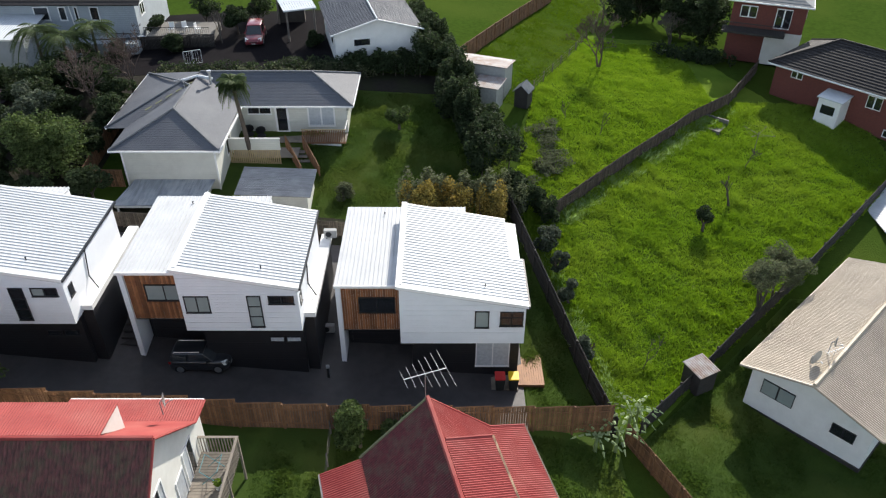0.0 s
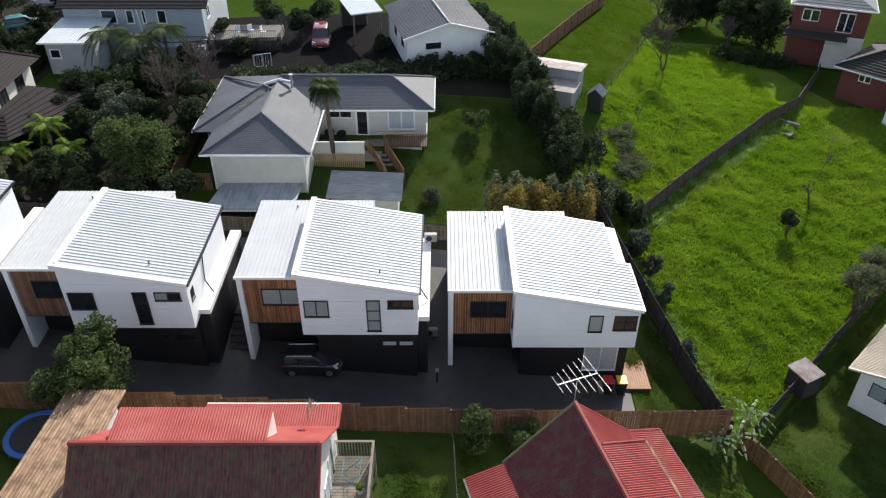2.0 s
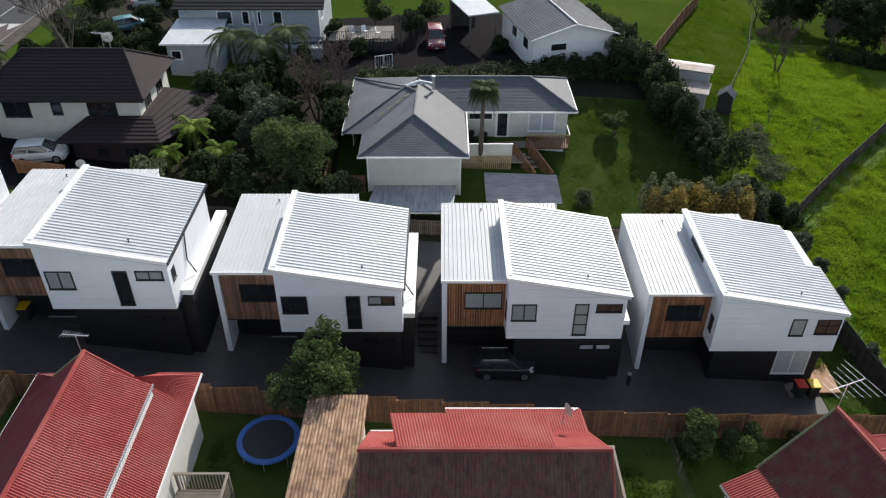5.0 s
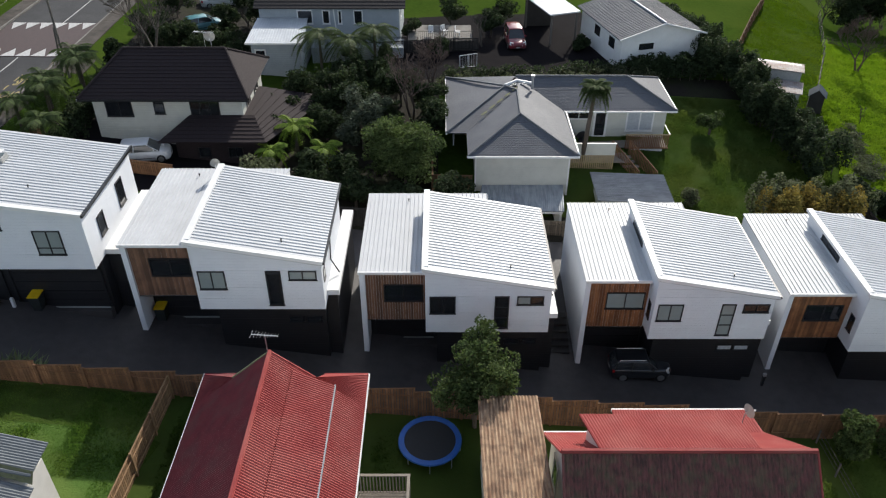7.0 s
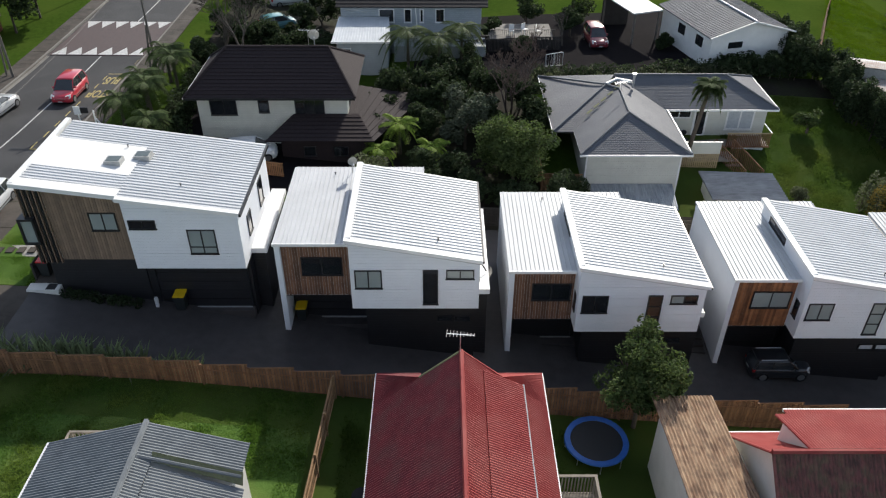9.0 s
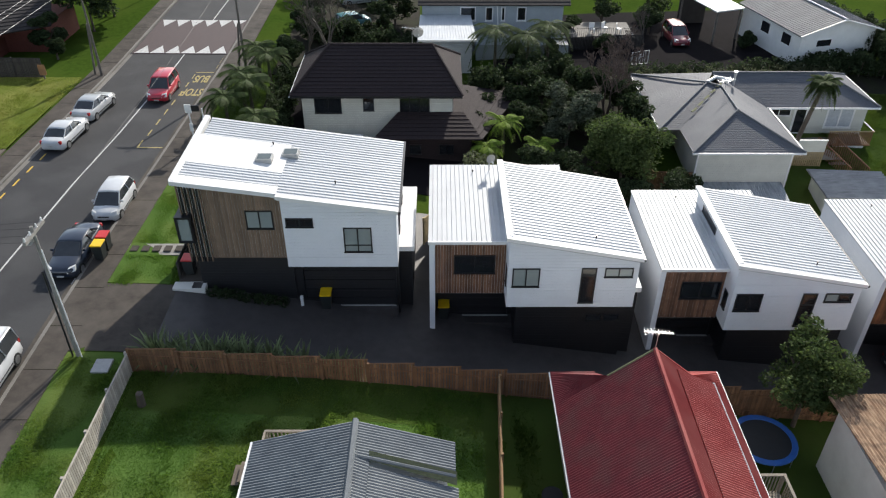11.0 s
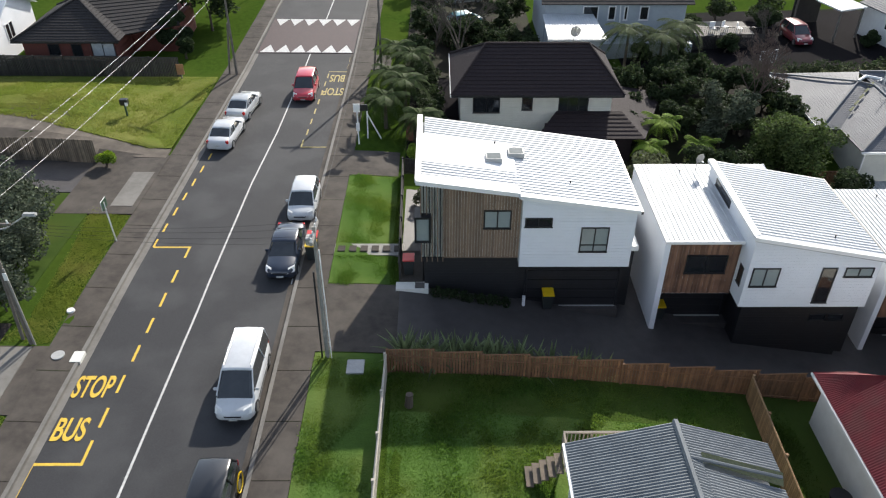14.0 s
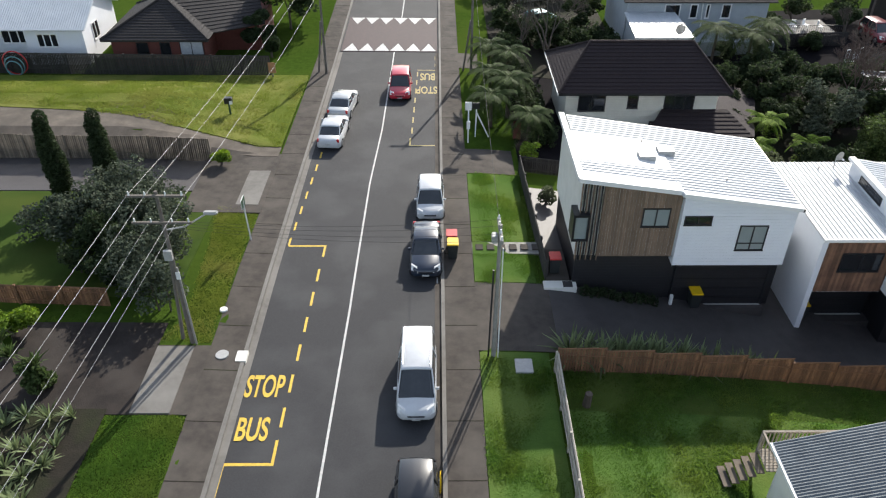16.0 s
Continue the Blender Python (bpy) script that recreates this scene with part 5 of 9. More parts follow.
def far_blue_house():
    h = thing("pale_blue_house", "pale blue weatherboard house with white lean-to roof", "house")
    part("wall", boxes((-43.0, -29.6, 73.0, 82.0, -3.0, 2.2)), M["blue_board"], h, "pale blue weatherboards")
    raw("roof_front", *tiled([(-43.4, 72.5, 2.2), (-29.0, 72.5, 2.2), (-29.0, 77.5, 4.6), (-43.4, 77.5, 4.6)], 12), M["black_tile"], h, "dark tiled roof")
    raw("roof_back", *tiled([(-29.0, 82.5, 2.2), (-43.4, 82.5, 2.2), (-43.4, 77.5, 4.6), (-29.0, 77.5, 4.6)], 12), M["black_tile"], h)
    part("gable", solid([(-29.6, 73.0, 2.2), (-29.6, 82.0, 2.2), (-29.6, 77.5, 4.4)], (-13.4, 0, 0)), M["blue_board"], h)
    v, f = ribbed((-43.3, 67.3, 0.75), (-38.0, 67.3, 0.75), (-38.4, 72.95, 1.15), (-43.2, 72.95, 1.15), 0.25, 0.03, 0.08)
    raw("lean_to_roof", v, f, M["pale_iron"], h, "white ribbed iron lean-to roof")
    part("lean_to_wall", boxes((-42.9, -38.4, 67.7, 72.9, -3.0, 0.65)), M["blue_board"], h)
    part("gutter", boxes((-43.35, -37.95, 67.22, 67.32, 0.6, 0.76)), M["white_trim"], h)
    for x, w in ((-39.4, 1.5), (-37.0, 0.75), (-35.5, 0.4), (-34.0, 0.9)):
        window(h, x, 73.0, 0.55, w, 1.35, mullions=0, frame_mat="white_trim", bar=0.1)
    window(h, -29.6, 74.2, 0.6, 1.2, 1.2, face="+x", mullions=1, frame_mat="white_trim", bar=0.1)
    part("downpipe", tube(bmesh.new(), (-35.9, 72.95, 2.1), (-35.6, 72.95, -2), 0.06), M["white_trim"], h)
    window(h, -42.6, 67.7, -0.9, 1.0, 0.9, mullions=0, frame_mat="white_trim", bar=0.1)
    part("terrace", boxes((-37.9, -29.2, 70.6, 72.95, -3.2, -0.9)), M["blue_board"], h)
    bm = bmesh.new()
    for i in range(30):
        tube(bm, (-31.5 + 0.09 * i, 70.7, -0.9), (-31.5 + 0.09 * i, 70.7, 0.1), 0.015, sides=4)
    tube(bm, (-31.5, 70.7, 0.1), (-28.8, 70.7, 0.1), 0.03)
    part("terrace_rail", bm, M["black_metal"], h)
    t = thing("patio", "pale paved patio with dark metal railing", "patio", kind="structure")
    part("slab", boxes((-28.8, -22.6, 72.0, 76.5, -3.0, -0.75)), M["concrete"], t)
    bm = bmesh.new()
    for i in range(32):
        tube(bm, (-28.8 + 0.2 * i, 72.05, -0.75), (-28.8 + 0.2 * i, 72.05, 0.2), 0.015, sides=4)
    tube(bm, (-28.8, 72.05, 0.2), (-22.5, 72.05, 0.2), 0.03)
    part("railing", bm, M["black_metal"], t)
    for i in range(3):
        c = thing("patio_chair", "white plastic garden chair on the patio", "chair", (-26.6 + 1.3 * i, 73.4 + 0.3 * (i % 2), -0.75), group="patio chairs", rz=40 * i)
        part("seat", boxes((-0.25, 0.25, -0.25, 0.25, 0.4, 0.45)), M["white_trim"], c)
        part("backrest", boxes((-0.25, 0.25, 0.22, 0.27, 0.45, 0.95)), M["white_trim"], c)
        for sx in (-0.22, 0.18):
            for sy in (-0.22, 0.18):
                part("leg", boxes((sx, sx + 0.04, sy, sy + 0.04, 0, 0.4)), M["white_trim"], c)


far_blue_house()


def far_white_house():
    h = thing("white_gabled_house", "white house with grey low-pitched gable roof", "house")
    m = pose(-9.6, 66.0, -0.55, 0, 0, 14)
    L, W = 9.0, 7.6
    def put(pts):
        return [m @ Vector(p) for p in pts]
    part("wall", solid(put([(0, 0, -1.2), (W, 0, -1.2), (W, 0, 2.35), (W / 2, 0, 3.3), (0, 0, 2.35)]), m.to_3x3() @ Vector((0, L, 0))), M["white_trim"], h, "white painted boards")
    for a, b in (((-0.4, 2.25), (W / 2, 3.4)), ((W + 0.4, 2.25), (W / 2, 3.4))):
        q = put([(a[0], -0.4, a[1]), (a[0], L + 0.4, a[1]), (b[0], L + 0.4, b[1]), (b[0], -0.4, b[1])])
        raw("roof_slope", *ribbed(*q, 0.3, 0.03, 0.1), M["slate_tile"], h)
    for a in (-0.42, W + 0.42):
        ridge("barge_board", put([(a, -0.42, 2.2), (W / 2, -0.42, 3.38)]), M["white_trim"], h, 0.08)
    ridge("ridge_cap", put([(W / 2, -0.4, 3.46), (W / 2, L + 0.4, 3.46)]), M["pale_iron"], h, 0.08)
    for bx in ((1.6, -0.06, 0.95, 1.6, 0.75),):
        x, y, z, w, hh = bx
        wob = part("window", solid(put([(x, -0.05, z), (x + w, -0.05, z), (x + w, -0.05, z + hh), (x, -0.05, z + hh)]), m.to_3x3() @ Vector((0, 0.1, 0))), M["white_trim"], h)
        part("pane", solid(put([(x + 0.09, -0.06, z + 0.09), (x + w - 0.09, -0.06, z + 0.09), (x + w - 0.09, -0.06, z + hh - 0.09), (x + 0.09, -0.06, z + hh - 0.09)]), m.to_3x3() @ Vector((0, 0.05, 0))), M["glass"], wob)
    for yy in (1.2, 4.4):
        wob = part("window", solid(put([(-0.05, yy, 0.7), (-0.05, yy + 1.4, 0.7), (-0.05, yy + 1.4, 1.8), (-0.05, yy, 1.8)]), m.to_3x3() @ Vector((0.1, 0, 0))), M["white_trim"], h)
        part("pane", solid(put([(-0.06, yy + 0.09, 0.79), (-0.06, yy + 1.31, 0.79), (-0.06, yy + 1.31, 1.71), (-0.06, yy + 0.09, 1.71)]), m.to_3x3() @ Vector((0.05, 0, 0))), M["glass"], wob)
    c = thing("carport", "open carport with white flat roof", "carport")
    v, f = ribbed((-15.2, 72.3, 1.7), (-12.2, 73.4, 1.7), (-14.2, 79.0, 1.9), (-17.3, 78.0, 1.9), 0.25, 0.03, 0.12)
    raw("roof", v, f, M["pale_iron"], c, "white flat iron roof")
    for x, y in ((-15.0, 72.6), (-12.5, 73.5), (-16.9, 77.8), (-14.4, 78.7)):
        part("post", boxes((x - 0.08, x + 0.08, y - 0.08, y + 0.08, gz(x, y) - 0.2, 1.66)), M["pole_wood"], c)
    part("back_wall", boxes((-17.0, -14.3, 78.2, 78.4, -2.0, 1.6)), M["fence_dark"], c)


far_white_house()


def cream_house():
    """Bottom right at the start: cream iron gable over white walls, turned to the row."""
    h = thing("cream_roofed_house", "white house with cream corrugated iron gable roof", "house")
    m = pose(17.2, 32.05, 0, 0, 0, -46)      # x along the gable end, y along the ridge away
    W, L, ze, zr = 8.0, 15.0, -5.6, -4.45
    put = lambda pts: [m @ Vector(p) for p in pts]
    for x in (0, W):
        q = put([(x, 0, ze), (x, L, ze), (W / 2, L, zr), (W / 2, 0, zr)])
        raw("roof_slope", *ribbed(*q, 0.15, 0.035, 0.08, True), M["cream_iron"], h, "cream corrugated iron")
        ridge("barge_board", put([(x, -0.03, ze - 0.04), (W / 2, -0.03, zr - 0.04)]), M["cream_iron"], h, 0.08)
        ridge("gutter", put([(x, 0, ze - 0.06), (x, L, ze - 0.06)]), M["cream_iron"], h, 0.08)
    ridge("ridge_cap", put([(W / 2, 0, zr + 0.04), (W / 2, L, zr + 0.04)]), M["cream_iron"], h, 0.12)
    part("wall", solid(put([(0.55, 0.6, -9.3), (W - 0.55, 0.6, -9.8), (W - 0.55, 0.6, ze + 0.1), (W / 2, 0.6, zr - 0.12), (0.55, 0.6, ze + 0.1)]), m.to_3x3() @ Vector((0, L - 1.2, 0))), M["white_trim"], h, "white painted wall")
    part("plinth", solid(put([(0.5, 0.5, -9.8), (W - 0.5, 0.5, -9.8), (W - 0.5, 0.5, -8.75), (0.5, 0.5, -8.75)]), m.to_3x3() @ Vector((0, L - 1.0, 0))), M["fence_dark"], h)
    for x, w, hh, z in ((1.3, 1.9, 1.05, -7.3), (5.4, 1.3, 0.75, -7.4)):
        wob = part("window", solid(put([(x, 0.55, z), (x + w, 0.55, z), (x + w, 0.55, z + hh), (x, 0.55, z + hh)]), m.to_3x3() @ Vector((0, 0.1, 0))), M["black_metal"], h)
        for k in range(2):
            a, b = x + 0.06 + k * w / 2, x + w / 2 - 0.04 + k * w / 2
            part("pane", solid(put([(a, 0.53, z + 0.06), (b, 0.53, z + 0.06), (b, 0.53, z + hh - 0.06), (a, 0.53, z + hh - 0.06)]), m.to_3x3() @ Vector((0, 0.05, 0))), M["glass_blind"] if w > 1.5 else M["glass"], wob)
    # its neighbour behind
    n = thing("white_outbuilding", "small white building with pale iron roof", "shed")
    part("wall", boxes((34.0, 42, 47.4, 54.0, -10.6, -7.3)), M["white_trim"], n)
    raw("roof", *ribbed((33.6, 47.0, -7.2), (33.6, 54.4, -7.2), (38.0, 54.4, -6.2), (38.0, 47.0, -6.2), 0.2, 0.03, 0.08), M["pale_iron"], n)
    raw("roof", *ribbed((42.4, 54.4, -7.2), (42.4, 47.0, -7.2), (38.0, 47.0, -6.2), (38.0, 54.4, -6.2), 0.2, 0.03, 0.08), M["pale_iron"], n)
    window(n, 34.8, 47.4, -9.0, 0.9, 0.9, mullions=1)
    t = thing("water_tank_shed", "small dark shed with rusty iron top", "shed", (15.5, 33.2, gz(15.5, 33.2)), rz=28)
    part("body", boxes((-0.7, 0.7, -0.7, 0.7, 0, 1.6), bevel=0.03), M["fence_dark"], t)
    v, f = ribbed((-0.78, -0.78, 1.62), (0.78, -0.78, 1.62), (0.78, 0.78, 1.75), (-0.78, 0.78, 1.75), 0.15, 0.03, 0.04, True)
    raw("top", v, f, M["rust_iron"], t, "rusty corrugated iron top")


cream_house()


def brick_houses():
    h = thing("brick_house", "red brick house with black tiled hip roof", "house")
    m = pose(30.6, 68.7, 0, 0, 0, -48)
    put = lambda pts: [m @ Vector(p) for p in pts]
    e, r, W, L = -1.9, 0.3, 18.0, 8.6
    a, b, c, d = put([(0, 0, e), (W, 0, e), (W, L, e), (0, L, e)])
    p, q = put([(4.3, L / 2, r), (W - 4.3, L / 2, r)])
    for pts in ((a, b, q, p), (c, d, p, q), (d, a, p, p), (b, c, q, q)):
        raw("roof_plane", *tiled(pts, 14, 0.05), M["black_tile"], h, "black concrete tiles")
    for pts in ([a, p, d], [p, q]):
        ridge("ridge_cap", [v + Vector((0, 0, 0.06)) for v in pts], M["black_tile"], h, 0.1)
    ridge("gutter", [a + Vector((0, 0, -0.08)), b + Vector((0, 0, -0.08))], M["white_trim"], h, 0.09)
    ridge("gutter", [a + Vector((0, 0, -0.08)), d + Vector((0, 0, -0.08))], M["white_trim"], h, 0.09)
    part("wall", solid(put([(0.6, 0.6, -6.5), (W - 0.6, 0.6, -6.5), (W - 0.6, 0.6, e), (0.6, 0.6, e)]), m.to_3x3() @ Vector((0, L - 1.2, 0))), M["brick"], h, "red brick walls")
    for x, z, w, hh in ((2.2, -2.9, 1.1, 0.7), (9.3, -3.5, 1.3, 1.2), (11.4, -5.6, 1.0, 0.7), (13.0, -3.3, 1.4, 1.2)):
        wob = part("window", solid(put([(x, 0.54, z), (x + w, 0.54, z), (x + w, 0.54, z + hh), (x, 0.54, z + hh)]), m.to_3x3() @ Vector((0, 0.1, 0))), M["white_trim"], h)
        for k in range(2):
            u0, u1 = x + 0.09 + k * w / 2, x + w / 2 - 0.04 + k * w / 2
            part("pane", solid(put([(u0, 0.52, z + 0.09), (u1, 0.52, z + 0.09), (u1, 0.52, z + hh - 0.09), (u0, 0.52, z + hh - 0.09)]), m.to_3x3() @ Vector((0, 0.05, 0))), M["glass"], wob)
    po = part("porch", solid(put([(6.0, -1.4, -6.2), (8.0, -1.4, -6.2), (8.0, -1.4, -3.0), (6.0, -1.4, -3.0)]), m.to_3x3() @ Vector((0, 1.95, 0))), M["white_trim"], h, "white boarded back porch")
    part("porch_roof", solid(put([(5.85, -1.55, -3.05), (8.15, -1.55, -3.05), (8.15, -1.55, -2.95), (5.85, -1.55, -2.95)]), m.to_3x3() @ Vector((0, 2.1, 0.15))), M["pale_iron"], po)
    part("pane", solid(put([(6.4, -1.43, -4.4), (7.6, -1.43, -4.4), (7.6, -1.43, -3.6), (6.4, -1.43, -3.6)]), m.to_3x3() @ Vector((0, 0.05, 0))), M["glass"], po)
    # second brick house further up
    k = thing("brick_house", "two-storey red brick house with grey metal roof and balcony", "house")
    m2 = pose(29.5, 77.5, 0, 0, 0, -22)
    put2 = lambda pts: [m2 @ Vector(p) for p in pts]
    part("wall", solid(put2([(0, 0, -5), (7.0, 0, -5), (7.0, 0, 1.3), (0, 0, 1.3)]), m2.to_3x3() @ Vector((0, 9, 0))), M["brick"], k, "red brick walls")
    part("lower_wall", solid(put2([(3.6, -0.05, -5), (7.05, -0.05, -5), (7.05, -0.05, -1.6), (3.6, -0.05, -1.6)]), m2.to_3x3() @ Vector((0, 9, 0))), M["render_white"], k)
    a, b, c, d = put2([(-0.5, -0.5, 1.3), (7.5, -0.5, 1.3), (7.5, 9.5, 1.3), (-0.5, 9.5, 1.3)])
    p, q = put2([(3.5, 3.4, 3.0), (3.5, 5.6, 3.0)])
    for pts in ((a, b, p, p), (b, c, q, p), (c, d, q, q), (d, a, p, q)):
        raw("roof_plane", *tiled(pts, 10, 0.02), M["grey_iron"], k, "grey metal roof")
    for pts in ([a, b], [b, c], [d, a]):
        ridge("gutter", [v + Vector((0, 0, -0.06)) for v in pts], M["white_trim"], k, 0.09)
    for x, z, w, hh in ((0.8, -0.4, 1.6, 1.2), (4.2, -1.2, 1.5, 2.0)):
        wob = part("window", solid(put2([(x, -0.09, z), (x + w, -0.09, z), (x + w, -0.09, z + hh), (x, -0.09, z + hh)]), m2.to_3x3() @ Vector((0, 0.1, 0))), M["white_trim"], k)
        for i in range(2):
            u0, u1 = x + 0.09 + i * w / 2, x + w / 2 - 0.05 + i * w / 2
            part("pane", solid(put2([(u0, -0.11, z + 0.09), (u1, -0.11, z + 0.09), (u1, -0.11, z + hh - 0.09), (u0, -0.11, z + hh - 0.09)]), m2.to_3x3() @ Vector((0, 0.05, 0))), M["glass"], wob)
    for y in (1.0, 4.0):
        wob = part("window", solid(put2([(7.05, y, -0.3), (7.05, y + 1.6, -0.3), (7.05, y + 1.6, 0.9), (7.05, y, 0.9)]), m2.to_3x3() @ Vector((0.05, 0, 0))), M["white_trim"], k)
        part("pane", solid(put2([(7.08, y + 0.1, -0.2), (7.08, y + 1.5, -0.2), (7.08, y + 1.5, 0.8), (7.08, y + 0.1, 0.8)]), m2.to_3x3() @ Vector((0.05, 0, 0))), M["glass"], wob)
    bal = part("balcony", solid(put2([(-0.6, -1.9, -1.6), (5.4, -1.9, -1.6), (5.4, -1.9, -1.4), (-0.6, -1.9, -1.4)]), m2.to_3x3() @ Vector((0, 1.85, 0))), M["fence_dark"], k)
    bm = bmesh.new()
    for i in range(31):
        tube(bm, m2 @ Vector((-0.6 + 0.2 * i, -1.88, -1.4)), m2 @ Vector((-0.6 + 0.2 * i, -1.88, -0.5)), 0.02, sides=4)
    tube(bm, m2 @ Vector((-0.6, -1.88, -0.48)), m2 @ Vector((5.4, -1.88, -0.48)), 0.04)
    part("railing", bm, M["fence_dark"], bal)


brick_houses()


def west_houses():
    h = thing("brick_bungalow", "low red brick bungalow with dark tiled hip roof", "house")
    e, r = 1.6, 3.9
    a, b, c, d = (-89.3, 64.2, e), (-80.2, 64.2, e), (-80.2, 74, e), (-89.3, 74, e)
    p, q = (-84.8, 68.7, r), (-84.8, 69.5, r)
    for pts in ((a, b, p, p), (b, c, q, p), (c, d, q, q), (d, a, p, q)):
        raw("roof_plane", *tiled(pts, 16, 0.045), M["black_tile"], h, "dark concrete tiles")
    for pts in ([a, p, b], [d, q, c]):
        ridge("ridge_cap", [Vector(v) + Vector((0, 0, 0.06)) for v in pts], M["black_tile"], h, 0.1)
    part("gutter", boxes((-89.3, -80.2, 64.1, 64.22, e - 0.12, e)), M["black_metal"], h)
    part("wall", boxes((-88.7, -80.8, 64.8, 73.4, -1.5, e - 0.03)), M["brick"], h, "red brick walls")
    raw("wing_roof", *tiled([(-80.2, 66.0, e), (-76.2, 68.5, e), (-77.5, 73, r - 0.4), (-84.8, 69.5, r)], 12, 0.045), M["black_tile"], h)
    part("wing_wall", boxes((-80.8, -76.8, 68.6, 75, -1.5, e - 0.05)), M["brick"], h)
    window(h, -86.6, 64.8, 0.2, 1.0, 1.0, mullions=0)
    window(h, -84.6, 64.8, 0.0, 0.9, 1.2, mullions=0)
    window(h, -82.9, 64.8, 0.1, 2.0, 1.2, mullions=1, glass=["curtain", "curtain"])
    w = thing("white_cottage", "white weatherboard cottage with pale iron roof", "house")
    part("wall", boxes((-101, -91.3, 66.2, 72.3, -1.05, 2.35)), M["white_board"], w, "white weatherboards")
    part("gable_wall", solid([(-91.0, 65.0, -1.0), (-91.0, 72.5, -1.0), (-91.0, 72.5, 2.4), (-91.0, 68.7, 4.2), (-91.0, 65.0, 2.4)], (-5, 0, 0)), M["white_board"], w)
    raw("roof_slope", *ribbed((-101, 64.6, 2.3), (-90.6, 64.6, 2.3), (-90.6, 68.7, 4.3), (-101, 68.7, 4.3), 0.2, 0.03, 0.08, True), M["pale_iron"], w, "pale iron roof")
    raw("roof_slope", *ribbed((-90.6, 73, 2.3), (-101, 73, 2.3), (-101, 68.7, 4.3), (-90.6, 68.7, 4.3), 0.2, 0.03, 0.08, True), M["pale_iron"], w)
    window(w, -95.0, 65.0, 0.7, 1.8, 1.2, mullions=2, frame_mat="white_trim", bar=0.1)
    window(w, -98.6, 66.2, 0.6, 2.2, 1.2, mullions=2, frame_mat="white_trim", bar=0.1)
    window(w, -91.0, 67.0, 0.6, 1.4, 1.5, face="+x", mullions=1, frame_mat="white_trim", bar=0.1)


west_houses()


def garden_sheds():
    s = thing("iron_shed", "old grey iron garden shed with pale rusted roof", "shed")
    m = pose(3.3, 63.3, 0, 0, 0, -22)
    put = lambda pts: [m @ Vector(p) for p in pts]
    part("wall", solid(put([(-2.3, 0, -3.2), (2.2, 0, -3.2), (2.2, 0, -0.1), (-2.3, 0, -0.1)]), m.to_3x3() @ Vector((0, 2.2, 0))), M["dish"], s, "grey sheet iron walls")
    q = put([(-2.5, -0.15, 0.05), (2.4, -0.15, 0.05), (2.4, 2.4, -0.15), (-2.5, 2.4, -0.15)])
    raw("roof", *ribbed(*q, 0.15, 0.03, 0.05, True), M["rust_iron"], s, "pale rust-streaked iron roof")
    s2 = thing("iron_shed", "small grey shed with pale iron roof under a hedge", "shed")
    m = pose(3.4, 60.6, 0, 0, 0, -22)
    put = lambda pts: [m @ Vector(p) for p in pts]
    part("wall", solid(put([(-0.9, 0, -3.8), (1.2, 0, -3.8), (1.2, 0, -0.95), (-0.9, 0, -0.95)]), m.to_3x3() @ Vector((0, 1.9, 0))), M["dish"], s2)
    q = put([(-1.1, -0.15, -0.9), (1.4, -0.15, -0.9), (1.4, 2.1, -0.75), (-1.1, 2.1, -0.75)])
    raw("roof", *ribbed(*q, 0.15, 0.03, 0.05, True), M["rust_iron"], s2)
    s3 = thing("privy", "narrow dark leaning outhouse with pitched iron top", "shed", (7.0, 62.0, gz(7, 62)), rz=-25)
    part("wall", solid([(-0.6, -0.6, 0), (0.6, -0.6, 0), (0.6, -0.6, 1.6), (0, -0.6, 2.1), (-0.6, -0.6, 1.6)], (0, 1.2, 0)), M["fence_dark"], s3)
    for sx in (-1, 1):
        raw("roof", *ribbed((sx * 0.75, -0.75, 1.5), (sx * 0.75, 0.75, 1.5), (0, 0.75, 2.15), (0, -0.75, 2.15), 0.12, 0.02, 0.04, True), M["grey_iron"], s3)


garden_sheds()


# ---------------------------------------------------------------- street markings
def decal(name, bs, z, mt, label, category, parent=None):
    bm = bmesh.new()
    for x0, x1, y0, y1 in bs:
        n = max(1, int((y1 - y0) / 2))
        for j in range(n):
            a, b = y0 + (y1 - y0) * j / n, y0 + (y1 - y0) * (j + 1) / n
            v = [bm.verts.new((x, y, gz(x, y) + zz)) for zz in (z - 0.02, z) for x, y in ((x0, a), (x1, a), (x1, b), (x0, b))]
            for f in ((4, 5, 6, 7), (0, 1, 5, 4), (1, 2, 6, 5), (2, 3, 7, 6), (3, 0, 4, 7)):
                bm.faces.new([v[i] for i in f])
    return tagged(part(name, bm, mt, parent), label, category, kind="structure")


ZR = -0.122
def painted_line(name, pts, w, mt, label):
    bm = bmesh.new()
    for (ax, ay), (bx, by) in zip(pts, pts[1:]):
        n = max(1, int((by - ay) / 2))
        for k in range(n):
            x0, y0, x1, y1 = ax + (bx - ax) * k / n, ay + (by - ay) * k / n, ax + (bx - ax) * (k + 1) / n, ay + (by - ay) * (k + 1) / n
            v = [bm.verts.new((x, y, gz(x, y) + zz)) for zz in (ZR - 0.02, ZR) for x, y in ((x0 - w, y0), (x0 + w, y0), (x1 + w, y1), (x1 - w, y1))]
            for f in ((4, 5, 6, 7), (0, 1, 5, 4), (1, 2, 6, 5), (2, 3, 7, 6), (3, 0, 4, 7)):
                bm.faces.new([v[q] for q in f])
    return tagged(part(name, bm, mt), label, "road marking", kind="structure")


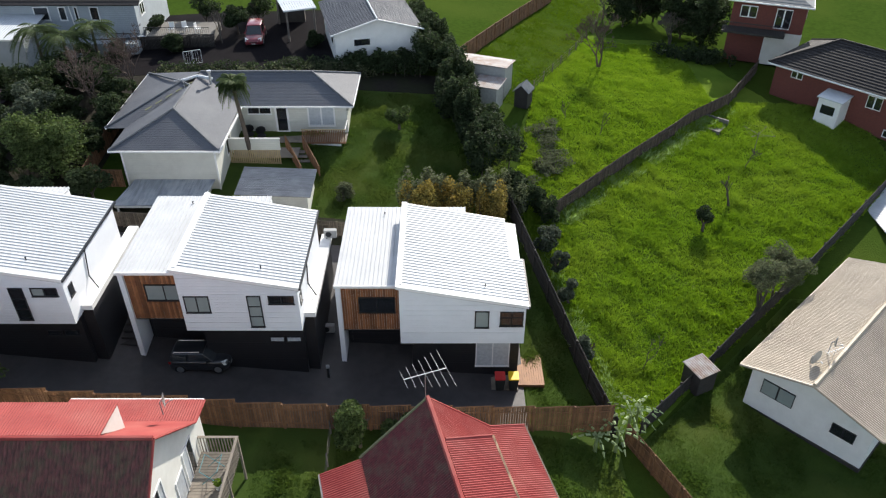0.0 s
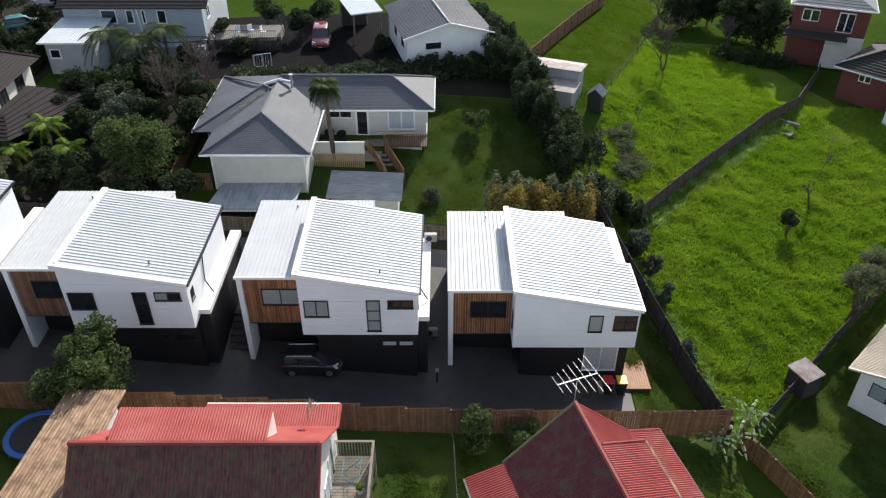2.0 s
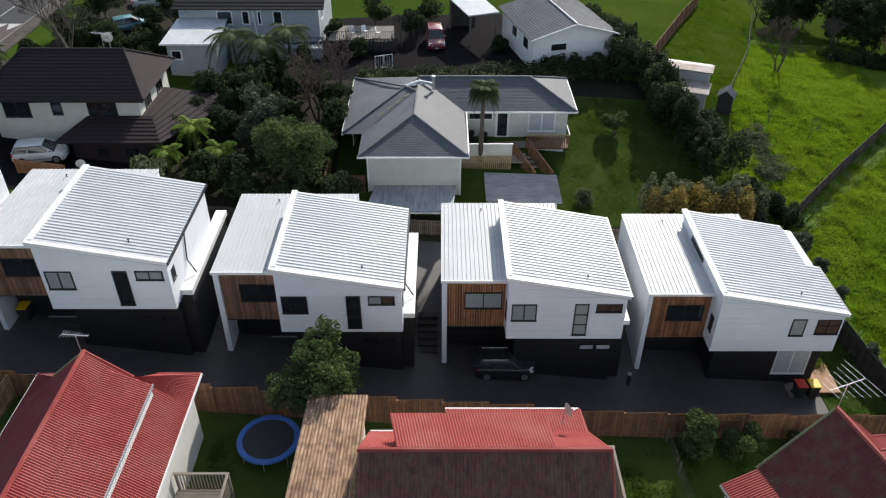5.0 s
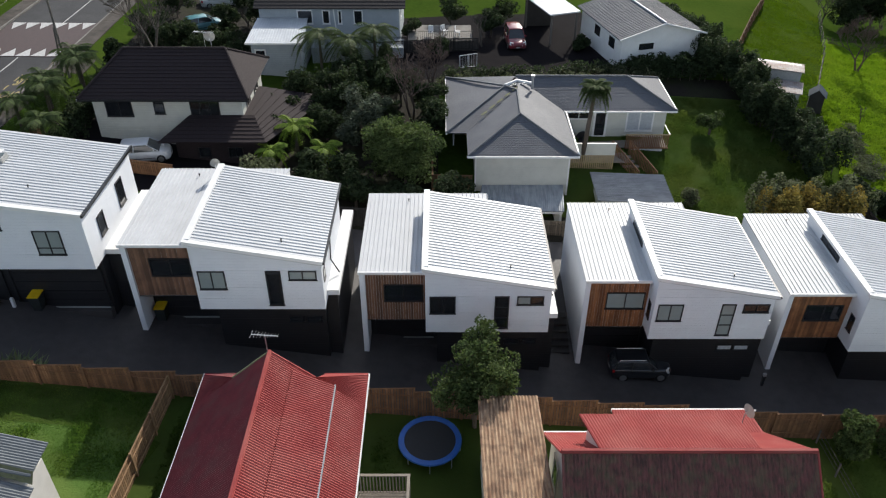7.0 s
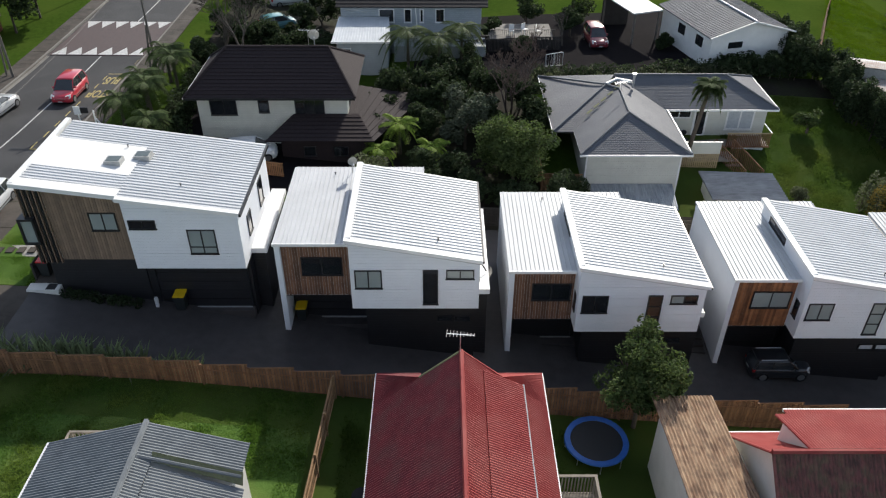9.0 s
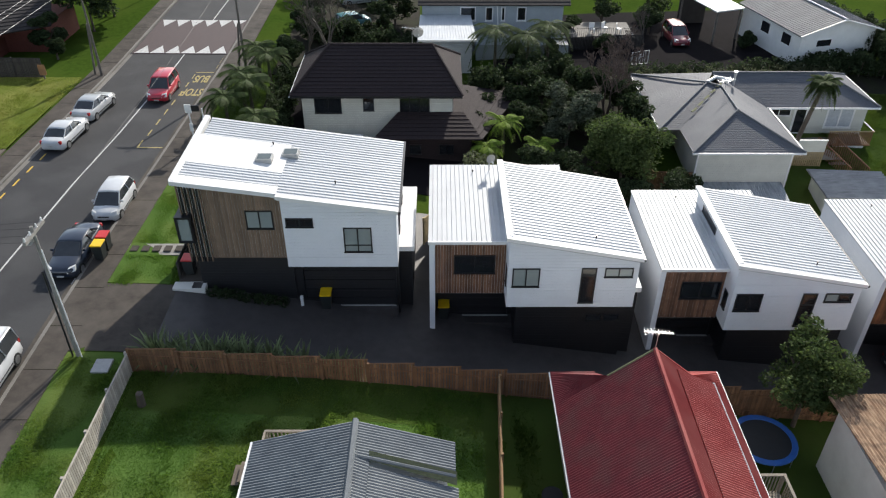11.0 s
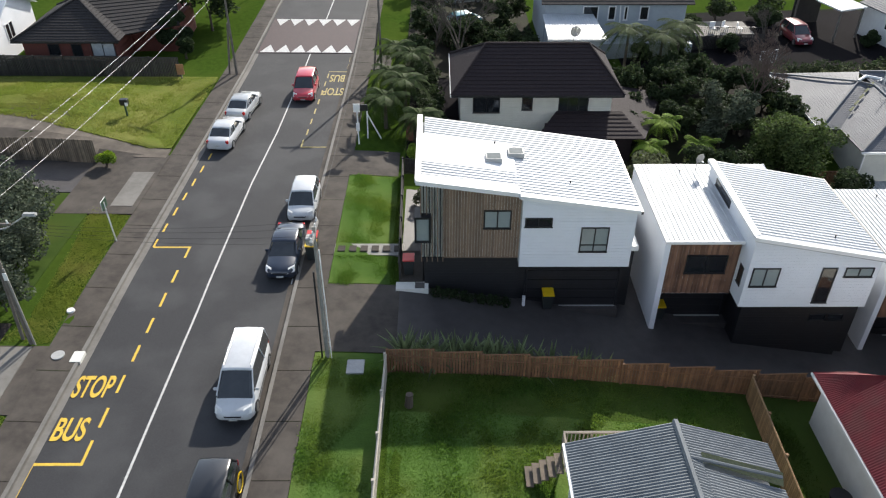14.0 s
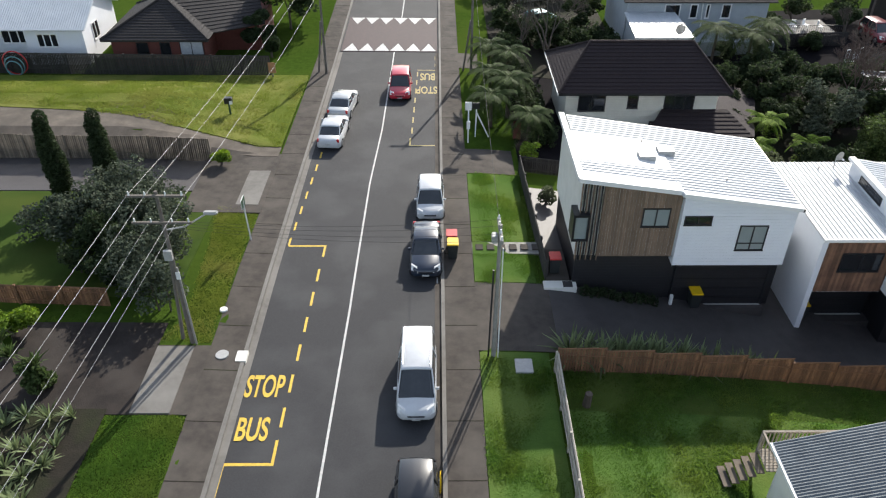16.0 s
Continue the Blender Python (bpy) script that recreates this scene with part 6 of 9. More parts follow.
painted_line("centre_line", [(-65.9, -20), (-65.56, 20), (-65.34, 31), (-65.26, 44), (-64.95, 52), (-64.8, 68.5)], 0.05, M["white_paint"], "solid white painted centre line")
painted_line("centre_line", [(-64.45, 78), (-63.5, 150)], 0.05, M["white_paint"], "solid white painted centre line")
wy = [(-69.58, -69.46, 19.5, 21.2), (-69.6, -67.5, 21.2, 21.34), (-67.62, -67.5, 21.34, 22.5)]
wy += [(-67.6 + 0.05 * i, -67.48 + 0.05 * i, 23.2 + 2.0 * i, 24.3 + 2.0 * i) for i in range(6)]
wy += [(-67.3, -67.18, 35.5, 36.5), (-69.3, -67.18, 36.5, 36.62), (-69.36, -69.25, 36.62, 37.4)]
wy += [(-69.3 + 0.07 * i, -69.19 + 0.07 * i, 38.2 + 1.85 * i, 39.1 + 1.85 * i) for i in range(6)]
decal("bus_bay_lines", wy, ZR, M["yellow_paint"], "yellow dashed bus bay outline", "road marking")
ey = [(-62.9, -60.8, 49.35, 49.47), (-62.9, -62.79, 49.47, 50.6), (-62.6, -60.9, 64.2, 64.32), (-61.1, -61.0, 64.9, 66.0), (-61.1, -61.0, 66.6, 67.6)]
ey += [(-62.8 + 0.03 * i, -62.7 + 0.03 * i, 51.4 + 1.9 * i, 52.4 + 1.9 * i) for i in range(7)]
decal("bus_bay_lines", ey, ZR, M["yellow_faded"], "faded yellow bus bay outline", "road marking")
decal("edge_dashes", [(-60.98, -60.92, 30 + 3 * i, 30.5 + 3 * i) for i in range(5)], ZR, M["white_paint"], "short faded white edge marks", "road marking")
hump = sheet("speed_table", ROAD_L + 0.15, ROAD_R - 0.15, 68.6, 77.9, -0.085, M["hump"])
tagged(hump, "reddish raised speed table across the street", "speed hump")
bm = bmesh.new()
for yb, s in ((68.7, 1), (77.8, -1)):
    for i in range(6):
        x0 = ROAD_L + 0.35 + 1.42 * i
        vs = [bm.verts.new((x, y, gz(x, y) - 0.079)) for x, y in ((x0, yb), (x0 + 1.35, yb), (x0 + 0.67, yb + s * 1.9))]
        bm.faces.new(vs if s > 0 else vs[::-1])
ret = bmesh.ops.extrude_face_region(bm, geom=bm.faces[:])
bmesh.ops.translate(bm, verts=[v for v in ret["geom"] if isinstance(v, bmesh.types.BMVert)], vec=(0, 0, 0.008))
tagged(part("hump_teeth", bm, M["white_paint"]), "white painted triangles on the speed table ramps", "road marking", kind="structure")


def road_text(word, x, y, size, stretch, rz, width):
    cu = bpy.data.curves.new("road_text", "FONT")
    cu.body, cu.align_x, cu.size, cu.extrude, cu.offset = word, "CENTER", size, 0.004, 0.02
    tmp = new("road_text", cu)
    bpy.context.view_layer.update()
    me = bpy.data.meshes.new_from_object(tmp.evaluated_get(bpy.context.evaluated_depsgraph_get()))
    bpy.data.objects.remove(tmp)
    xs = [v.co.x for v in me.vertices]
    k = width / (max(xs) - min(xs))
    me.transform(Matrix.Diagonal((k, stretch, 1, 1)))
    me.materials.clear()
    me.materials.append(M["yellow_faded"] if y > 50 else M["yellow_paint"])
    ob = new("road_lettering", me)
    me.transform(pose(x, y, 0, 0, 0, rz))
    for v in me.vertices:               # the paint follows the camber
        v.co.z += gz(v.co.x, v.co.y) + ZR + 0.012
    tagged(ob, "yellow painted word " + word + " on asphalt", "road marking", kind="structure")


road_text("STOP", -68.62, 24.95, 1.0, 1.85, 0, 1.7)
road_text("BUS", -68.7, 22.5, 1.0, 1.75, 0, 1.35)
road_text("STOP", -61.75, 60.4, 1.0, 2.1, 180, 1.7)
road_text("BUS", -61.7, 63.4, 1.0, 2.2, 180, 1.25)

for side, x0, x1 in (("west", ROAD_L - 1.74, ROAD_L - 0.19), ("east", ROAD_R + 0.19, ROAD_R + 1.74)):
    decal("footpath_joints", [(x0, x1, 2.0 + 3.05 * i, 2.045 + 3.05 * i) for i in range(28)], 0.03, M["soil"], "dark joints across the concrete footpath", "pavement")
for nm, x0, x1 in (("gutter_west", ROAD_L, ROAD_L + 0.32), ("gutter_east", ROAD_R - 0.32, ROAD_R)):
    tagged(strip(nm, x0, x1, -20, 68.4, -0.3, -0.118, M["concrete"] if nm == "gutter_west" else M["path"]), "dirty concrete gutter channel beside the kerb", "gutter", kind="structure")
# paving west of the street and beside the row
tagged(sheet("crossing_west", -76.2, ROAD_L - 1.7, 39.8, 47.6, 0.07, M["path"]), "worn concrete vehicle crossing", "driveway")
tagged(sheet("driveway_west", -112, -76.2, 42.4, 46.8, 0.07, M["drive"], right=lambda y: -76.2), "dark asphalt driveway", "driveway")
tagged(sheet("crossing_slab", -73.15, -71.8, 40.7, 45.1, 0.09, M["concrete"]), "pale concrete crossing slab with a manhole", "driveway")
tagged(sheet("driveway_south", -92, -74.0, 23.7, 29.6, 0.032, M["dirt_drive"], right=lambda y: -74.0), "dark wet asphalt driveway", "driveway")
tagged(sheet("crossing_south", -74.0, ROAD_L - 1.7, 23.7, 28.0, 0.035, M["path"]), "stained concrete vehicle crossing", "driveway")
tagged(sheet("crossing_slab_south", -74.0, -72.3, 23.75, 27.9, 0.06, M["concrete"]), "pale concrete slab strip", "driveway")
tagged(sheet("path_above_wall", -112, -71.7, 47.2, 56.0, 0.08, M["old_concrete"]), "cracked concrete path above the retaining wall", "path")
tagged(sheet("crossing_east", ROAD_R + 1.7, -55.8, 45.0, 48.6, 0.035, M["path"]), "concrete vehicle crossing", "driveway")
tagged(sheet("crossing_north_east", ROAD_R + 1.7, -57.3, 64.5, 68, 0.035, M["path"]), "concrete vehicle crossing", "driveway")
tagged(sheet("yard_back", -36, -7, 65.2, 82, 0.05, M["shaded_asphalt"]), "asphalt yard with shade put into its colour", "driveway")
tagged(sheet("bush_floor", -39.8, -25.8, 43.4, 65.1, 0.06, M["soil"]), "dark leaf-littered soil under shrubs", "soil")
tagged(sheet("shaded_lawn", -17, 4.0, 44.9, 62.2, 0.03, M["lawn_darkened"]), "lawn behind the grey house, darkened for hedge shade", "lawn")
tagged(sheet("back_lawn", -55.3, -39.4, 8, 26.2, 0.03, M["back_lawn"]), "green lawn with moss inside the fences", "lawn")
tagged(sheet("west_lawn", -110, -71.7, 48.6, 62.2, 0.13, M["dry_lawn"], left=lambda y: np.interp(y, (48.6, 50.2, 51.3, 52.6, 53.6), (-73.2, -80.2, -84.6, -91.4, -110))), "mown pale green lawn beside the street", "lawn")
tagged(sheet("side_lawn", 4.9, 9.2, 28.6, 46.5, 0.03, M["lawn_darkened"], right=lambda y: np.interp(y, (28.6, 30.4, 36.7, 42.1, 47.6), (9.5, 9.1, 7.6, 6.2, 4.95))), "narrow dark lawn beside the end townhouse", "lawn")
tagged(sheet("cottage_lawns", -39.4, 9.4, 4, 26.2, 0.03, M["lawn_darkened"]), "darkened lawns behind the cottages", "lawn")
bv, bf = [], []                        # lawn margin right up to the fence
for i in range(66):
    x = -55.3 + i
    for k in range(4):
        y = fence_y(x) - 0.02 - 0.8 * k
        bv.append((x, y, gz(x, y) + 0.035))
for i in range(65):
    for k in range(3):
        bf.append((4 * i + k, 4 * i + k + 1, 4 * i + k + 5, 4 * i + k + 4))
tagged(raw("lawn_margin", bv, [f[::-1] for f in bf], M["lawn_darkened"], smooth=True), "darkened lawn margin under the driveway fence", "lawn", kind="structure")
for nm, y0, y1 in (("verge_east", 6, 27.6), ("verge_east", 32.95, 44.9)):
    tagged(sheet(nm, ROAD_R + 1.78, -55.75, y0, y1, 0.035, M["back_lawn"]), "mown green grass verge", "verge")
tagged(sheet("front_lawn_west", -104, -74.2, 31.6, 42.3, 0.06, M["lawn_darkened"]), "green front lawn behind shrubs", "lawn")
# the shade on this corner is in the lawn colour
tagged(sheet("corner_lawn", 11.5, 40, 10, 41, 0.03, M["lawn_darkened"], left=lambda y: np.interp(y, (10, 19, 24.3, 28.6, 41), (16, 14.8, 12.5, 11.3, 24.0))), "lawn beside the cream-roofed house, shade put into its colour", "lawn")
tagged(sheet("side_yard", -55.4, -36.5, 45.8, 64, 0.05, M["shaded_asphalt"]), "paved yard with shade put into its colour", "driveway")
tagged(sheet("north_beds", -56, -43.5, 64.1, 90, 0.05, M["soil"]), "dark planted garden beds", "soil")
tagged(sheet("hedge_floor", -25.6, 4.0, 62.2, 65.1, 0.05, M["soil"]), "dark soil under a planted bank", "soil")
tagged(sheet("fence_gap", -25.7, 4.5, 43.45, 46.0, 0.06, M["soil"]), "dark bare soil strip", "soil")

pth = thing("stepping_path", "pale concrete path inset with dark square pavers", "path", kind="structure")
part("slab", boxes((-59.0, -55.1, 35.6, 36.7, -0.2, gz(-57, 36) + 0.05)), M["pole_grey"], pth)
for i in range(6):
    part("paver", boxes((-58.8 + 0.63 * i, -58.4 + 0.63 * i, 35.9, 36.4, 0, gz(-57, 36) + 0.065)), M["path"], pth)
pad = thing("meter_box_pad", "square pale cover set in the grass verge", "cover", kind="structure")
part("cover", boxes((-57.4, -56.6, 26.2, 27.1, -0.1, 0.075), bevel=0.02), M["dish"], pad)
for x, y, s in ((-72.45, 44.0, 0.35), (-70.9, 27.4, 0.3)):
    mh = thing("manhole_cover", "round iron manhole cover in concrete", "manhole", (x, y, gz(x, y)))
    part("lid", tube(bmesh.new(), (0, 0, 0), (0, 0, 0.075), s, sides=20), M["dish"], mh)
drain = thing("drain_grate", "pale concrete stormwater sump lid at the kerb", "drain", kind="structure")
part("lid", boxes((-70.25, -69.75, 27.0, 27.7, -0.2, 0.06)), M["render_white"], drain)
vg = thing("driveway_grate", "white slab with dark drain grate at the drive", "drain", kind="structure")
part("slab", boxes((-55.4, -53.7, 32.4, 33.0, -0.8, 0.03)), M["render_white"], vg)
part("grate", boxes((-54.4, -53.9, 32.45, 32.95, 0, 0.045)), M["black_metal"], vg)


# ---------------------------------------------------------------- fences
def fence(name, label, pts, height, mt, step=2.4, posts=None, rail=True, stepped=True, gap=0.012, pale=0.13, base=None, side=1):
    """Paling fence along a line: each bay's palings are one part, with posts and rails."""
    fz = base or gz
    f = thing(name, label, "fence", kind="structure")
    for (ax, ay), (bx, by) in zip(pts, pts[1:]):
        L = math.hypot(bx - ax, by - ay)
        n = max(1, int(round(L / step)))
        ux, uy = (bx - ax) / L, (by - ay) / L
        for i in range(n):
            s0, s1 = L * i / n, L * (i + 1) / n
            p0, p1 = (ax + ux * s0, ay + uy * s0), (ax + ux * s1, ay + uy * s1)
            z0, z1 = fz(*p0), fz(*p1)
            top0, top1 = z0 + height, z1 + height
            if stepped:
                top0 = top1 = (z0 + z1) / 2 + height
            bm = bmesh.new()
            m = max(1, int((s1 - s0) / pale))
            for k in range(m):
                u, w = k / m, (k + 1) / m - gap
                jit = random.uniform(-0.02, 0.02)
                a0 = Vector((p0[0] + (p1[0] - p0[0]) * u, p0[1] + (p1[1] - p0[1]) * u, 0))
                a1 = Vector((p0[0] + (p1[0] - p0[0]) * w, p0[1] + (p1[1] - p0[1]) * w, 0))
                nv = Vector((-uy, ux, 0)) * 0.02
                zb0, zt = z0 + (z1 - z0) * u - 0.15, top0 + (top1 - top0) * u + jit
                v = [bm.verts.new(p) for p in (a0 - nv + Vector((0, 0, zb0)), a1 - nv + Vector((0, 0, zb0)), a1 + nv + Vector((0, 0, zb0)), a0 + nv + Vector((0, 0, zb0)), a0 - nv + Vector((0, 0, zt)), a1 - nv + Vector((0, 0, zt)), a1 + nv + Vector((0, 0, zt)), a0 + nv + Vector((0, 0, zt)))]
                for q in ((4, 5, 6, 7), (0, 1, 5, 4), (1, 2, 6, 5), (2, 3, 7, 6), (3, 0, 4, 7)):
                    bm.faces.new([v[t] for t in q])
            tagged(part("palings", bm, mt, f), kind="stuff")
            nv = Vector((-uy, ux, 0)) * 0.055 * side
            if rail:
                for hh in (0.25, 0.8):
                    rb = tube(bmesh.new(), Vector((*p0, z0 + (height * hh))) - nv, Vector((*p1, (top1 - height if stepped else z1) + height * hh if not stepped else z1 + height * hh)) - nv, 0.035, sides=4)
                    part("rail", rb, mt, f)
                cap = tube(bmesh.new(), Vector((*p0, top0 + 0.01)), Vector((*p1, top1 + 0.01)), 0.04, sides=4)
                part("cap", cap, mt, f)
            part("post", boxes((p0[0] - 0.055 - nv.x, p0[0] + 0.055 - nv.x, p0[1] - 0.055 - nv.y, p0[1] + 0.055 - nv.y, z0 - 0.4, top0 + 0.1)), mt, f)
    return f


fence("drive_fence", "stepped brown timber paling fence along the driveway", [(-55.5, 26.5), (-38.2, 26.7), (-20, 27.2), (-6, 27.5), (9.2, 28.3)], 1.85, M["fence_brown"], step=2.17, side=1, base=lambda x, y: float(np.interp(x, FENCE_X, FENCE_Z)) - 1.8)
fence("lawn_fence", "weathered pale timber fence beside the verge", [(-55.55, 26.4), (-55.75, 8)], 1.15, M["fence_white"], stepped=False, side=1)
fence("cross_fence", "sunlit timber paling fence between lawns", [(-38.6, 26.5), (-39.5, 8)], 1.4, M["fence_tan"], stepped=False, side=-1)
fence("end_fence", "dark stained timber boundary fence", [(4.9, 47.6), (6.3, 42.1), (7.7, 36.7), (9.2, 30.4), (9.6, 28.6)], 1.7, M["fence_dark"], stepped=False)
fence("field_fence", "old brown timber fence through the pasture", [(7.4, 46.8), (14.4, 54.2), (21.9, 61.8), (26.3, 65.2), (32.0, 74.0)], 1.35, M["fence_old"], stepped=False)
fence("east_fence", "dark weathered timber fence along the pasture", [(38, 55.5), (24.3, 41.8), (18.7, 36.6), (11.0, 28.9)], 1.3, M["fence_dark"], stepped=False)
fence("corner_fence", "sunlit brown timber fence below banana plants", [(10.2, 28.4), (12.2, 24.3), (14.5, 19)], 1.5, M["fence_brown"], stepped=False)
fence("garden_fence", "brown timber fence beside a far lawn", [(1.2, 67.9), (8.3, 82.8), (13, 92)], 1.6, M["fence_brown"], stepped=False)
fence("west_fence", "dark timber fence behind the lawn", [(-104, 63.2), (-74.8, 62.3)], 1.75, M["fence_dark"], stepped=False)
fence("yard_fence", "low black timber fence round the front yard", [(-55.25, 33.3), (-55.35, 38), (-55.5, 45.6), (-52.8, 45.6)], 1.15, M["fence_dark"], stepped=False)
fence("side_fence", "new golden timber fence between townhouses", [(-42.4, 39.9), (-41.2, 41.6), (-41.2, 43.8)], 1.9, M["fence_light"], stepped=False)
fence("gate_fence", "new golden timber fence beside a parked car", [(-48.0, 48.0), (-44.6, 48.0)], 1.1, M["deck"], stepped=False)
fence("rear_fence", "dark timber fence behind the townhouses", [(-40.9, 43.6), (-24.5, 43.9)], 1.5, M["fence_dark"], stepped=False)
fence("rear_fence", "dark timber fence behind the townhouses", [(-24.5, 43.9), (4.8, 44.6)], 1.2, M["fence_grey"], stepped=False)
fence("bank_fence", "dark timber fence along a far yard", [(-36.2, 71.8), (-22, 71.6)], 1.3, M["fence_dark"], stepped=False)
fence("deck_fence", "brown timber fence beside the grey house", [(-26.2, 56.0), (-26.2, 48.3), (-23.3, 48.4)], 1.4, M["fence_brown"], stepped=False)
rw = fence("retaining_wall", "leaning grey timber retaining wall above the driveway", [(-112, 47.6), (-88.3, 46.9), (-80.0, 46.8), (-75.9, 46.4)], 1.75, M["fence_grey"], stepped=False, rail=False)
fence("retaining_wall", "dark brown timber wall beside a driveway", [(-84, 31.2), (-77.2, 30.9)], 1.1, M["fence_brown"], stepped=False)


def wire_fence(label, pts, h, gap):
    f = thing("wire_fence", label, "fence", kind="structure")
    last = None
    for (ax, ay), (bx, by) in zip(pts, pts[1:]):
        L = math.hypot(bx - ax, by - ay)
        n = int(L / gap)
        for i in range(n + 1):
            x, y = ax + (bx - ax) * i / n, ay + (by - ay) * i / n
            z = gz(x, y)
            part("post", tube(bmesh.new(), (x, y, z - 0.3), (x + random.uniform(-0.1, 0.1), y, z + h), 0.05, sides=5), M["pole_wood"], f)
            if last:
                bm = bmesh.new()
                for k in (0.35, 0.65, 0.95):
                    tube(bm, (last[0], last[1], last[2] + h * k), (x, y, z + h * k), 0.012, sides=3)
                part("wires", bm, M["pole_wood"], f)
            last = (x, y, z)


wire_fence("old post and wire fence across the grass", [(8.2, 64.6), (13.7, 76), (19, 90)], 1.0, 2.2)
wire_fence("thin wire fence between back lawns", [(-5.9, 27.2), (-5.2, 10)], 1.0, 2.0)


# ---------------------------------------------------------------- plants
rng = np.random.default_rng(7)


def lumpy(blobs):
    """Break each large clump into a core and smaller sprays standing out of it."""
    out = []
    for x, y, z, rx, ry, rz in blobs:
        if rx < 0.75:
            out.append((x, y, z, rx, ry, rz))
            continue
        out.append((x, y, z, rx * 0.72, ry * 0.72, rz * 0.72))
        k = int(7 + 6 * min(rx, 2))
        for i in range(k):
            d = rng.normal(size=3)
            d /= np.linalg.norm(d)
            d[2] = d[2] if d[2] > -0.5 else -d[2]
            q = rng.uniform(0.62, 1.02)
            s = rng.uniform(0.2, 0.42)
            out.append((x + d[0] * rx * q, y + d[1] * ry * q, z + d[2] * rz * q, rx * s, ry * s, rz * s * rng.uniform(0.8, 1.5)))
    return out


def leaf_mesh(name, blobs, n, size, mt, parent=None, flat=0.0, label=""):
    """Many small leaves in clumps; blobs = (x, y, z, rx, ry, rz)."""
    blobs, n, size = lumpy(blobs), int(n * 1.7), size * 0.8
    vol = np.array([b[3] * b[4] * b[5] for b in blobs]) ** 0.67
    counts = np.maximum(8, (n * vol / vol.sum()).astype(int))
    P = []
    for b, c in zip(blobs, counts):
        d = rng.normal(size=(c, 3))
        d /= np.linalg.norm(d, axis=1)[:, None]
        r = rng.uniform(0.55, 1.05, size=(c, 1)) ** 0.6
        P.append(np.array(b[:3]) + d * r * np.array(b[3:6]))
    P = np.concatenate(P)
    m = len(P)
    u = rng.normal(size=(m, 3))
    u[:, 2] *= 0.5
    u /= np.linalg.norm(u, axis=1)[:, None]
    w = rng.normal(size=(m, 3))
    w -= (w * u).sum(1)[:, None] * u
    w /= np.linalg.norm(w, axis=1)[:, None]
    s = size * rng.uniform(0.6, 1.4, size=(m, 1))
    V = np.stack([P - u * s, P + w * s * 0.55, P + u * s, P - w * s * 0.55], 1).reshape(-1, 3)
    me = bpy.data.meshes.new(name)
    me.vertices.add(4 * m)
    me.vertices.foreach_set("co", V.astype(np.float32).ravel())
    me.loops.add(4 * m)
    me.loops.foreach_set("vertex_index", np.arange(4 * m, dtype=np.int32))
    me.polygons.add(m)
    me.polygons.foreach_set("loop_start", np.arange(0, 4 * m, 4, dtype=np.int32))
    me.update(calc_edges=True)
    me.materials.append(mt)
    ob = new(name, me)
    if parent:
        ob.parent = parent
    return tagged(ob, label, kind="stuff")


def limb(bm, p, d, length, r, depth, tips, bend=0.5, split=2):
    d = d.normalized()
    q = p + d * length
    tube(bm, p, q, r, r * 0.62, sides=5 if depth > 1 else 4, cap=False)
    if depth == 0:
        tips.append(q)
        return
    for i in range(split + (1 if random.random() < 0.4 else 0)):
        nd = d + Vector((random.uniform(-1, 1), random.uniform(-1, 1), random.uniform(-0.25, 0.75))) * bend
        limb(bm, q, nd, length * random.uniform(0.6, 0.85), max(r * 0.6, 0.016), depth - 1, tips, bend, split)


def tree(label, x, y, h, crown, mt="leaf", n=2500, size=0.16, name="tree", clumps=9, low=0.35, trunk_r=0.13, squash=0.8):
    z = gz(x, y)
    t = thing(name, label, "tree" if name == "tree" else "shrub")
    bm = tube(bmesh.new(), (x, y, z - 0.2), (x, y, z + h * low), trunk_r, trunk_r * 0.75, sides=7)
    tips = []
    for i in range(3):
        a = random.uniform(0, 6.28)
        limb(bm, Vector((x, y, z + h * low * 0.95)), Vector((math.cos(a) * 0.6, math.sin(a) * 0.6, 1)), h * 0.22, trunk_r * 0.6, 2, tips)
    part("trunk", bm, M["bark"], t)
    blobs = []
    zc = z + h * low + (h * (1 - low)) / 2
    for i in range(clumps):
        a, rr = random.uniform(0, 6.28), crown * 0.62 * math.sqrt(random.random())
        r = crown * random.uniform(0.3, 0.5)
        zz = zc + random.uniform(-0.5, 0.55) * (h * (1 - low)) * (1 - rr / crown * 0.6)
        blobs.append((x + math.cos(a) * rr, y + math.sin(a) * rr, zz, r, r, r * squash))
    leaf_mesh("crown", blobs, n, size, M[mt], t)
    return t


def bare_tree(label, x, y, h, r=0.1, depth=5, mt="twig", bend=0.55, leaves=None):
    z = gz(x, y)
    t = thing("tree", label, "tree")
    bm = bmesh.new()
    tips = []
    for i in range(2 if h > 3 else 1):
        limb(bm, Vector((x, y, z - 0.2)), Vector((random.uniform(-0.3, 0.3), random.uniform(-0.3, 0.3), 1)), h * 0.33, r, depth, tips, bend)
    part("branch_work", bm, M[mt], t)
    if leaves:
        leaf_mesh("leaves", [(p.x, p.y, p.z, 0.38, 0.38, 0.3) for p in tips[::2]], leaves, 0.07, M["leaf_olive"], t)
    return t


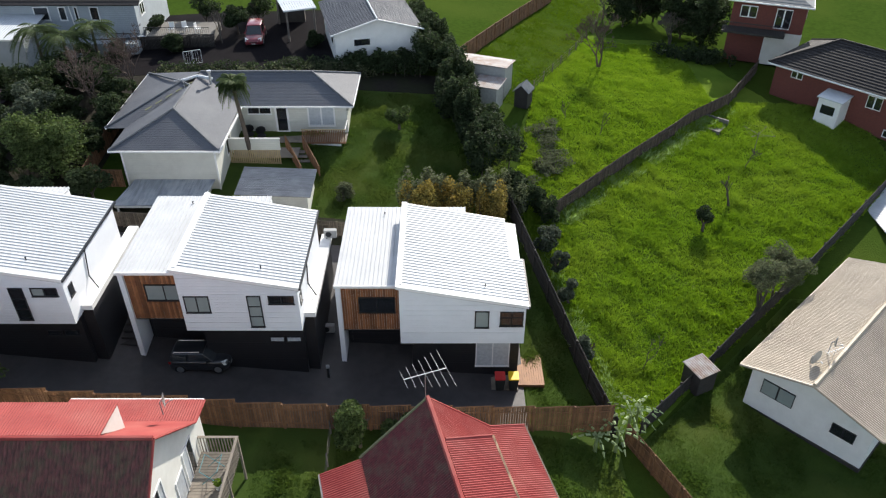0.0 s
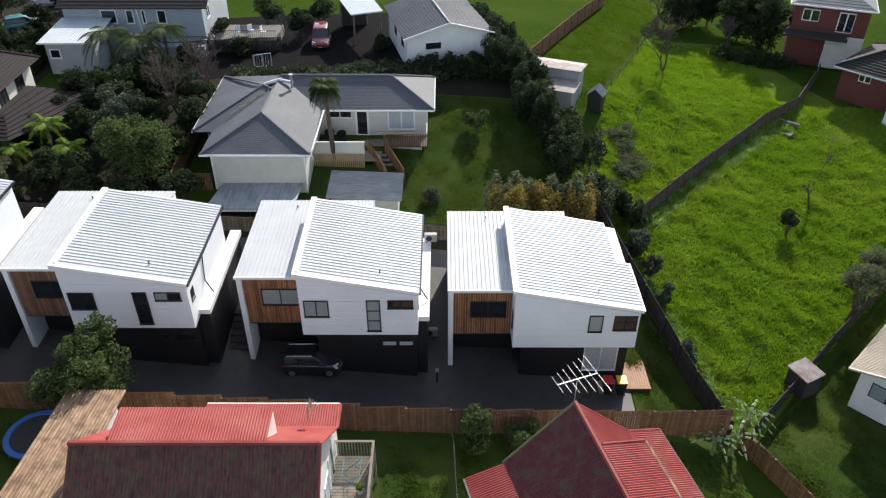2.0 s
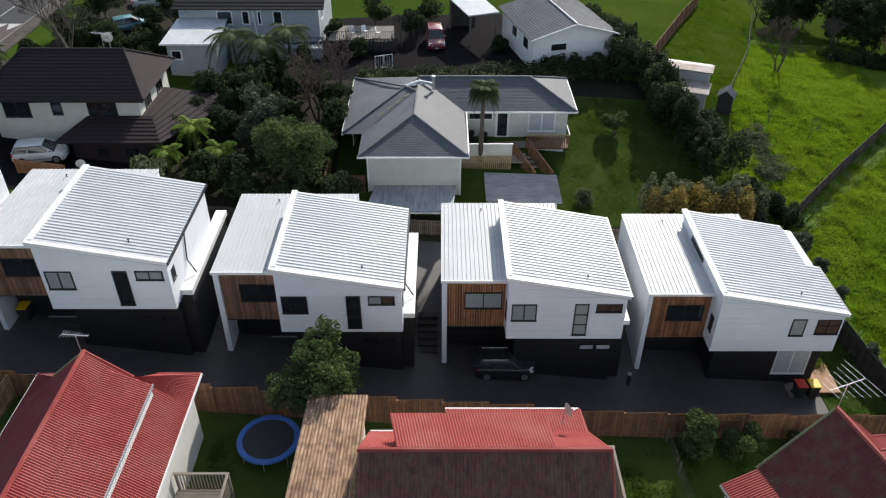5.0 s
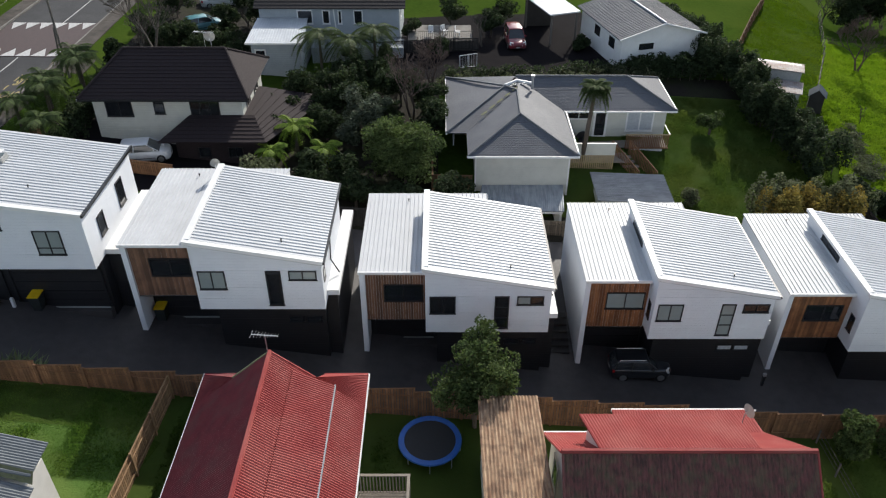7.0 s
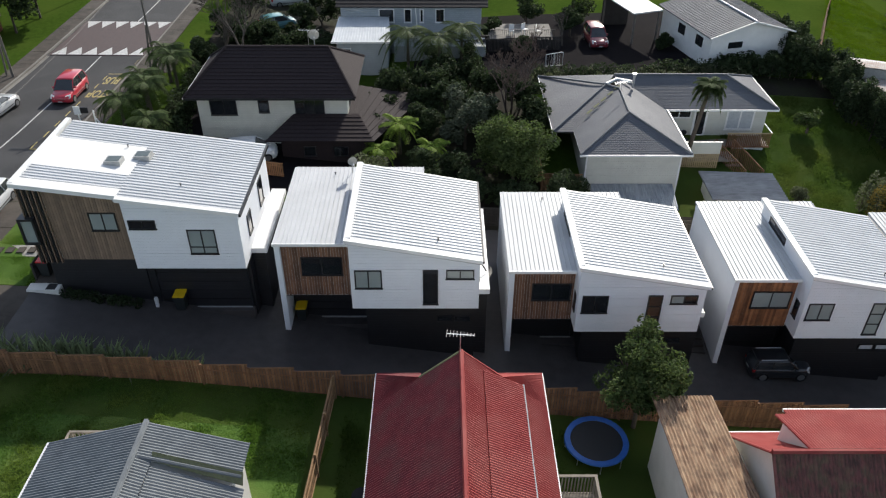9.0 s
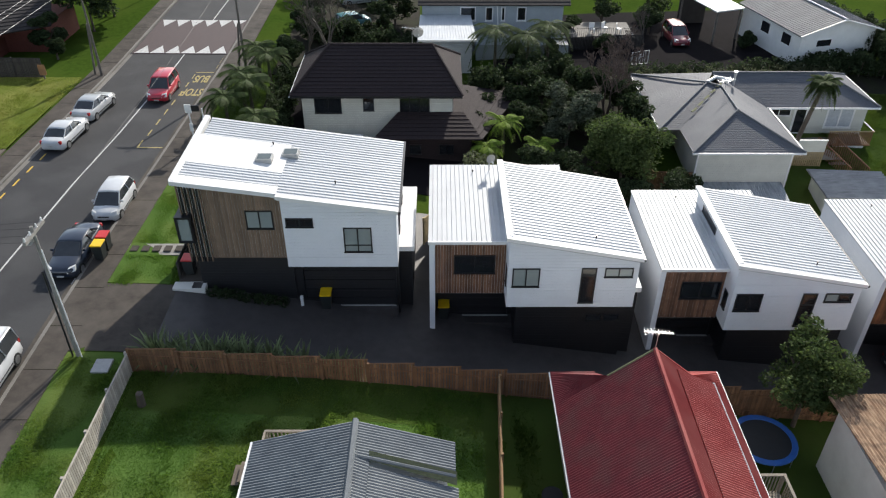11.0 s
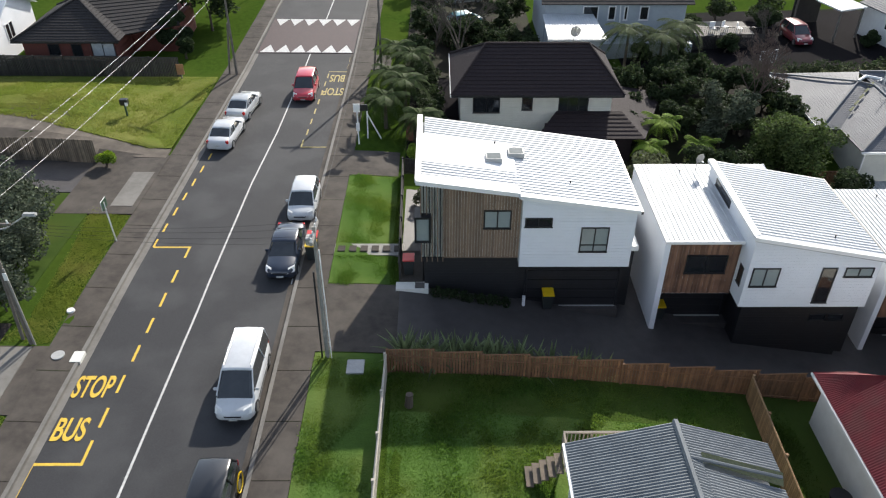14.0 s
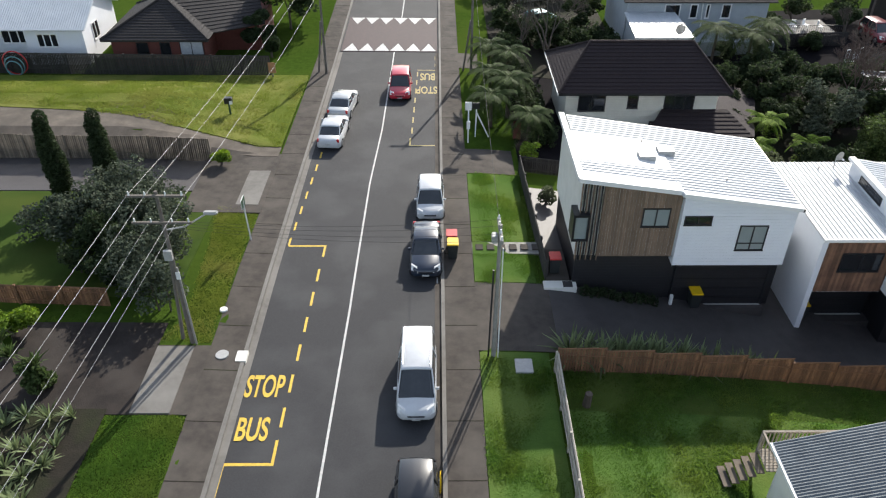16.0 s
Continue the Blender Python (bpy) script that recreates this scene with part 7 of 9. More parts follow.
def hedge(label, pts, w, h, mt="leaf_dark", n=6000, size=0.15, name="hedge"):
    t = thing(name, label, "hedge", kind="stuff")
    blobs = []
    core = bmesh.new()
    for (ax, ay), (bx, by) in zip(pts, pts[1:]):
        L = math.hypot(bx - ax, by - ay)
        k = max(2, int(L / (w * 0.15)))
        for i in range(k + 1):
            u = i / k
            x, y = ax + (bx - ax) * u + random.uniform(-0.42, 0.42) * w, ay + (by - ay) * u + random.uniform(-0.42, 0.42) * w
            z = gz(x, y)
            r = w * random.uniform(0.2, 0.48)
            hh = h * random.uniform(0.6, 1.1)
            blobs.append((x, y, z + hh * 0.55, r, r, hh * 0.5))
            tube(core, (x, y, z - 0.2), (x + random.uniform(-0.2, 0.2), y, z + hh * 0.7), 0.06, 0.02, sides=4)
    part("stems", core, M["bark"], t)
    leaf_mesh("foliage", blobs, n, size, M[mt], t)
    return t


def frond(verts, faces, base, yaw, length, droop, rise, leaf, pairs=18, width=0.075):
    """One arching palm frond with leaflets."""
    pts = []
    d = Vector((math.cos(yaw), math.sin(yaw), 0))
    for i in range(9):
        u = i / 8
        pts.append(base + d * (length * u * (1 - 0.18 * u)) + Vector((0, 0, rise * u - droop * u * u)))
    sidev = Vector((-d.y, d.x, 0))
    for i in range(8):
        k = len(verts)
        w = 0.025 * (1 - i / 9)
        verts += [pts[i] - sidev * w, pts[i] + sidev * w, pts[i + 1] + sidev * w * 0.8, pts[i + 1] - sidev * w * 0.8]
        faces.append((k, k + 1, k + 2, k + 3))
    for j in range(pairs):
        u = 0.15 + 0.83 * j / pairs
        i = min(7, int(u * 8))
        p = pts[i].lerp(pts[i + 1], u * 8 - i)
        L = leaf * math.sin(math.pi * (0.12 + 0.8 * u)) + 0.05
        for s in (-1, 1):
            tip = p + (sidev * s * 0.9 + d * 0.5).normalized() * L + Vector((0, 0, -0.35 * L))
            k = len(verts)
            verts += [p - d * width * 0.5, p + d * width, tip + d * width * 0.1, tip]
            faces.append((k, k + 1, k + 2, k + 3))


def palm(label, x, y, h, length=1.8, fronds=18, mt="palm", r=0.13, leaf=0.45, droop=1.5, rise=0.9, lean=0.0):
    z = gz(x, y)
    t = thing("palm_tree", label, "palm")
    bm = bmesh.new()
    for i in range(6):
        tube(bm, (x, y - lean * i / 6, z + h * i / 6 - 0.1 * (i == 0)), (x, y - lean * (i + 1) / 6, z + h * (i + 1) / 6), r * (1.25 - 0.08 * i), r * (1.12 - 0.08 * i), sides=8)
    part("trunk", bm, M["bark"], t)
    v, f = [], []
    for i in range(fronds):
        k = i / fronds
        frond(v, f, Vector((x, y - lean, z + h)), i * 2.4, length * random.uniform(0.85, 1.1), droop * (0.5 + k), rise * (1.3 - k), leaf)
    raw("crown", v, f, M[mt], t)
    return t


def spiky(label, spots, mt, length=0.9, blades=26, w=0.045, name="flax", h0=0.0):
    """Clumps of long strap leaves."""
    for x, y in spots:
        t = thing(name, label, "plant", group="strap-leaved plants")
        v, f = [], []
        z = gz(x, y) + h0
        if h0:
            part("stem", tube(bmesh.new(), (x, y, z - h0 - 0.1), (x, y, z), 0.09, 0.07, sides=6), M["bark"], t)
        for i in range(blades):
            a, tilt = random.uniform(0, 6.28), random.uniform(0.15, 0.95)
            L = length * random.uniform(0.7, 1.15)
            d = Vector((math.cos(a) * tilt, math.sin(a) * tilt, 1.05 - tilt * 0.6)).normalized()
            s = Vector((-math.sin(a), math.cos(a), 0)) * w
            p0 = Vector((x, y, z))
            p1, p2 = p0 + d * L * 0.55, p0 + d * L + Vector((0, 0, -0.25 * L * tilt))
            k = len(v)
            v += [p0 - s * 0.6, p0 + s * 0.6, p1 + s, p1 - s, p2]
            f += [(k, k + 1, k + 2, k + 3), (k + 3, k + 2, k + 4)]
        raw("leaves", v, f, M[mt], t)


# behind the row
tree("large dense dark green tree behind the townhouses", -28.2, 49.2, 5.2, 3.3, "leaf", 12000, 0.13, clumps=22, low=0.2)
tree("grey-green shrubby tree behind townhouses", -31.6, 53.5, 4.6, 2.3, "leaf_grey", 4500, 0.14, clumps=10, low=0.25)
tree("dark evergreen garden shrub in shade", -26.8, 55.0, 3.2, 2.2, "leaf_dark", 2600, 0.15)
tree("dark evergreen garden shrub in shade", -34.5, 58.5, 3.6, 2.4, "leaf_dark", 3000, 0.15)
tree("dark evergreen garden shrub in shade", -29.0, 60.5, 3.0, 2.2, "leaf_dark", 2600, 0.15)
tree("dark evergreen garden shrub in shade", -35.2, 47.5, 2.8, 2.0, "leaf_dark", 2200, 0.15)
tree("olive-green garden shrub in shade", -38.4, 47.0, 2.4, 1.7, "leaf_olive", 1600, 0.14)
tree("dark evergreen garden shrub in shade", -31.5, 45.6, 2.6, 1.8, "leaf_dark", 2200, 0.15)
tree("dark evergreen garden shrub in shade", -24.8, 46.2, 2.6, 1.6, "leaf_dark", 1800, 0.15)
bare_tree("dense bare reddish-brown winter tree", -27.9, 57.6, 5.6, 0.13, 7, "twig_red", 0.7)
bare_tree("dense bare reddish-brown winter tree", -26.6, 61.0, 5.0, 0.12, 7, "twig_red", 0.7)
palm("yellow-green feather palm among shrubs", -36.6, 52.6, 2.6, 1.9, 16, "leaf_bright")
palm("yellow-green feather palm among shrubs", -38.0, 50.0, 1.9, 1.7, 14, "leaf_bright")
palm("yellow-green feather palm among shrubs", -34.2, 50.4, 2.0, 1.7, 14, "leaf_bright")
palm("tall drooping feather palm", -36.4, 66.5, 4.4, 3.0, 26, leaf=0.75, droop=2.6)
palm("tall drooping feather palm", -33.6, 65.6, 4.0, 3.0, 26, leaf=0.75, droop=2.6)
palm("tall drooping feather palm", -31.6, 67.3, 4.2, 2.7, 26, leaf=0.7, droop=2.4)
hedge("mixed dark shrubs on a bank", [(-37.5, 62.5), (-30, 63.5)], 2.4, 2.6, "leaf_dark", 6000, 0.16)
hedge("low reddish and green shrubs on a bank", [(-25.5, 63.6), (-14, 63.8), (-6.5, 64.6)], 1.4, 1.2, "leaf_olive", 3500, 0.12)
hedge("low dark green shrubs on a bank", [(-25.5, 64.5), (-14, 64.7), (-6, 65.4)], 1.3, 1.3, "leaf_dark", 4000, 0.13)
bare_tree("pale bare winter garden tree", -21.6, 72.6, 3.2, 0.09, 6)
tree("clipped dark shrub beside a patio", -20.6, 75.2, 2.6, 1.6, "leaf_dark", 1800, 0.15)
tree("dark shrub beside a patio", -28.4, 74.5, 2.2, 1.2, "leaf_dark", 1200, 0.14)
palm("fan palm with shaggy crown", -14.8, 52.3, 7.3, 1.35, 56, "palm", 0.17, 0.36, 1.5, 0.8, lean=2.0)
hedge("long dense dark green hedge", [(-3.5, 77), (-1.4, 70), (0.2, 64.5), (2.2, 58.0), (4.2, 52.6)], 3.0, 3.3, "leaf_dark", 60000, 0.13)
hedge("bushy dark hedge below the white house", [(-8.5, 65.3), (-2.5, 65.6)], 2.2, 2.0, "leaf_dark", 5000, 0.15)
hedge("golden-brown shrubs behind the end townhouse", [(-2.2, 46.0), (1.0, 46.8), (4.4, 46.6)], 1.8, 3.0, "leaf_gold", 8000, 0.12)
hedge("olive shrubs behind the end townhouse", [(-2.8, 47.6), (5.6, 48.2)], 2.0, 2.9, "leaf_olive", 8000, 0.13)
hedge("dark shrubs at the fence corner", [(4.6, 50.0), (7.0, 47.8)], 2.0, 2.2, "leaf_dark", 4500, 0.14)
tree("small light green garden shrub", -3.6, 57.0, 1.9, 1.3, "leaf", 1400, 0.12, low=0.3)
tree("low green shrub on lawn", -7.4, 48.2, 1.0, 1.0, "leaf_olive", 900, 0.11, name="shrub", low=0.1)
for x, y, r in ((7.4, 44.2, 1.1), (8.3, 39.2, 0.9), (9.0, 34.8, 0.9), (8.0, 42.0, 0.7)):
    tree("dark shrub against the boundary fence", x, y, 2.0, r, "leaf_grey", 1500, 0.12, name="shrub", low=0.15)
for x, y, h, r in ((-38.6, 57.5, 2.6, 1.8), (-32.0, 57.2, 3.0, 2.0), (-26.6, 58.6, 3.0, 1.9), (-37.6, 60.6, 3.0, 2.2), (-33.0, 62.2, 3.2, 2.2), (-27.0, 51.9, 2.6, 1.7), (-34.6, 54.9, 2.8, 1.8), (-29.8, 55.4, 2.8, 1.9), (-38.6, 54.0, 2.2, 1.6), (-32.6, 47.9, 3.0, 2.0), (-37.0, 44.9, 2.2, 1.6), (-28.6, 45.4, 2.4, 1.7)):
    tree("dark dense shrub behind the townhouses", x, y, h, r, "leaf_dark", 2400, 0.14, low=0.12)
for x, y, h, r in ((-53.8, 74.0, 3.2, 2.0), (-50.4, 71.4, 2.8, 1.9), (-47.4, 75.4, 3.2, 2.1), (-46.0, 80.0, 3.6, 2.4), (-53.6, 81.0, 3.6, 2.4), (-48.2, 68.0, 2.6, 1.8), (-54.6, 66.6, 2.6, 1.8), (-45.6, 63.4, 2.4, 1.5), (-54.4, 88, 4, 2.6), (-47, 88, 4, 2.6)):
    tree("dark dense garden shrub by the street gardens", x, y, h, r, "leaf_dark", 2400, 0.16, low=0.12)
for x, y, h, r in ((-19.4, 79.5, 3.4, 2.0), (-24.6, 78.5, 3.0, 2.0), (-12.4, 71.2, 1.6, 1.0), (-34, 70.0, 1.8, 1.2), (-26.0, 70.6, 1.6, 1.2), (-30.5, 69.6, 1.8, 1.3)):
    tree("dark shrub around the back yard", x, y, h, r, "leaf_dark", 1800, 0.14, low=0.12)
# pasture
bare_tree("pollarded dark tree in pasture", 22.4, 50.6, 2.6, 0.13, 4)
tree("small dark leafy tree in pasture", 19.5, 47.6, 2.0, 0.8, "leaf_dark", 700, 0.13, low=0.35)
bare_tree("thin bare sapling in grass", 12.3, 34.2, 2.8, 0.05, 4)
bare_tree("thin bare sapling in grass", 13.3, 58.6, 2.6, 0.05, 4)
bare_tree("thin bare sapling in grass", 10.6, 60.6, 1.8, 0.04, 4)
bare_tree("leaning bare orchard sapling", 25.0, 55.4, 2.2, 0.05, 4)
bare_tree("spreading dense bare brown winter tree", 15.4, 72.0, 4.6, 0.14, 8, "twig_red", 0.75)
bare_tree("wide bare tree with few leaves", 20.6, 38.9, 4.4, 0.16, 6, leaves=7000)
bare_tree("wide bare tree with few leaves", 22.6, 40.6, 3.8, 0.13, 6, leaves=6000)
for x, y in ((18.6, 88.0), (24.6, 80.5)):
    bare_tree("bare reddish winter tree above scrub", x, y, 3.4, 0.12, 7, bend=0.8)
for x, y in ((20.6, 86.2), (22.6, 87.6), (24.6, 88.4)):
    tree("dense dark evergreen tree above the paddock", x, y, 5.6, 2.6, "leaf_dark", 5000, 0.17, clumps=18, low=0.08)
for x, y in ((26.4, 83.0), (28.0, 80.6), (29.0, 84.5)):
    tree("dense dark evergreen tree beside the brick house", x, y, 6.4, 2.6, "leaf_dark", 5000, 0.17, clumps=20, low=0.06)
hedge("tangled grey-green brush in long grass", [(8.2, 58.6), (9.6, 55.2), (7.4, 52.4)], 2.4, 0.5, "leaf_olive", 6000, 0.09)
hedge("dark scrub under trees", [(23, 77.5), (29, 75.5)], 1.8, 1.5, "leaf_dark", 3000, 0.15)
# near gardens
tree("round green tree beside the driveway fence", -23.9, 26.6, 5.2, 2.45, "leaf", 8000, 0.11, clumps=14, low=0.4)
tree("glossy green shrub behind a cottage", -4.3, 26.4, 2.7, 1.5, "leaf", 3200, 0.11, name="shrub", low=0.15)
tree("dark green shrub behind a cottage", -2.2, 26.4, 2.0, 1.1, "leaf", 1800, 0.11, name="shrub", low=0.15)
tree("low shrubs by a cottage", 1.0, 26.8, 1.4, 1.0, "leaf_dark", 1200, 0.11, name="shrub", low=0.1)


def banana(x, y, h):
    t = thing("banana_plant", "ragged pale green banana plant", "plant", group="banana plants")
    z = gz(x, y)
    part("stem", tube(bmesh.new(), (x, y, z - 0.1), (x, y, z + h), 0.12, 0.07, sides=7), M["leaf_pale"], t)
    v, f = [], []
    for i in range(7):
        a, up = i * 2.4, random.uniform(0.2, 0.9)
        d = Vector((math.cos(a), math.sin(a), 0))
        s = Vector((-d.y, d.x, 0))
        pts = [Vector((x, y, z + h)) + d * (1.6 * u) + Vector((0, 0, up * u * 1.3 - 1.1 * u * u)) for u in (0, 0.25, 0.5, 0.75, 1.0)]
        for j in range(4):
            for k in (-1, 1):
                w0 = (0.02, 0.09, 0.12, 0.09, 0.02)[j] * random.uniform(0.5, 1.1)
                w1 = (0.02, 0.09, 0.12, 0.09, 0.02)[j + 1] * random.uniform(0.4, 1.1)
                n = len(v)
                v += [pts[j], pts[j + 1].lerp(pts[j], 0.3), pts[j + 1].lerp(pts[j], 0.3) + s * k * w1 + Vector((0, 0, -0.06)), pts[j] + s * k * w0 + Vector((0, 0, -0.06))]
                f.append((n, n + 1, n + 2, n + 3))
    raw("leaves", v, f, M["leaf_pale"], t)


for x, y, h in ((9.4, 27.6, 1.7), (10.3, 28.8, 2.1), (8.2, 27.3, 1.3), (11.0, 29.8, 1.5)):
    banana(x, y, h)
spiky("strappy green flax clump along the fence", [(-54.9 + 0.78 * i + random.uniform(-0.2, 0.2), 27.5 + random.uniform(-0.15, 0.2)) for i in range(13)], "flax", 1.75, 46, 0.06)
# street side, east
for x, y, h in ((-57.0, 52.5, 2.6), (-55.6, 54.5, 3.2), (-56.8, 57.0, 2.8), (-55.2, 60.0, 3.4), (-56.6, 62.5, 3.0), (-54.4, 50.5, 2.2)):
    palm("feathery garden palm beside the street", x, y, h, 2.2, 24, "palm", leaf=0.6, droop=1.9)
bare_tree("grey bare street-side tree", -50.8, 66.5, 6.6, 0.17, 8)
bare_tree("grey bare street-side tree", -53.5, 69.0, 4.0, 0.13, 6)
hedge("dark garden shrubs beside the brown-roofed house", [(-54.5, 63), (-53.6, 55), (-53.4, 50)], 1.7, 1.8, "leaf_dark", 6000, 0.14)
hedge("dark garden shrubs behind the street", [(-53, 73), (-46, 72)], 2.6, 2.4, "leaf_dark", 5000, 0.16)
hedge("dark garden shrubs by the blue house", [(-45.5, 65.5), (-44.8, 72)], 1.8, 2.2, "leaf_dark", 3500, 0.15)
tree("small pale shrub in the front yard", -54.2, 41.5, 1.3, 0.7, "leaf_olive", 900, 0.09, name="shrub", low=0.1)
tree("green shrub by gate pillar", -54.6, 47.6, 1.2, 0.8, "leaf_bright", 800, 0.1, name="shrub", low=0.1)
hedge("low foundation shrubs along the black wall", [(-53.4, 32.4), (-49.4, 32.3)], 0.5, 0.5, "leaf_dark", 1600, 0.08)
# street side, west
hedge("large rounded grey-green shrubbery", [(-82.0, 38.4), (-77.0, 38.2), (-76.2, 34.4), (-75.6, 30.6)], 3.6, 2.9, "leaf_grey", 20000, 0.12, name="shrubbery")
hedge("large rounded grey-green shrubbery", [(-80.0, 37.0), (-77.8, 33.5)], 3.2, 2.6, "leaf_dark", 7000, 0.12, name="shrubbery")
for x, y in ((-83.9, 41.8), (-81.0, 42.1)):
    t = thing("cypress", "narrow upright dark cypress", "tree", group="pair of cypresses")
    part("trunk", tube(bmesh.new(), (x, y, gz(x, y) - 0.2), (x, y, gz(x, y) + 3), 0.12, 0.05), M["bark"], t)
    leaf_mesh("crown", [(x + random.uniform(-0.1, 0.1), y, gz(x, y) + 0.6 + 0.5 * i, 0.74 - 0.055 * abs(i - 3), 0.74 - 0.055 * abs(i - 3), 0.65) for i in range(10)], 9000, 0.09, M["leaf_dark"], t)
tree("yellow-green shrub beside the driveway", -75.2, 45.9, 1.2, 0.75, "leaf_bright", 900, 0.1, name="shrub", low=0.1)
for x, y, h in ((-75.0, 74.0, 6.5), (-74.6, 78.5, 7.0), (-79, 79, 6.5), (-77.0, 69.0, 3.2), (-75.6, 66.8, 1.8)):
    tree("broad dark tree beyond the west lawn", x, y, h, min(3.2, h * 0.5), "leaf_dark", 4500, 0.2, clumps=12, low=0.25)
spiky("spiky yucca in a lush garden bed", [(-80.5 + 1.1 * i + random.uniform(-0.3, 0.3), 27.0 - 1.0 * (i % 3) + random.uniform(-0.4, 0.4)) for i in range(3)], "leaf", 0.9, 40, 0.05, "yucca", 1.2)
spiky("spiky garden plant in a lush bed", [(-79.6 + 0.8 * (i % 5) + random.uniform(-0.2, 0.2), 17.0 + 1.25 * (i // 5) + random.uniform(-0.3, 0.3)) for i in range(30)], "flax", 0.95, 24, 0.05, "agave")
tree("bright green broadleaf shrub", -81.0, 28.6, 1.8, 1.4, "leaf_bright", 1800, 0.14, name="shrub", low=0.1)
tree("bright green broadleaf shrub", -78.4, 25.2, 1.4, 0.9, "leaf", 1200, 0.12, name="shrub", low=0.1)
tagged(sheet("garden_bed", -82, -75.0, 14, 24.0, 0.05, M["soil"]), "dark planted garden bed", "soil")


# ---------------------------------------------------------------- vehicles
def loft(stations):
    """stations: (y, z_low, z_high, half_low, half_high) -> a closed smooth hull."""
    bm = bmesh.new()
    rings = []
    for y, z0, z1, a, b in stations:
        c = min(0.09, (z1 - z0) * 0.3)
        pts = [(-a * 0.9, z0), (-a, z0 + c), (-(a + b) / 2 * 1.015, (z0 + z1) / 2), (-b, z1 - c), (-b * 0.86, z1), (0, z1 + 0.025), (b * 0.86, z1), (b, z1 - c), ((a + b) / 2 * 1.015, (z0 + z1) / 2), (a, z0 + c), (a * 0.9, z0)]
        rings.append([bm.verts.new((x, y, z)) for x, z in pts])
    n = len(rings[0])
    for r, s in zip(rings, rings[1:]):
        for i in range(n):
            bm.faces.new((r[i], r[(i + 1) % n], s[(i + 1) % n], s[i]))
    bm.faces.new(rings[0][::-1])
    bm.faces.new(rings[-1])
    bmesh.ops.recalc_face_normals(bm, faces=bm.faces)
    return bm


SHAPES = {  # length, width, height, bonnet end, roof start, roof end, tail height; fractions of length from the front
    "van": (4.6, 1.74, 1.75, 0.17, 0.37, 0.95, 0.98, 1.0),
    "sedan": (4.5, 1.72, 1.42, 0.26, 0.43, 0.70, 0.86, 0.98),
    "hatch": (3.8, 1.68, 1.5, 0.20, 0.40, 0.88, 0.97, 0.98),
    "wagon": (3.5, 1.5, 1.42, 0.24, 0.41, 0.90, 0.98, 0.88),
    "suv": (4.1, 1.75, 1.68, 0.24, 0.41, 0.90, 0.98, 1.02),
}


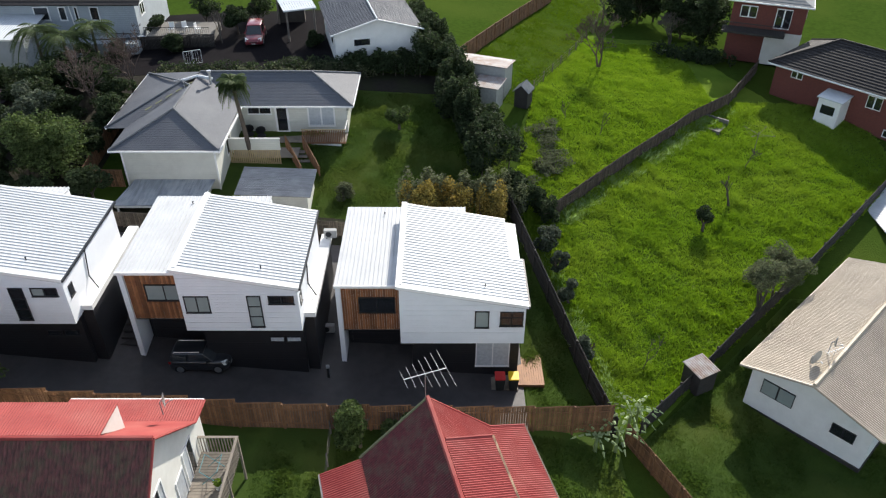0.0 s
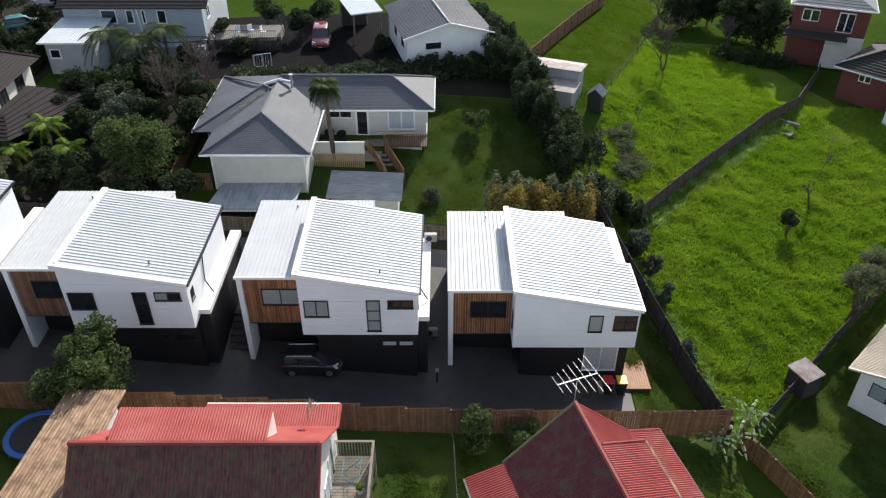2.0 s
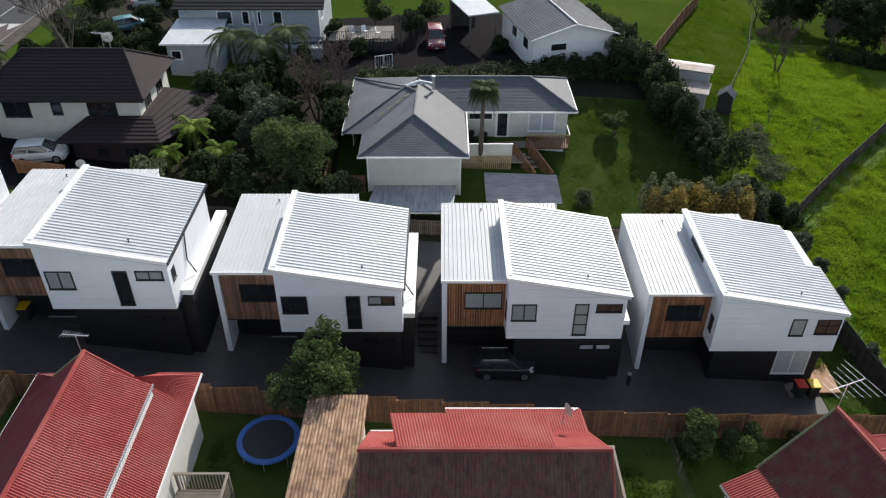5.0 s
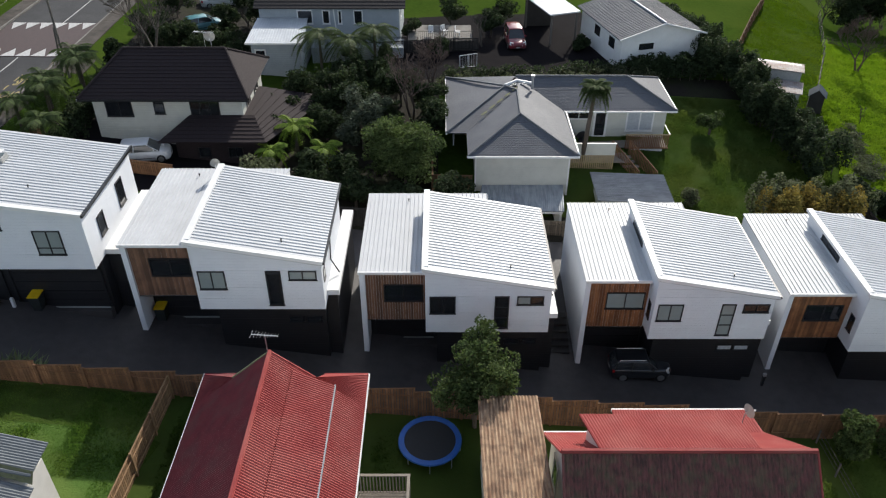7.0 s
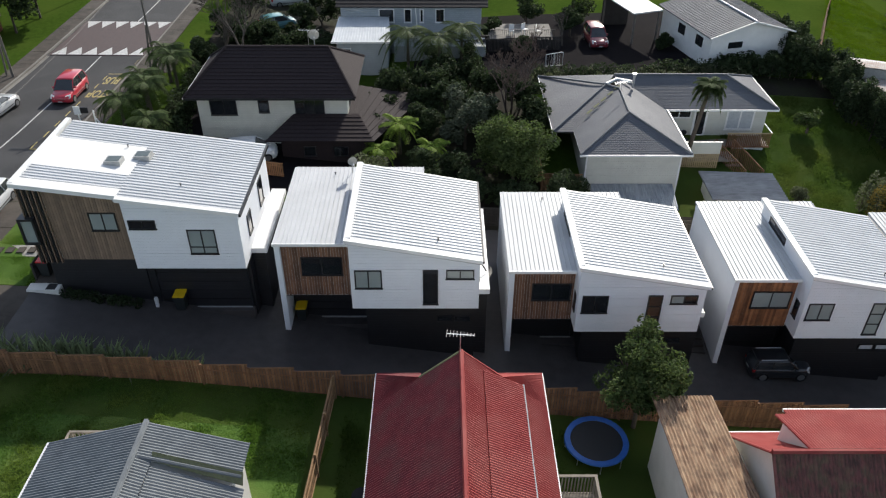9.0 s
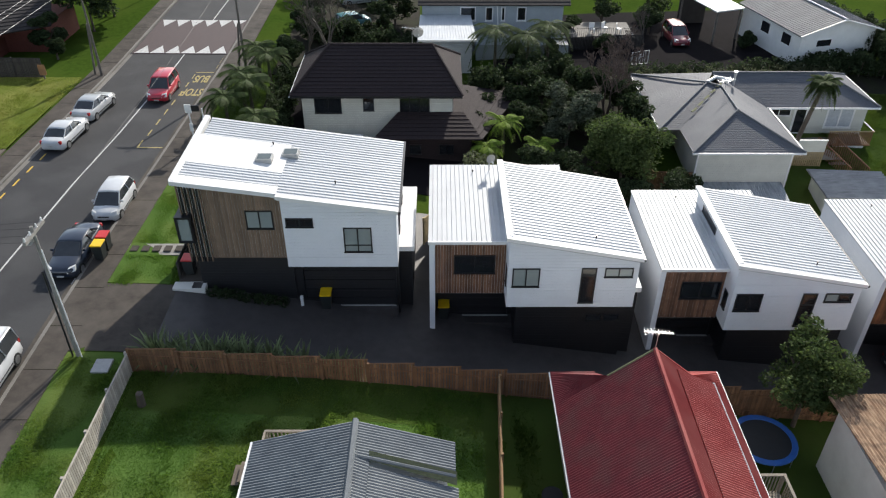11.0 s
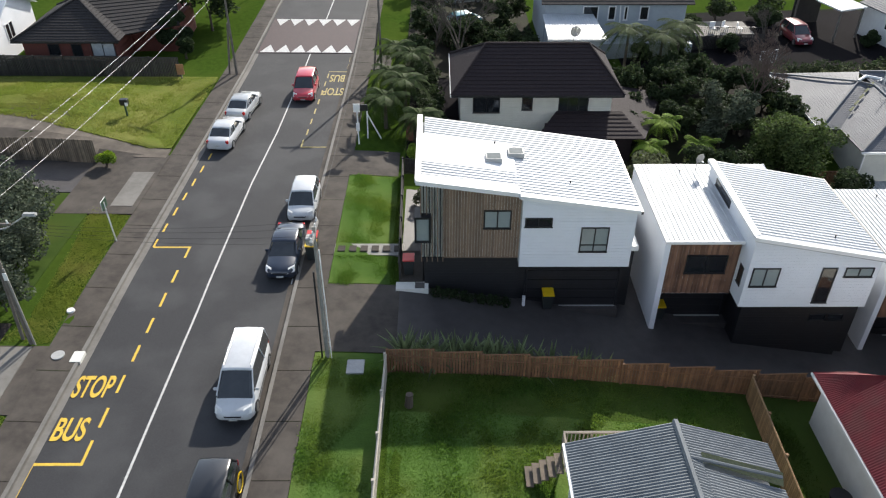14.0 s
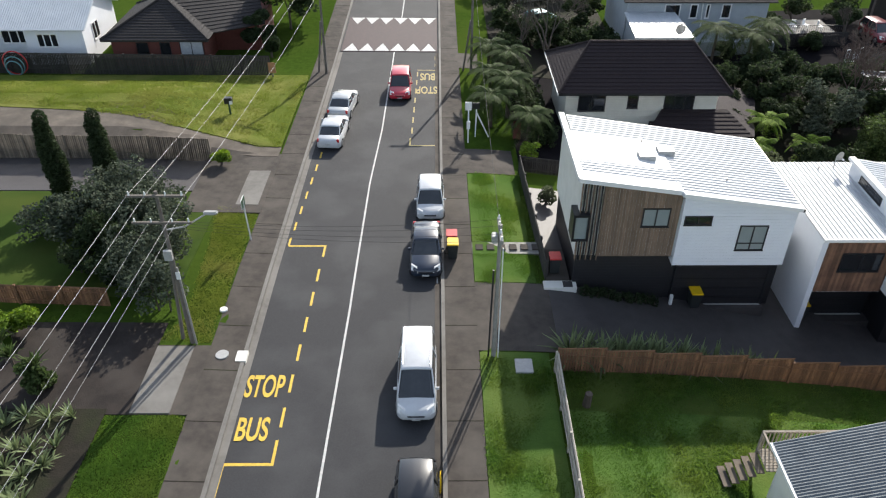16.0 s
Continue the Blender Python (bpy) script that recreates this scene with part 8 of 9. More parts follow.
def car(kind, label, x, y, rz, paint, z=None, rails=False):
    L, W, H, fb, rs, re, tb, belt = SHAPES[kind]
    t = thing("car", label, "car", (x, y, (gz(x, y) - 0.13) if z is None else z), rz=rz)
    w = W / 2
    yb = lambda f: -L / 2 + f * L                  # front at -y
    body = loft([(yb(0), 0.4, 0.62, w * 0.5, w * 0.42), (yb(0.015), 0.28, 0.70, w * 0.68, w * 0.6), (yb(0.04), 0.22, 0.75, w * 0.85, w * 0.76), (yb(0.08), 0.2, 0.8, w * 0.95, w * 0.86), (yb(0.13), 0.2, 0.84, w, w * 0.91), (yb(fb), 0.2, belt * 0.93, w, w * 0.93), (yb(0.45), 0.2, belt, w, w * 0.95), (yb(0.8), 0.2, belt, w, w * 0.95), (yb(0.92), 0.21, belt * 0.98, w * 0.97, w * 0.91), (yb(0.965), 0.25, belt * 0.95, w * 0.9, w * 0.83), (yb(0.99), 0.32, belt * 0.9, w * 0.76, w * 0.7), (yb(1), 0.42, belt * 0.82, w * 0.6, w * 0.55)])
    b = part("body", body, M[paint], t)
    for p in b.data.polygons:
        p.use_smooth = True
    g = loft([(yb(fb - 0.01), belt * 0.9, belt * 0.93, w * 0.86, w * 0.84), (yb(rs), belt * 0.92, H - 0.05, w * 0.93, w * 0.74), (yb((rs + re) / 2), belt * 0.92, H - 0.03, w * 0.94, w * 0.76), (yb(re), belt * 0.92, H - 0.06, w * 0.93, w * 0.72), (yb(tb), belt * 0.9, belt * 0.97, w * 0.86, w * 0.8)])
    gl = part("windows", g, M["car_glass"], t, "dark glass all round")
    gl.name = "glasshouse"
    roof = loft([(yb(rs) - 0.06, H - 0.11, H - 0.055, w * 0.74, w * 0.71), (yb(rs) + 0.06, H - 0.1, H - 0.015, w * 0.77, w * 0.75), (yb((rs + re) / 2), H - 0.1, H, w * 0.79, w * 0.77), (yb(re) - 0.05, H - 0.11, H - 0.025, w * 0.77, w * 0.74), (yb(re) + 0.06, H - 0.14, H - 0.075, w * 0.73, w * 0.71)])
    rf = part("roof", roof, M[paint], t)
    for p in rf.data.polygons:
        p.use_smooth = True
    for s in (-1, 1):
        for (f0, z0, k0), (f1, z1, k1) in (((fb + 0.01, belt, 0.9), (rs, H - 0.08, 0.755)), (((rs + re) / 2 + 0.02, belt, 0.955), ((rs + re) / 2, H - 0.06, 0.785)), ((tb - 0.015, belt, 0.86), (re, H - 0.1, 0.745))):
            part("pillar", tube(bmesh.new(), (s * w * k0, yb(f0), z0 - 0.02), (s * w * k1, yb(f1), z1), 0.035, sides=5), M[paint], t)
        m = part("mirror", boxes((s * (w + 0.02) - 0.09, s * (w + 0.02) + 0.09, yb(fb + 0.07), yb(fb + 0.07) + 0.1, belt - 0.02, belt + 0.12), bevel=0.025), M[paint], t)
        part("headlight", solid([(s * w * 0.46, yb(0.0), 0.56), (s * w * 0.9, yb(0.048), 0.58), (s * w * 0.88, yb(0.085), 0.815), (s * w * 0.52, yb(0.03), 0.765)], (0, 0.12, 0.02)), M["lamp_white"], t)
        part("tail_light", boxes((s * w * 0.78 - 0.09, s * w * 0.78 + 0.09, yb(0.94), yb(0.982), belt * 0.72, belt * 0.95), bevel=0.02), M["lamp_red"], t)
        if rails:
            part("roof_rail", tube(bmesh.new(), (s * w * 0.68, yb(rs) + 0.15, H + 0.03), (s * w * 0.68, yb(re) - 0.1, H + 0.02), 0.022, sides=5), M["alu"], t)
        for f in (0.18, 0.80):
            cx, cy, r = s * (w - 0.09), yb(f), 0.315
            wh = part("wheel", tube(bmesh.new(), (cx - 0.1, cy, r), (cx + 0.1, cy, r), r, sides=20), M["tyre"], t, "black tyre with alloy rim")
            part("rim", tube(bmesh.new(), (cx + s * 0.09, cy, r), (cx + s * 0.112, cy, r), r * 0.66, sides=14), M["rim"], wh)
        part("side_trim", boxes((s * w * 0.995 - 0.015, s * w * 0.995 + 0.015, yb(0.28), yb(0.72), 0.42, 0.47)), M["black_metal"], t)
    part("grille", boxes((-w * 0.42, w * 0.42, yb(-0.003), yb(0.03), 0.5, 0.6), bevel=0.015), M["black_metal"], t)
    part("front_plate", boxes((-0.18, 0.18, yb(-0.006), yb(0.03), 0.33, 0.43)), M["white_paint"], t)
    part("rear_plate", boxes((-0.18, 0.18, yb(0.985), yb(1.004), 0.55, 0.65)), M["white_paint"], t)
    part("bumper", boxes((-w * 0.6, w * 0.6, yb(0.004), yb(0.06), 0.26, 0.32), bevel=0.02), M["black_metal"], t)
    return t


car("van", "silver-white people mover parked at the kerb", -61.85, 25.55, 0, "car_white", rails=True)
car("sedan", "dark navy sedan parked beside bins at the kerb", -61.55, 35.5, 0, "car_navy")
car("hatch", "small white hatchback parked at the kerb", -61.35, 40.95, 0, "car_white")
car("suv", "bright red compact car on the street", -63.85, 59.3, 0, "car_red")
car("sedan", "white sedan parked facing away on the street", -68.3, 50.7, 176, "car_white")
car("sedan", "silver sedan parked facing away on the street", -68.1, 55.6, 174, "car_silver")
car("hatch", "black estate car parked with a yellow hoop on its wheel", -61.75, 18.9, 0, "car_black")
car("wagon", "dark station wagon parked before a townhouse garage", -14.1, 32.6, 90, "car_dark", z=gz(-14, 32.8) + 0.06, rails=True)
car("suv", "maroon van parked in a back yard", -18.4, 73.2, 5, "car_maroon", z=gz(-18.4, 72.8) + 0.05)
car("hatch", "white hatchback parked beside the brown-roofed house", -47.3, 50.2, 100, "car_white", z=gz(-47.3, 50.2) + 0.07)
car("hatch", "teal hatchback parked behind garden shrubs", -50.3, 78.6, 120, "car_teal", z=gz(-50.3, 78.6))
car("sedan", "pale blue car parked beyond the gardens", -50.3, 86.4, 110, "car_silver", z=gz(-50.3, 86))
hp = thing("hoop", "yellow plastic hoop leaning on a car wheel", "hoop", (-60.85, 20.0, gz(-60.85, 20) + 0.36))
bm = bmesh.new()
for i in range(20):
    a, c = 2 * math.pi * i / 20, 2 * math.pi * (i + 1) / 20
    tube(bm, (0, 0.4 * math.cos(a), 0.4 * math.sin(a)), (0, 0.4 * math.cos(c), 0.4 * math.sin(c)), 0.03, sides=5, cap=False)
part("ring", bm, M["bin_yellow"], hp)


# ---------------------------------------------------------------- street furniture
def bin_(label, x, y, lid, z=None, rz=0):
    t = thing("wheelie_bin", label, "bin", (x, y, gz(x, y) + 0.04 if z is None else z), rz=rz, group="wheelie bins")
    bm = bmesh.new()
    v0 = [bm.verts.new(p) for p in ((-0.22, -0.25, 0.06), (0.22, -0.25, 0.06), (0.22, 0.25, 0.06), (-0.22, 0.25, 0.06))]
    v1 = [bm.verts.new(p) for p in ((-0.29, -0.34, 0.98), (0.29, -0.34, 0.98), (0.29, 0.34, 0.98), (-0.29, 0.34, 0.98))]
    bm.faces.new(v0[::-1])
    bm.faces.new(v1)
    for i in range(4):
        bm.faces.new((v0[i], v0[(i + 1) % 4], v1[(i + 1) % 4], v1[i]))
    part("body", bm, M["bin_black"], t)
    part("lid", boxes((-0.31, 0.31, -0.38, 0.37, 0.98, 1.06), bevel=0.03), M[lid], t, "coloured plastic lid")
    for s in (-1, 1):
        part("wheel", tube(bmesh.new(), (s * 0.2 - 0.03, 0.27, 0.1), (s * 0.2 + 0.03, 0.27, 0.1), 0.1, sides=12), M["tyre"], t)
    part("handle", tube(bmesh.new(), (-0.22, 0.4, 0.95), (0.22, 0.4, 0.95), 0.02), M["bin_black"], t)


bin_("black wheelie bin with yellow lid on the footpath", -60.1, 35.2, "bin_yellow")
bin_("black wheelie bin with red lid on the footpath", -60.15, 36.1, "bin_red")
bin_("black wheelie bin with red lid by the entry steps", -54.75, 33.75, "bin_red", z=0.07)
bin_("black wheelie bin with yellow lid at a garage", -47.4, 32.55, "bin_yellow")
bin_("black wheelie bin with yellow lid behind a blade wall", -41.15, 33.2, "bin_yellow", z=gz(-40, 32.1) + 0.09)
bin_("black wheelie bin with red lid beside the deck", 3.35, 32.15, "bin_red")
bin_("black wheelie bin with yellow lid beside the deck", 4.15, 32.2, "bin_yellow")

dk = thing("end_deck", "new reddish timber deck beside the end townhouse", "deck")
for i in range(11):
    x = 4.5 + 0.142 * i
    part("deck_board", boxes((x, x + 0.13, 32.35, 38.6, -7.66, -7.62)), M["deck"], dk)
part("joist", boxes((4.5, 6.05, 32.35, 32.45, -8.1, -7.665), (4.5, 6.05, 38.4, 38.5, -8.0, -7.665), (5.95, 6.05, 32.46, 38.39, -8.1, -7.665)), M["fence_brown"], dk)
part("front_strip", boxes((-1.2, 4.45, 32.0, 33.2, -8.0, -7.66)), M["old_deck"], dk)


def power_pole(x, y, h, mt, label, wood=False):
    t = thing("power_pole", label, "pole")
    z = gz(x, y)
    bm = tube(bmesh.new(), (x, y, z - 0.3), (x, y, z + h), 0.115, 0.075, sides=10)
    part("shaft", bm, M[mt], t)
    return t, z


t, z = power_pole(-58.35, 27.35, 7.3, "pole_grey", "grey concrete power pole on the verge")
part("stay_pipe", tube(bmesh.new(), (-58.6, 27.3, z), (-58.55, 27.3, z + 5.0), 0.045), M["black_metal"], t)
part("conduit", tube(bmesh.new(), (-58.16, 27.25, z), (-58.2, 27.25, z + 6.2), 0.03), M["white_trim"], t)
part("crossarm", boxes((-58.42, -58.28, 26.5, 28.3, z + 6.9, z + 7.05)), M["pole_grey"], t)
for yy in (26.6, 27.1, 27.7, 28.2):
    part("insulator", tube(bmesh.new(), (-58.35, yy, z + 7.05), (-58.35, yy, z + 7.22), 0.05, 0.03, sides=8), M["white_trim"], t)
part("fitting", boxes((-58.7, -58.45, 27.1, 27.5, z + 6.5, z + 6.85), bevel=0.03), M["dish"], t)
t, z = power_pole(-72.45, 28.2, 8.3, "pole_wood", "weathered timber power pole with streetlight")
part("stay_post", tube(bmesh.new(), (-73.0, 28.5, z - 0.2), (-72.5, 28.2, z + 5.2), 0.09, 0.07, sides=8), M["pole_wood"], t)
part("conduit", tube(bmesh.new(), (-72.25, 28.1, z), (-72.3, 28.1, z + 4.5), 0.05), M["pole_grey"], t)
for hh, w in ((8.05, 1.2), (6.75, 1.25)):
    part("crossarm", boxes((-72.45 - w, -72.45 + w, 28.04, 28.14, z + hh + 0.04, z + hh + 0.13)), M["pole_wood"], t)
    for k in (-0.9, -0.35, 0.35, 0.9):
        part("insulator", tube(bmesh.new(), (-72.45 + w * k, 28.09, z + hh + 0.13), (-72.45 + w * k, 28.09, z + hh + 0.3), 0.045, 0.03, sides=8), M["white_trim"], t)
arm = part("lamp_arm", tube(tube(bmesh.new(), (-72.4, 28.2, z + 6.4), (-71.6, 28.3, z + 6.5), 0.035), (-71.6, 28.3, z + 6.5), (-70.6, 28.4, z + 7.1), 0.035), M["dish"], t)
part("lamp_head", boxes((-70.75, -70.15, 28.28, 28.52, z + 7.05, z + 7.2), bevel=0.05), M["dish"], arm)
part("transformer", boxes((-72.65, -72.3, 27.85, 28.05, z + 5.0, z + 5.5), bevel=0.03), M["dish"], t)
part("sign_plate", boxes((-72.38, -72.2, 28.0, 28.03, z + 3.9, z + 4.3)), M["white_trim"], t)
for x, y, h, mt, lab in ((-70.3, 63.0, 8.5, "pole_wood", "timber power pole with stay"), (-58.0, 63.5, 9.5, "pole_wood", "tall timber power pole by palms"), (-70.5, 92, 9, "pole_wood", "distant timber power pole by the street")):
    t, z = power_pole(x, y, h, mt, lab)
    part("stay_post", tube(bmesh.new(), (x - 0.7, y + 0.3, z - 0.2), (x - 0.1, y, z + 4.5), 0.09, sides=8), M["pole_wood"], t)
    part("crossarm", boxes((x - 1.1, x + 1.1, y - 0.06, y + 0.06, z + h - 0.5, z + h - 0.37)), M["pole_wood"], t)


def cable(p, q, sag, r, mt, parent):
    p, q = Vector(p), Vector(q)
    bm = bmesh.new()
    pts = [p.lerp(q, i / 12) - Vector((0, 0, sag * 4 * (i / 12) * (1 - i / 12))) for i in range(13)]
    for a, b in zip(pts, pts[1:]):
        tube(bm, a, b, r, sides=4, cap=False)
    part("cable", bm, M[mt], parent)


lines = thing("overhead_lines", "bright overhead power cables along the street", "cables", kind="structure")
for k, z0 in ((-1.17, 8.25), (-0.45, 8.25), (1.17, 8.25)):
    cable((-72.45 + k, 28.1, z0), (-70.3 + k * 0.85, 63.0, 7.7), 0.5, 0.007, "wire", lines)
    cable((-72.45 + k, 28.1, z0), (-75.0 + k, -8, 8.6), 0.5, 0.007, "wire", lines)
for k in (-0.55, 0.6):
    cable((-72.45 + k, 28.1, 6.95), (-75.0 + k, -8, 7.0), 0.5, 0.005, "wire", lines)
for k, zz in ((26.6, 7.0), (27.1, 7.0), (27.7, 7.0), (28.2, 7.0)):
    cable((-58.35, k, zz), (-72.3, 28.1 + (k - 27.4) * 0.3, 6.9), 0.35, 0.007, "wire_dark", lines)
cable((-58.35, 27.4, 7.0), (-58.0, 63.5, 8.0), 0.6, 0.01, "wire_dark", lines)

bs = thing("bus_stop_sign", "white bus stop post with dark sign box", "sign", (-58.75, 49.6, gz(-58.75, 49.6)))
part("post", tube(bmesh.new(), (0, 0, 0), (0, 0, 3.0), 0.05, sides=8), M["white_trim"], bs)
part("sign_panel", boxes((-0.25, 0.2, -0.03, 0.03, 2.5, 3.1)), M["white_trim"], bs)
part("sign_box", boxes((0.21, 0.75, -0.05, 0.05, 2.6, 3.05), bevel=0.02), M["black_metal"], bs)
part("timetable", boxes((-0.12, 0.12, -0.08, -0.05, 1.1, 1.7)), M["white_trim"], bs)
fs = thing("post_frame", "white leaning timber post frame on the verge", "sign", (-58.2, 50.6, gz(-58.2, 50.6)))
part("post", tube(bmesh.new(), (0, 0, 0), (0.05, 0, 2.4), 0.05), M["white_trim"], fs)
part("brace", tube(bmesh.new(), (0.05, 0, 1.9), (0.95, 0, 0.0), 0.05), M["white_trim"], fs)
sg = thing("street_sign", "leaning street sign on a white post", "sign", (-71.45, 36.9, gz(-71.45, 36.9)))
part("post", tube(bmesh.new(), (0, 0, 0), (-0.1, 0, 2.6), 0.045, sides=8), M["white_trim"], sg)
part("blade", boxes((-0.14, -0.1, -0.3, 0.35, 2.2, 2.75)), M["white_trim"], sg)
part("back", boxes((-0.1, -0.08, -0.3, 0.35, 2.2, 2.75)), M["green_paint"], sg)
lb = thing("letterbox", "small dark letterbox on a post in the lawn", "letterbox", (-76.1, 53.0, gz(-76.1, 53.0)))
part("post", boxes((-0.06, 0.06, -0.06, 0.06, 0, 1.0)), M["green_paint"], lb)
part("box", boxes((-0.28, 0.28, -0.2, 0.2, 1.0, 1.45), bevel=0.03), M["black_metal"], lb)
part("flap", boxes((0.1, 0.3, -0.23, -0.2, 1.0, 1.25)), M["white_trim"], lb)
sb = thing("board_sign", "small orange board on a post by the lawn", "sign", (-74.6, 61.8, gz(-74.6, 61.8)))
part("post", boxes((-0.05, 0.05, -0.05, 0.05, 0, 1.3)), M["pole_wood"], sb)
part("board", boxes((-0.3, 0.3, -0.08, -0.04, 0.5, 1.4)), M["deck"], sb)
uc = thing("utility_cover", "white oval cover on the grass verge", "cover", (-71.55, 30.6, gz(-71.55, 30.6)))
part("lid", tube(bmesh.new(), (0, 0, -0.05), (0, 0, 0.1), 0.22, 0.18, sides=14), M["white_trim"], uc)
gp = thing("gate_pillar", "stone-capped brick gate pillar", "pillar", (-55.2, 50.9, gz(-55.2, 50.9)))
part("shaft", boxes((-0.25, 0.25, -0.25, 0.25, 0, 1.5)), M["brick"], gp)
part("cap", boxes((-0.32, 0.32, -0.32, 0.32, 1.5, 1.62), bevel=0.02), M["concrete"], gp)
lw = thing("letterbox_wall", "row of letterboxes on a low rail", "letterbox", (-79.0, 41.6, gz(-79, 41.6)))
part("rail", boxes((-1.3, 1.3, -0.08, 0.08, 0.75, 0.85)), M["leaf_pale"], lw)
for i in range(3):
    part("box", boxes((-1.2 + 0.9 * i, -0.85 + 0.9 * i, -0.15, 0.15, 0.85, 1.1), bevel=0.02), M["black_metal"], lw)
    part("post", boxes((-1.1 + 0.9 * i, -1.0 + 0.9 * i, -0.05, 0.05, -0.1, 0.75)), M["pole_wood"], lw)
ph = thing("play_hoops", "red and blue play hoops against a fence", "toy", (-96.2, 62.7, gz(-96.2, 62.7)))
for r, mt, dy in ((1.0, "bin_red", 0.0), (0.8, "car_teal", -0.2), (0.65, "car_teal", -0.4)):
    bm = bmesh.new()
    for i in range(20):
        a, c = 2 * math.pi * i / 20, 2 * math.pi * (i + 1) / 20
        tube(bm, (r * math.cos(a), dy, r + r * math.sin(a)), (r * math.cos(c), dy, r + r * math.sin(c)), 0.05, sides=5, cap=False)
    part("hoop", bm, M[mt], ph)


# ---------------------------------------------------------------- gardens and roofs
tr = thing("trampoline", "round trampoline with blue padded rim on lawn", "trampoline", (-26.1, 24.96, gz(-26.1, 24.96)))
bm = bmesh.new()
N = 40
rings = [[bm.verts.new((r * math.cos(2 * math.pi * i / N), r * math.sin(2 * math.pi * i / N), zz)) for i in range(N)] for r, zz in ((1.22, 0.66), (1.25, 0.72), (1.5, 0.72), (1.53, 0.64))]
for a, b in zip(rings, rings[1:]):
    for i in range(N):
        bm.faces.new((a[i], a[(i + 1) % N], b[(i + 1) % N], b[i]))
part("pad", bm, M["tramp_blue"], tr, "blue padded rim")
bm = bmesh.new()
bmesh.ops.create_circle(bm, cap_ends=True, segments=N, radius=1.24)
bmesh.ops.translate(bm, verts=bm.verts, vec=(0, 0, 0.67))
ret = bmesh.ops.extrude_face_region(bm, geom=bm.faces[:])
bmesh.ops.translate(bm, verts=[v for v in ret["geom"] if isinstance(v, bmesh.types.BMVert)], vec=(0, 0, 0.012))
part("mat", bm, M["tramp_black"], tr, "black jumping mat")
for i in range(8):
    a = 2 * math.pi * i / 8
    part("leg", tube(bmesh.new(), (1.45 * math.cos(a), 1.45 * math.sin(a), -0.1), (1.45 * math.cos(a), 1.45 * math.sin(a), 0.66), 0.025), M["alu"], tr)


def yagi(x, y, z, h, boom, dirx, diry, elements, label, span=0.5):
    t = thing("tv_antenna", label, "antenna", (x, y, z))
    part("mast", tube(bmesh.new(), (0, 0, -0.2), (0, 0, h), 0.018), M["alu"], t)
    d = Vector((dirx, diry, 0)).normalized()
    s = Vector((-d.y, d.x, 0))
    part("boom", tube(bmesh.new(), d * -boom / 2 + Vector((0, 0, h)), d * boom / 2 + Vector((0, 0, h)), 0.02), M["alu"], t)
    for i in range(elements):
        c = d * (-boom / 2 + boom * i / (elements - 1)) + Vector((0, 0, h + 0.02))
        w = span * (0.45 + 0.55 * i / (elements - 1))
        part("element", tube(bmesh.new(), c - s * w, c + s * w, 0.007), M["alu"], t)


yagi(-0.75, 23.0, 1.3, 1.25, 1.9, 0.93, 0.36, 7, "large bright aluminium television antenna on a ridge", 1.15)
yagi(-32.7, 23.6, 3.75, 1.0, 1.1, -1, 0.1, 9, "small television antenna on a red ridge", 0.22)
yagi(-19.8, 54.8, 1.25, 0.95, 1.3, 0.9, 0.4, 8, "television antenna on a grey tiled roof", 0.45)
yagi(-43.4, 56.4, 4.4, 1.2, 1.5, 1, -0.2, 8, "television antenna on a brown tiled roof", 0.4)
yagi(21.2, 30.4, -4.4, 1.4, 1.2, 1, 0.4, 6, "television antenna on a cream iron roof", 0.45)


def sat_dish(x, y, z, r, yaw, h, label, mt="dish"):
    t = thing("satellite_dish", label, "satellite dish", (x, y, z), rz=yaw)
    part("mast", tube(tube(bmesh.new(), (0, 0, -0.15), (0, 0, h), 0.03), (0, 0, h), (0, -0.12, h + 0.1), 0.03), M["dish"], t)
    bm = bmesh.new()
    rings = []
    for k in range(5):
        rr = r * k / 4
        rings.append([bm.verts.new((rr * math.cos(2 * math.pi * i / 20), -0.12 - 0.25 * r + 0.25 * (-(1 - (rr / r) ** 2)) * r * -1, h + 0.1 + rr * math.sin(2 * math.pi * i / 20))) for i in range(20)] if k else [bm.verts.new((0, -0.12, h + 0.1))])
    for i in range(20):
        bm.faces.new((rings[0][0], rings[1][i], rings[1][(i + 1) % 20]))
    for a, b in zip(rings[1:], rings[2:]):
        for i in range(20):
            bm.faces.new((a[i], b[i], b[(i + 1) % 20], a[(i + 1) % 20]))
    bmesh.ops.solidify(bm, geom=bm.faces[:], thickness=0.015)
    part("reflector", bm, M[mt], t)
    part("feed_arm", tube(bmesh.new(), (0, -0.15, h + 0.1 - r), (0, -0.15 - r, h), 0.015), M["dish"], t)
    part("feed_horn", tube(bmesh.new(), (0, -0.1 - r, h), (0, -0.22 - r, h), 0.05), M["lamp_white"], t)


sat_dish(-12.4, 23.3, -0.1, 0.33, 110, 0.6, "grey satellite dish on a red iron roof")
sat_dish(-38.55, 39.0, 3.38, 0.27, 20, 0.75, "pale satellite dish on a white townhouse roof")
sat_dish(-43.0, 56.6, 4.4, 0.4, 10, 0.8, "pale satellite dish on a brown tiled roof")
sat_dish(20.6, 31.2, -4.6, 0.45, 30, 0.4, "grey satellite dish on a cream iron roof")
sat_dish(21.8, 31.8, -4.6, 0.35, 60, 0.9, "small satellite dish on a cream iron roof")

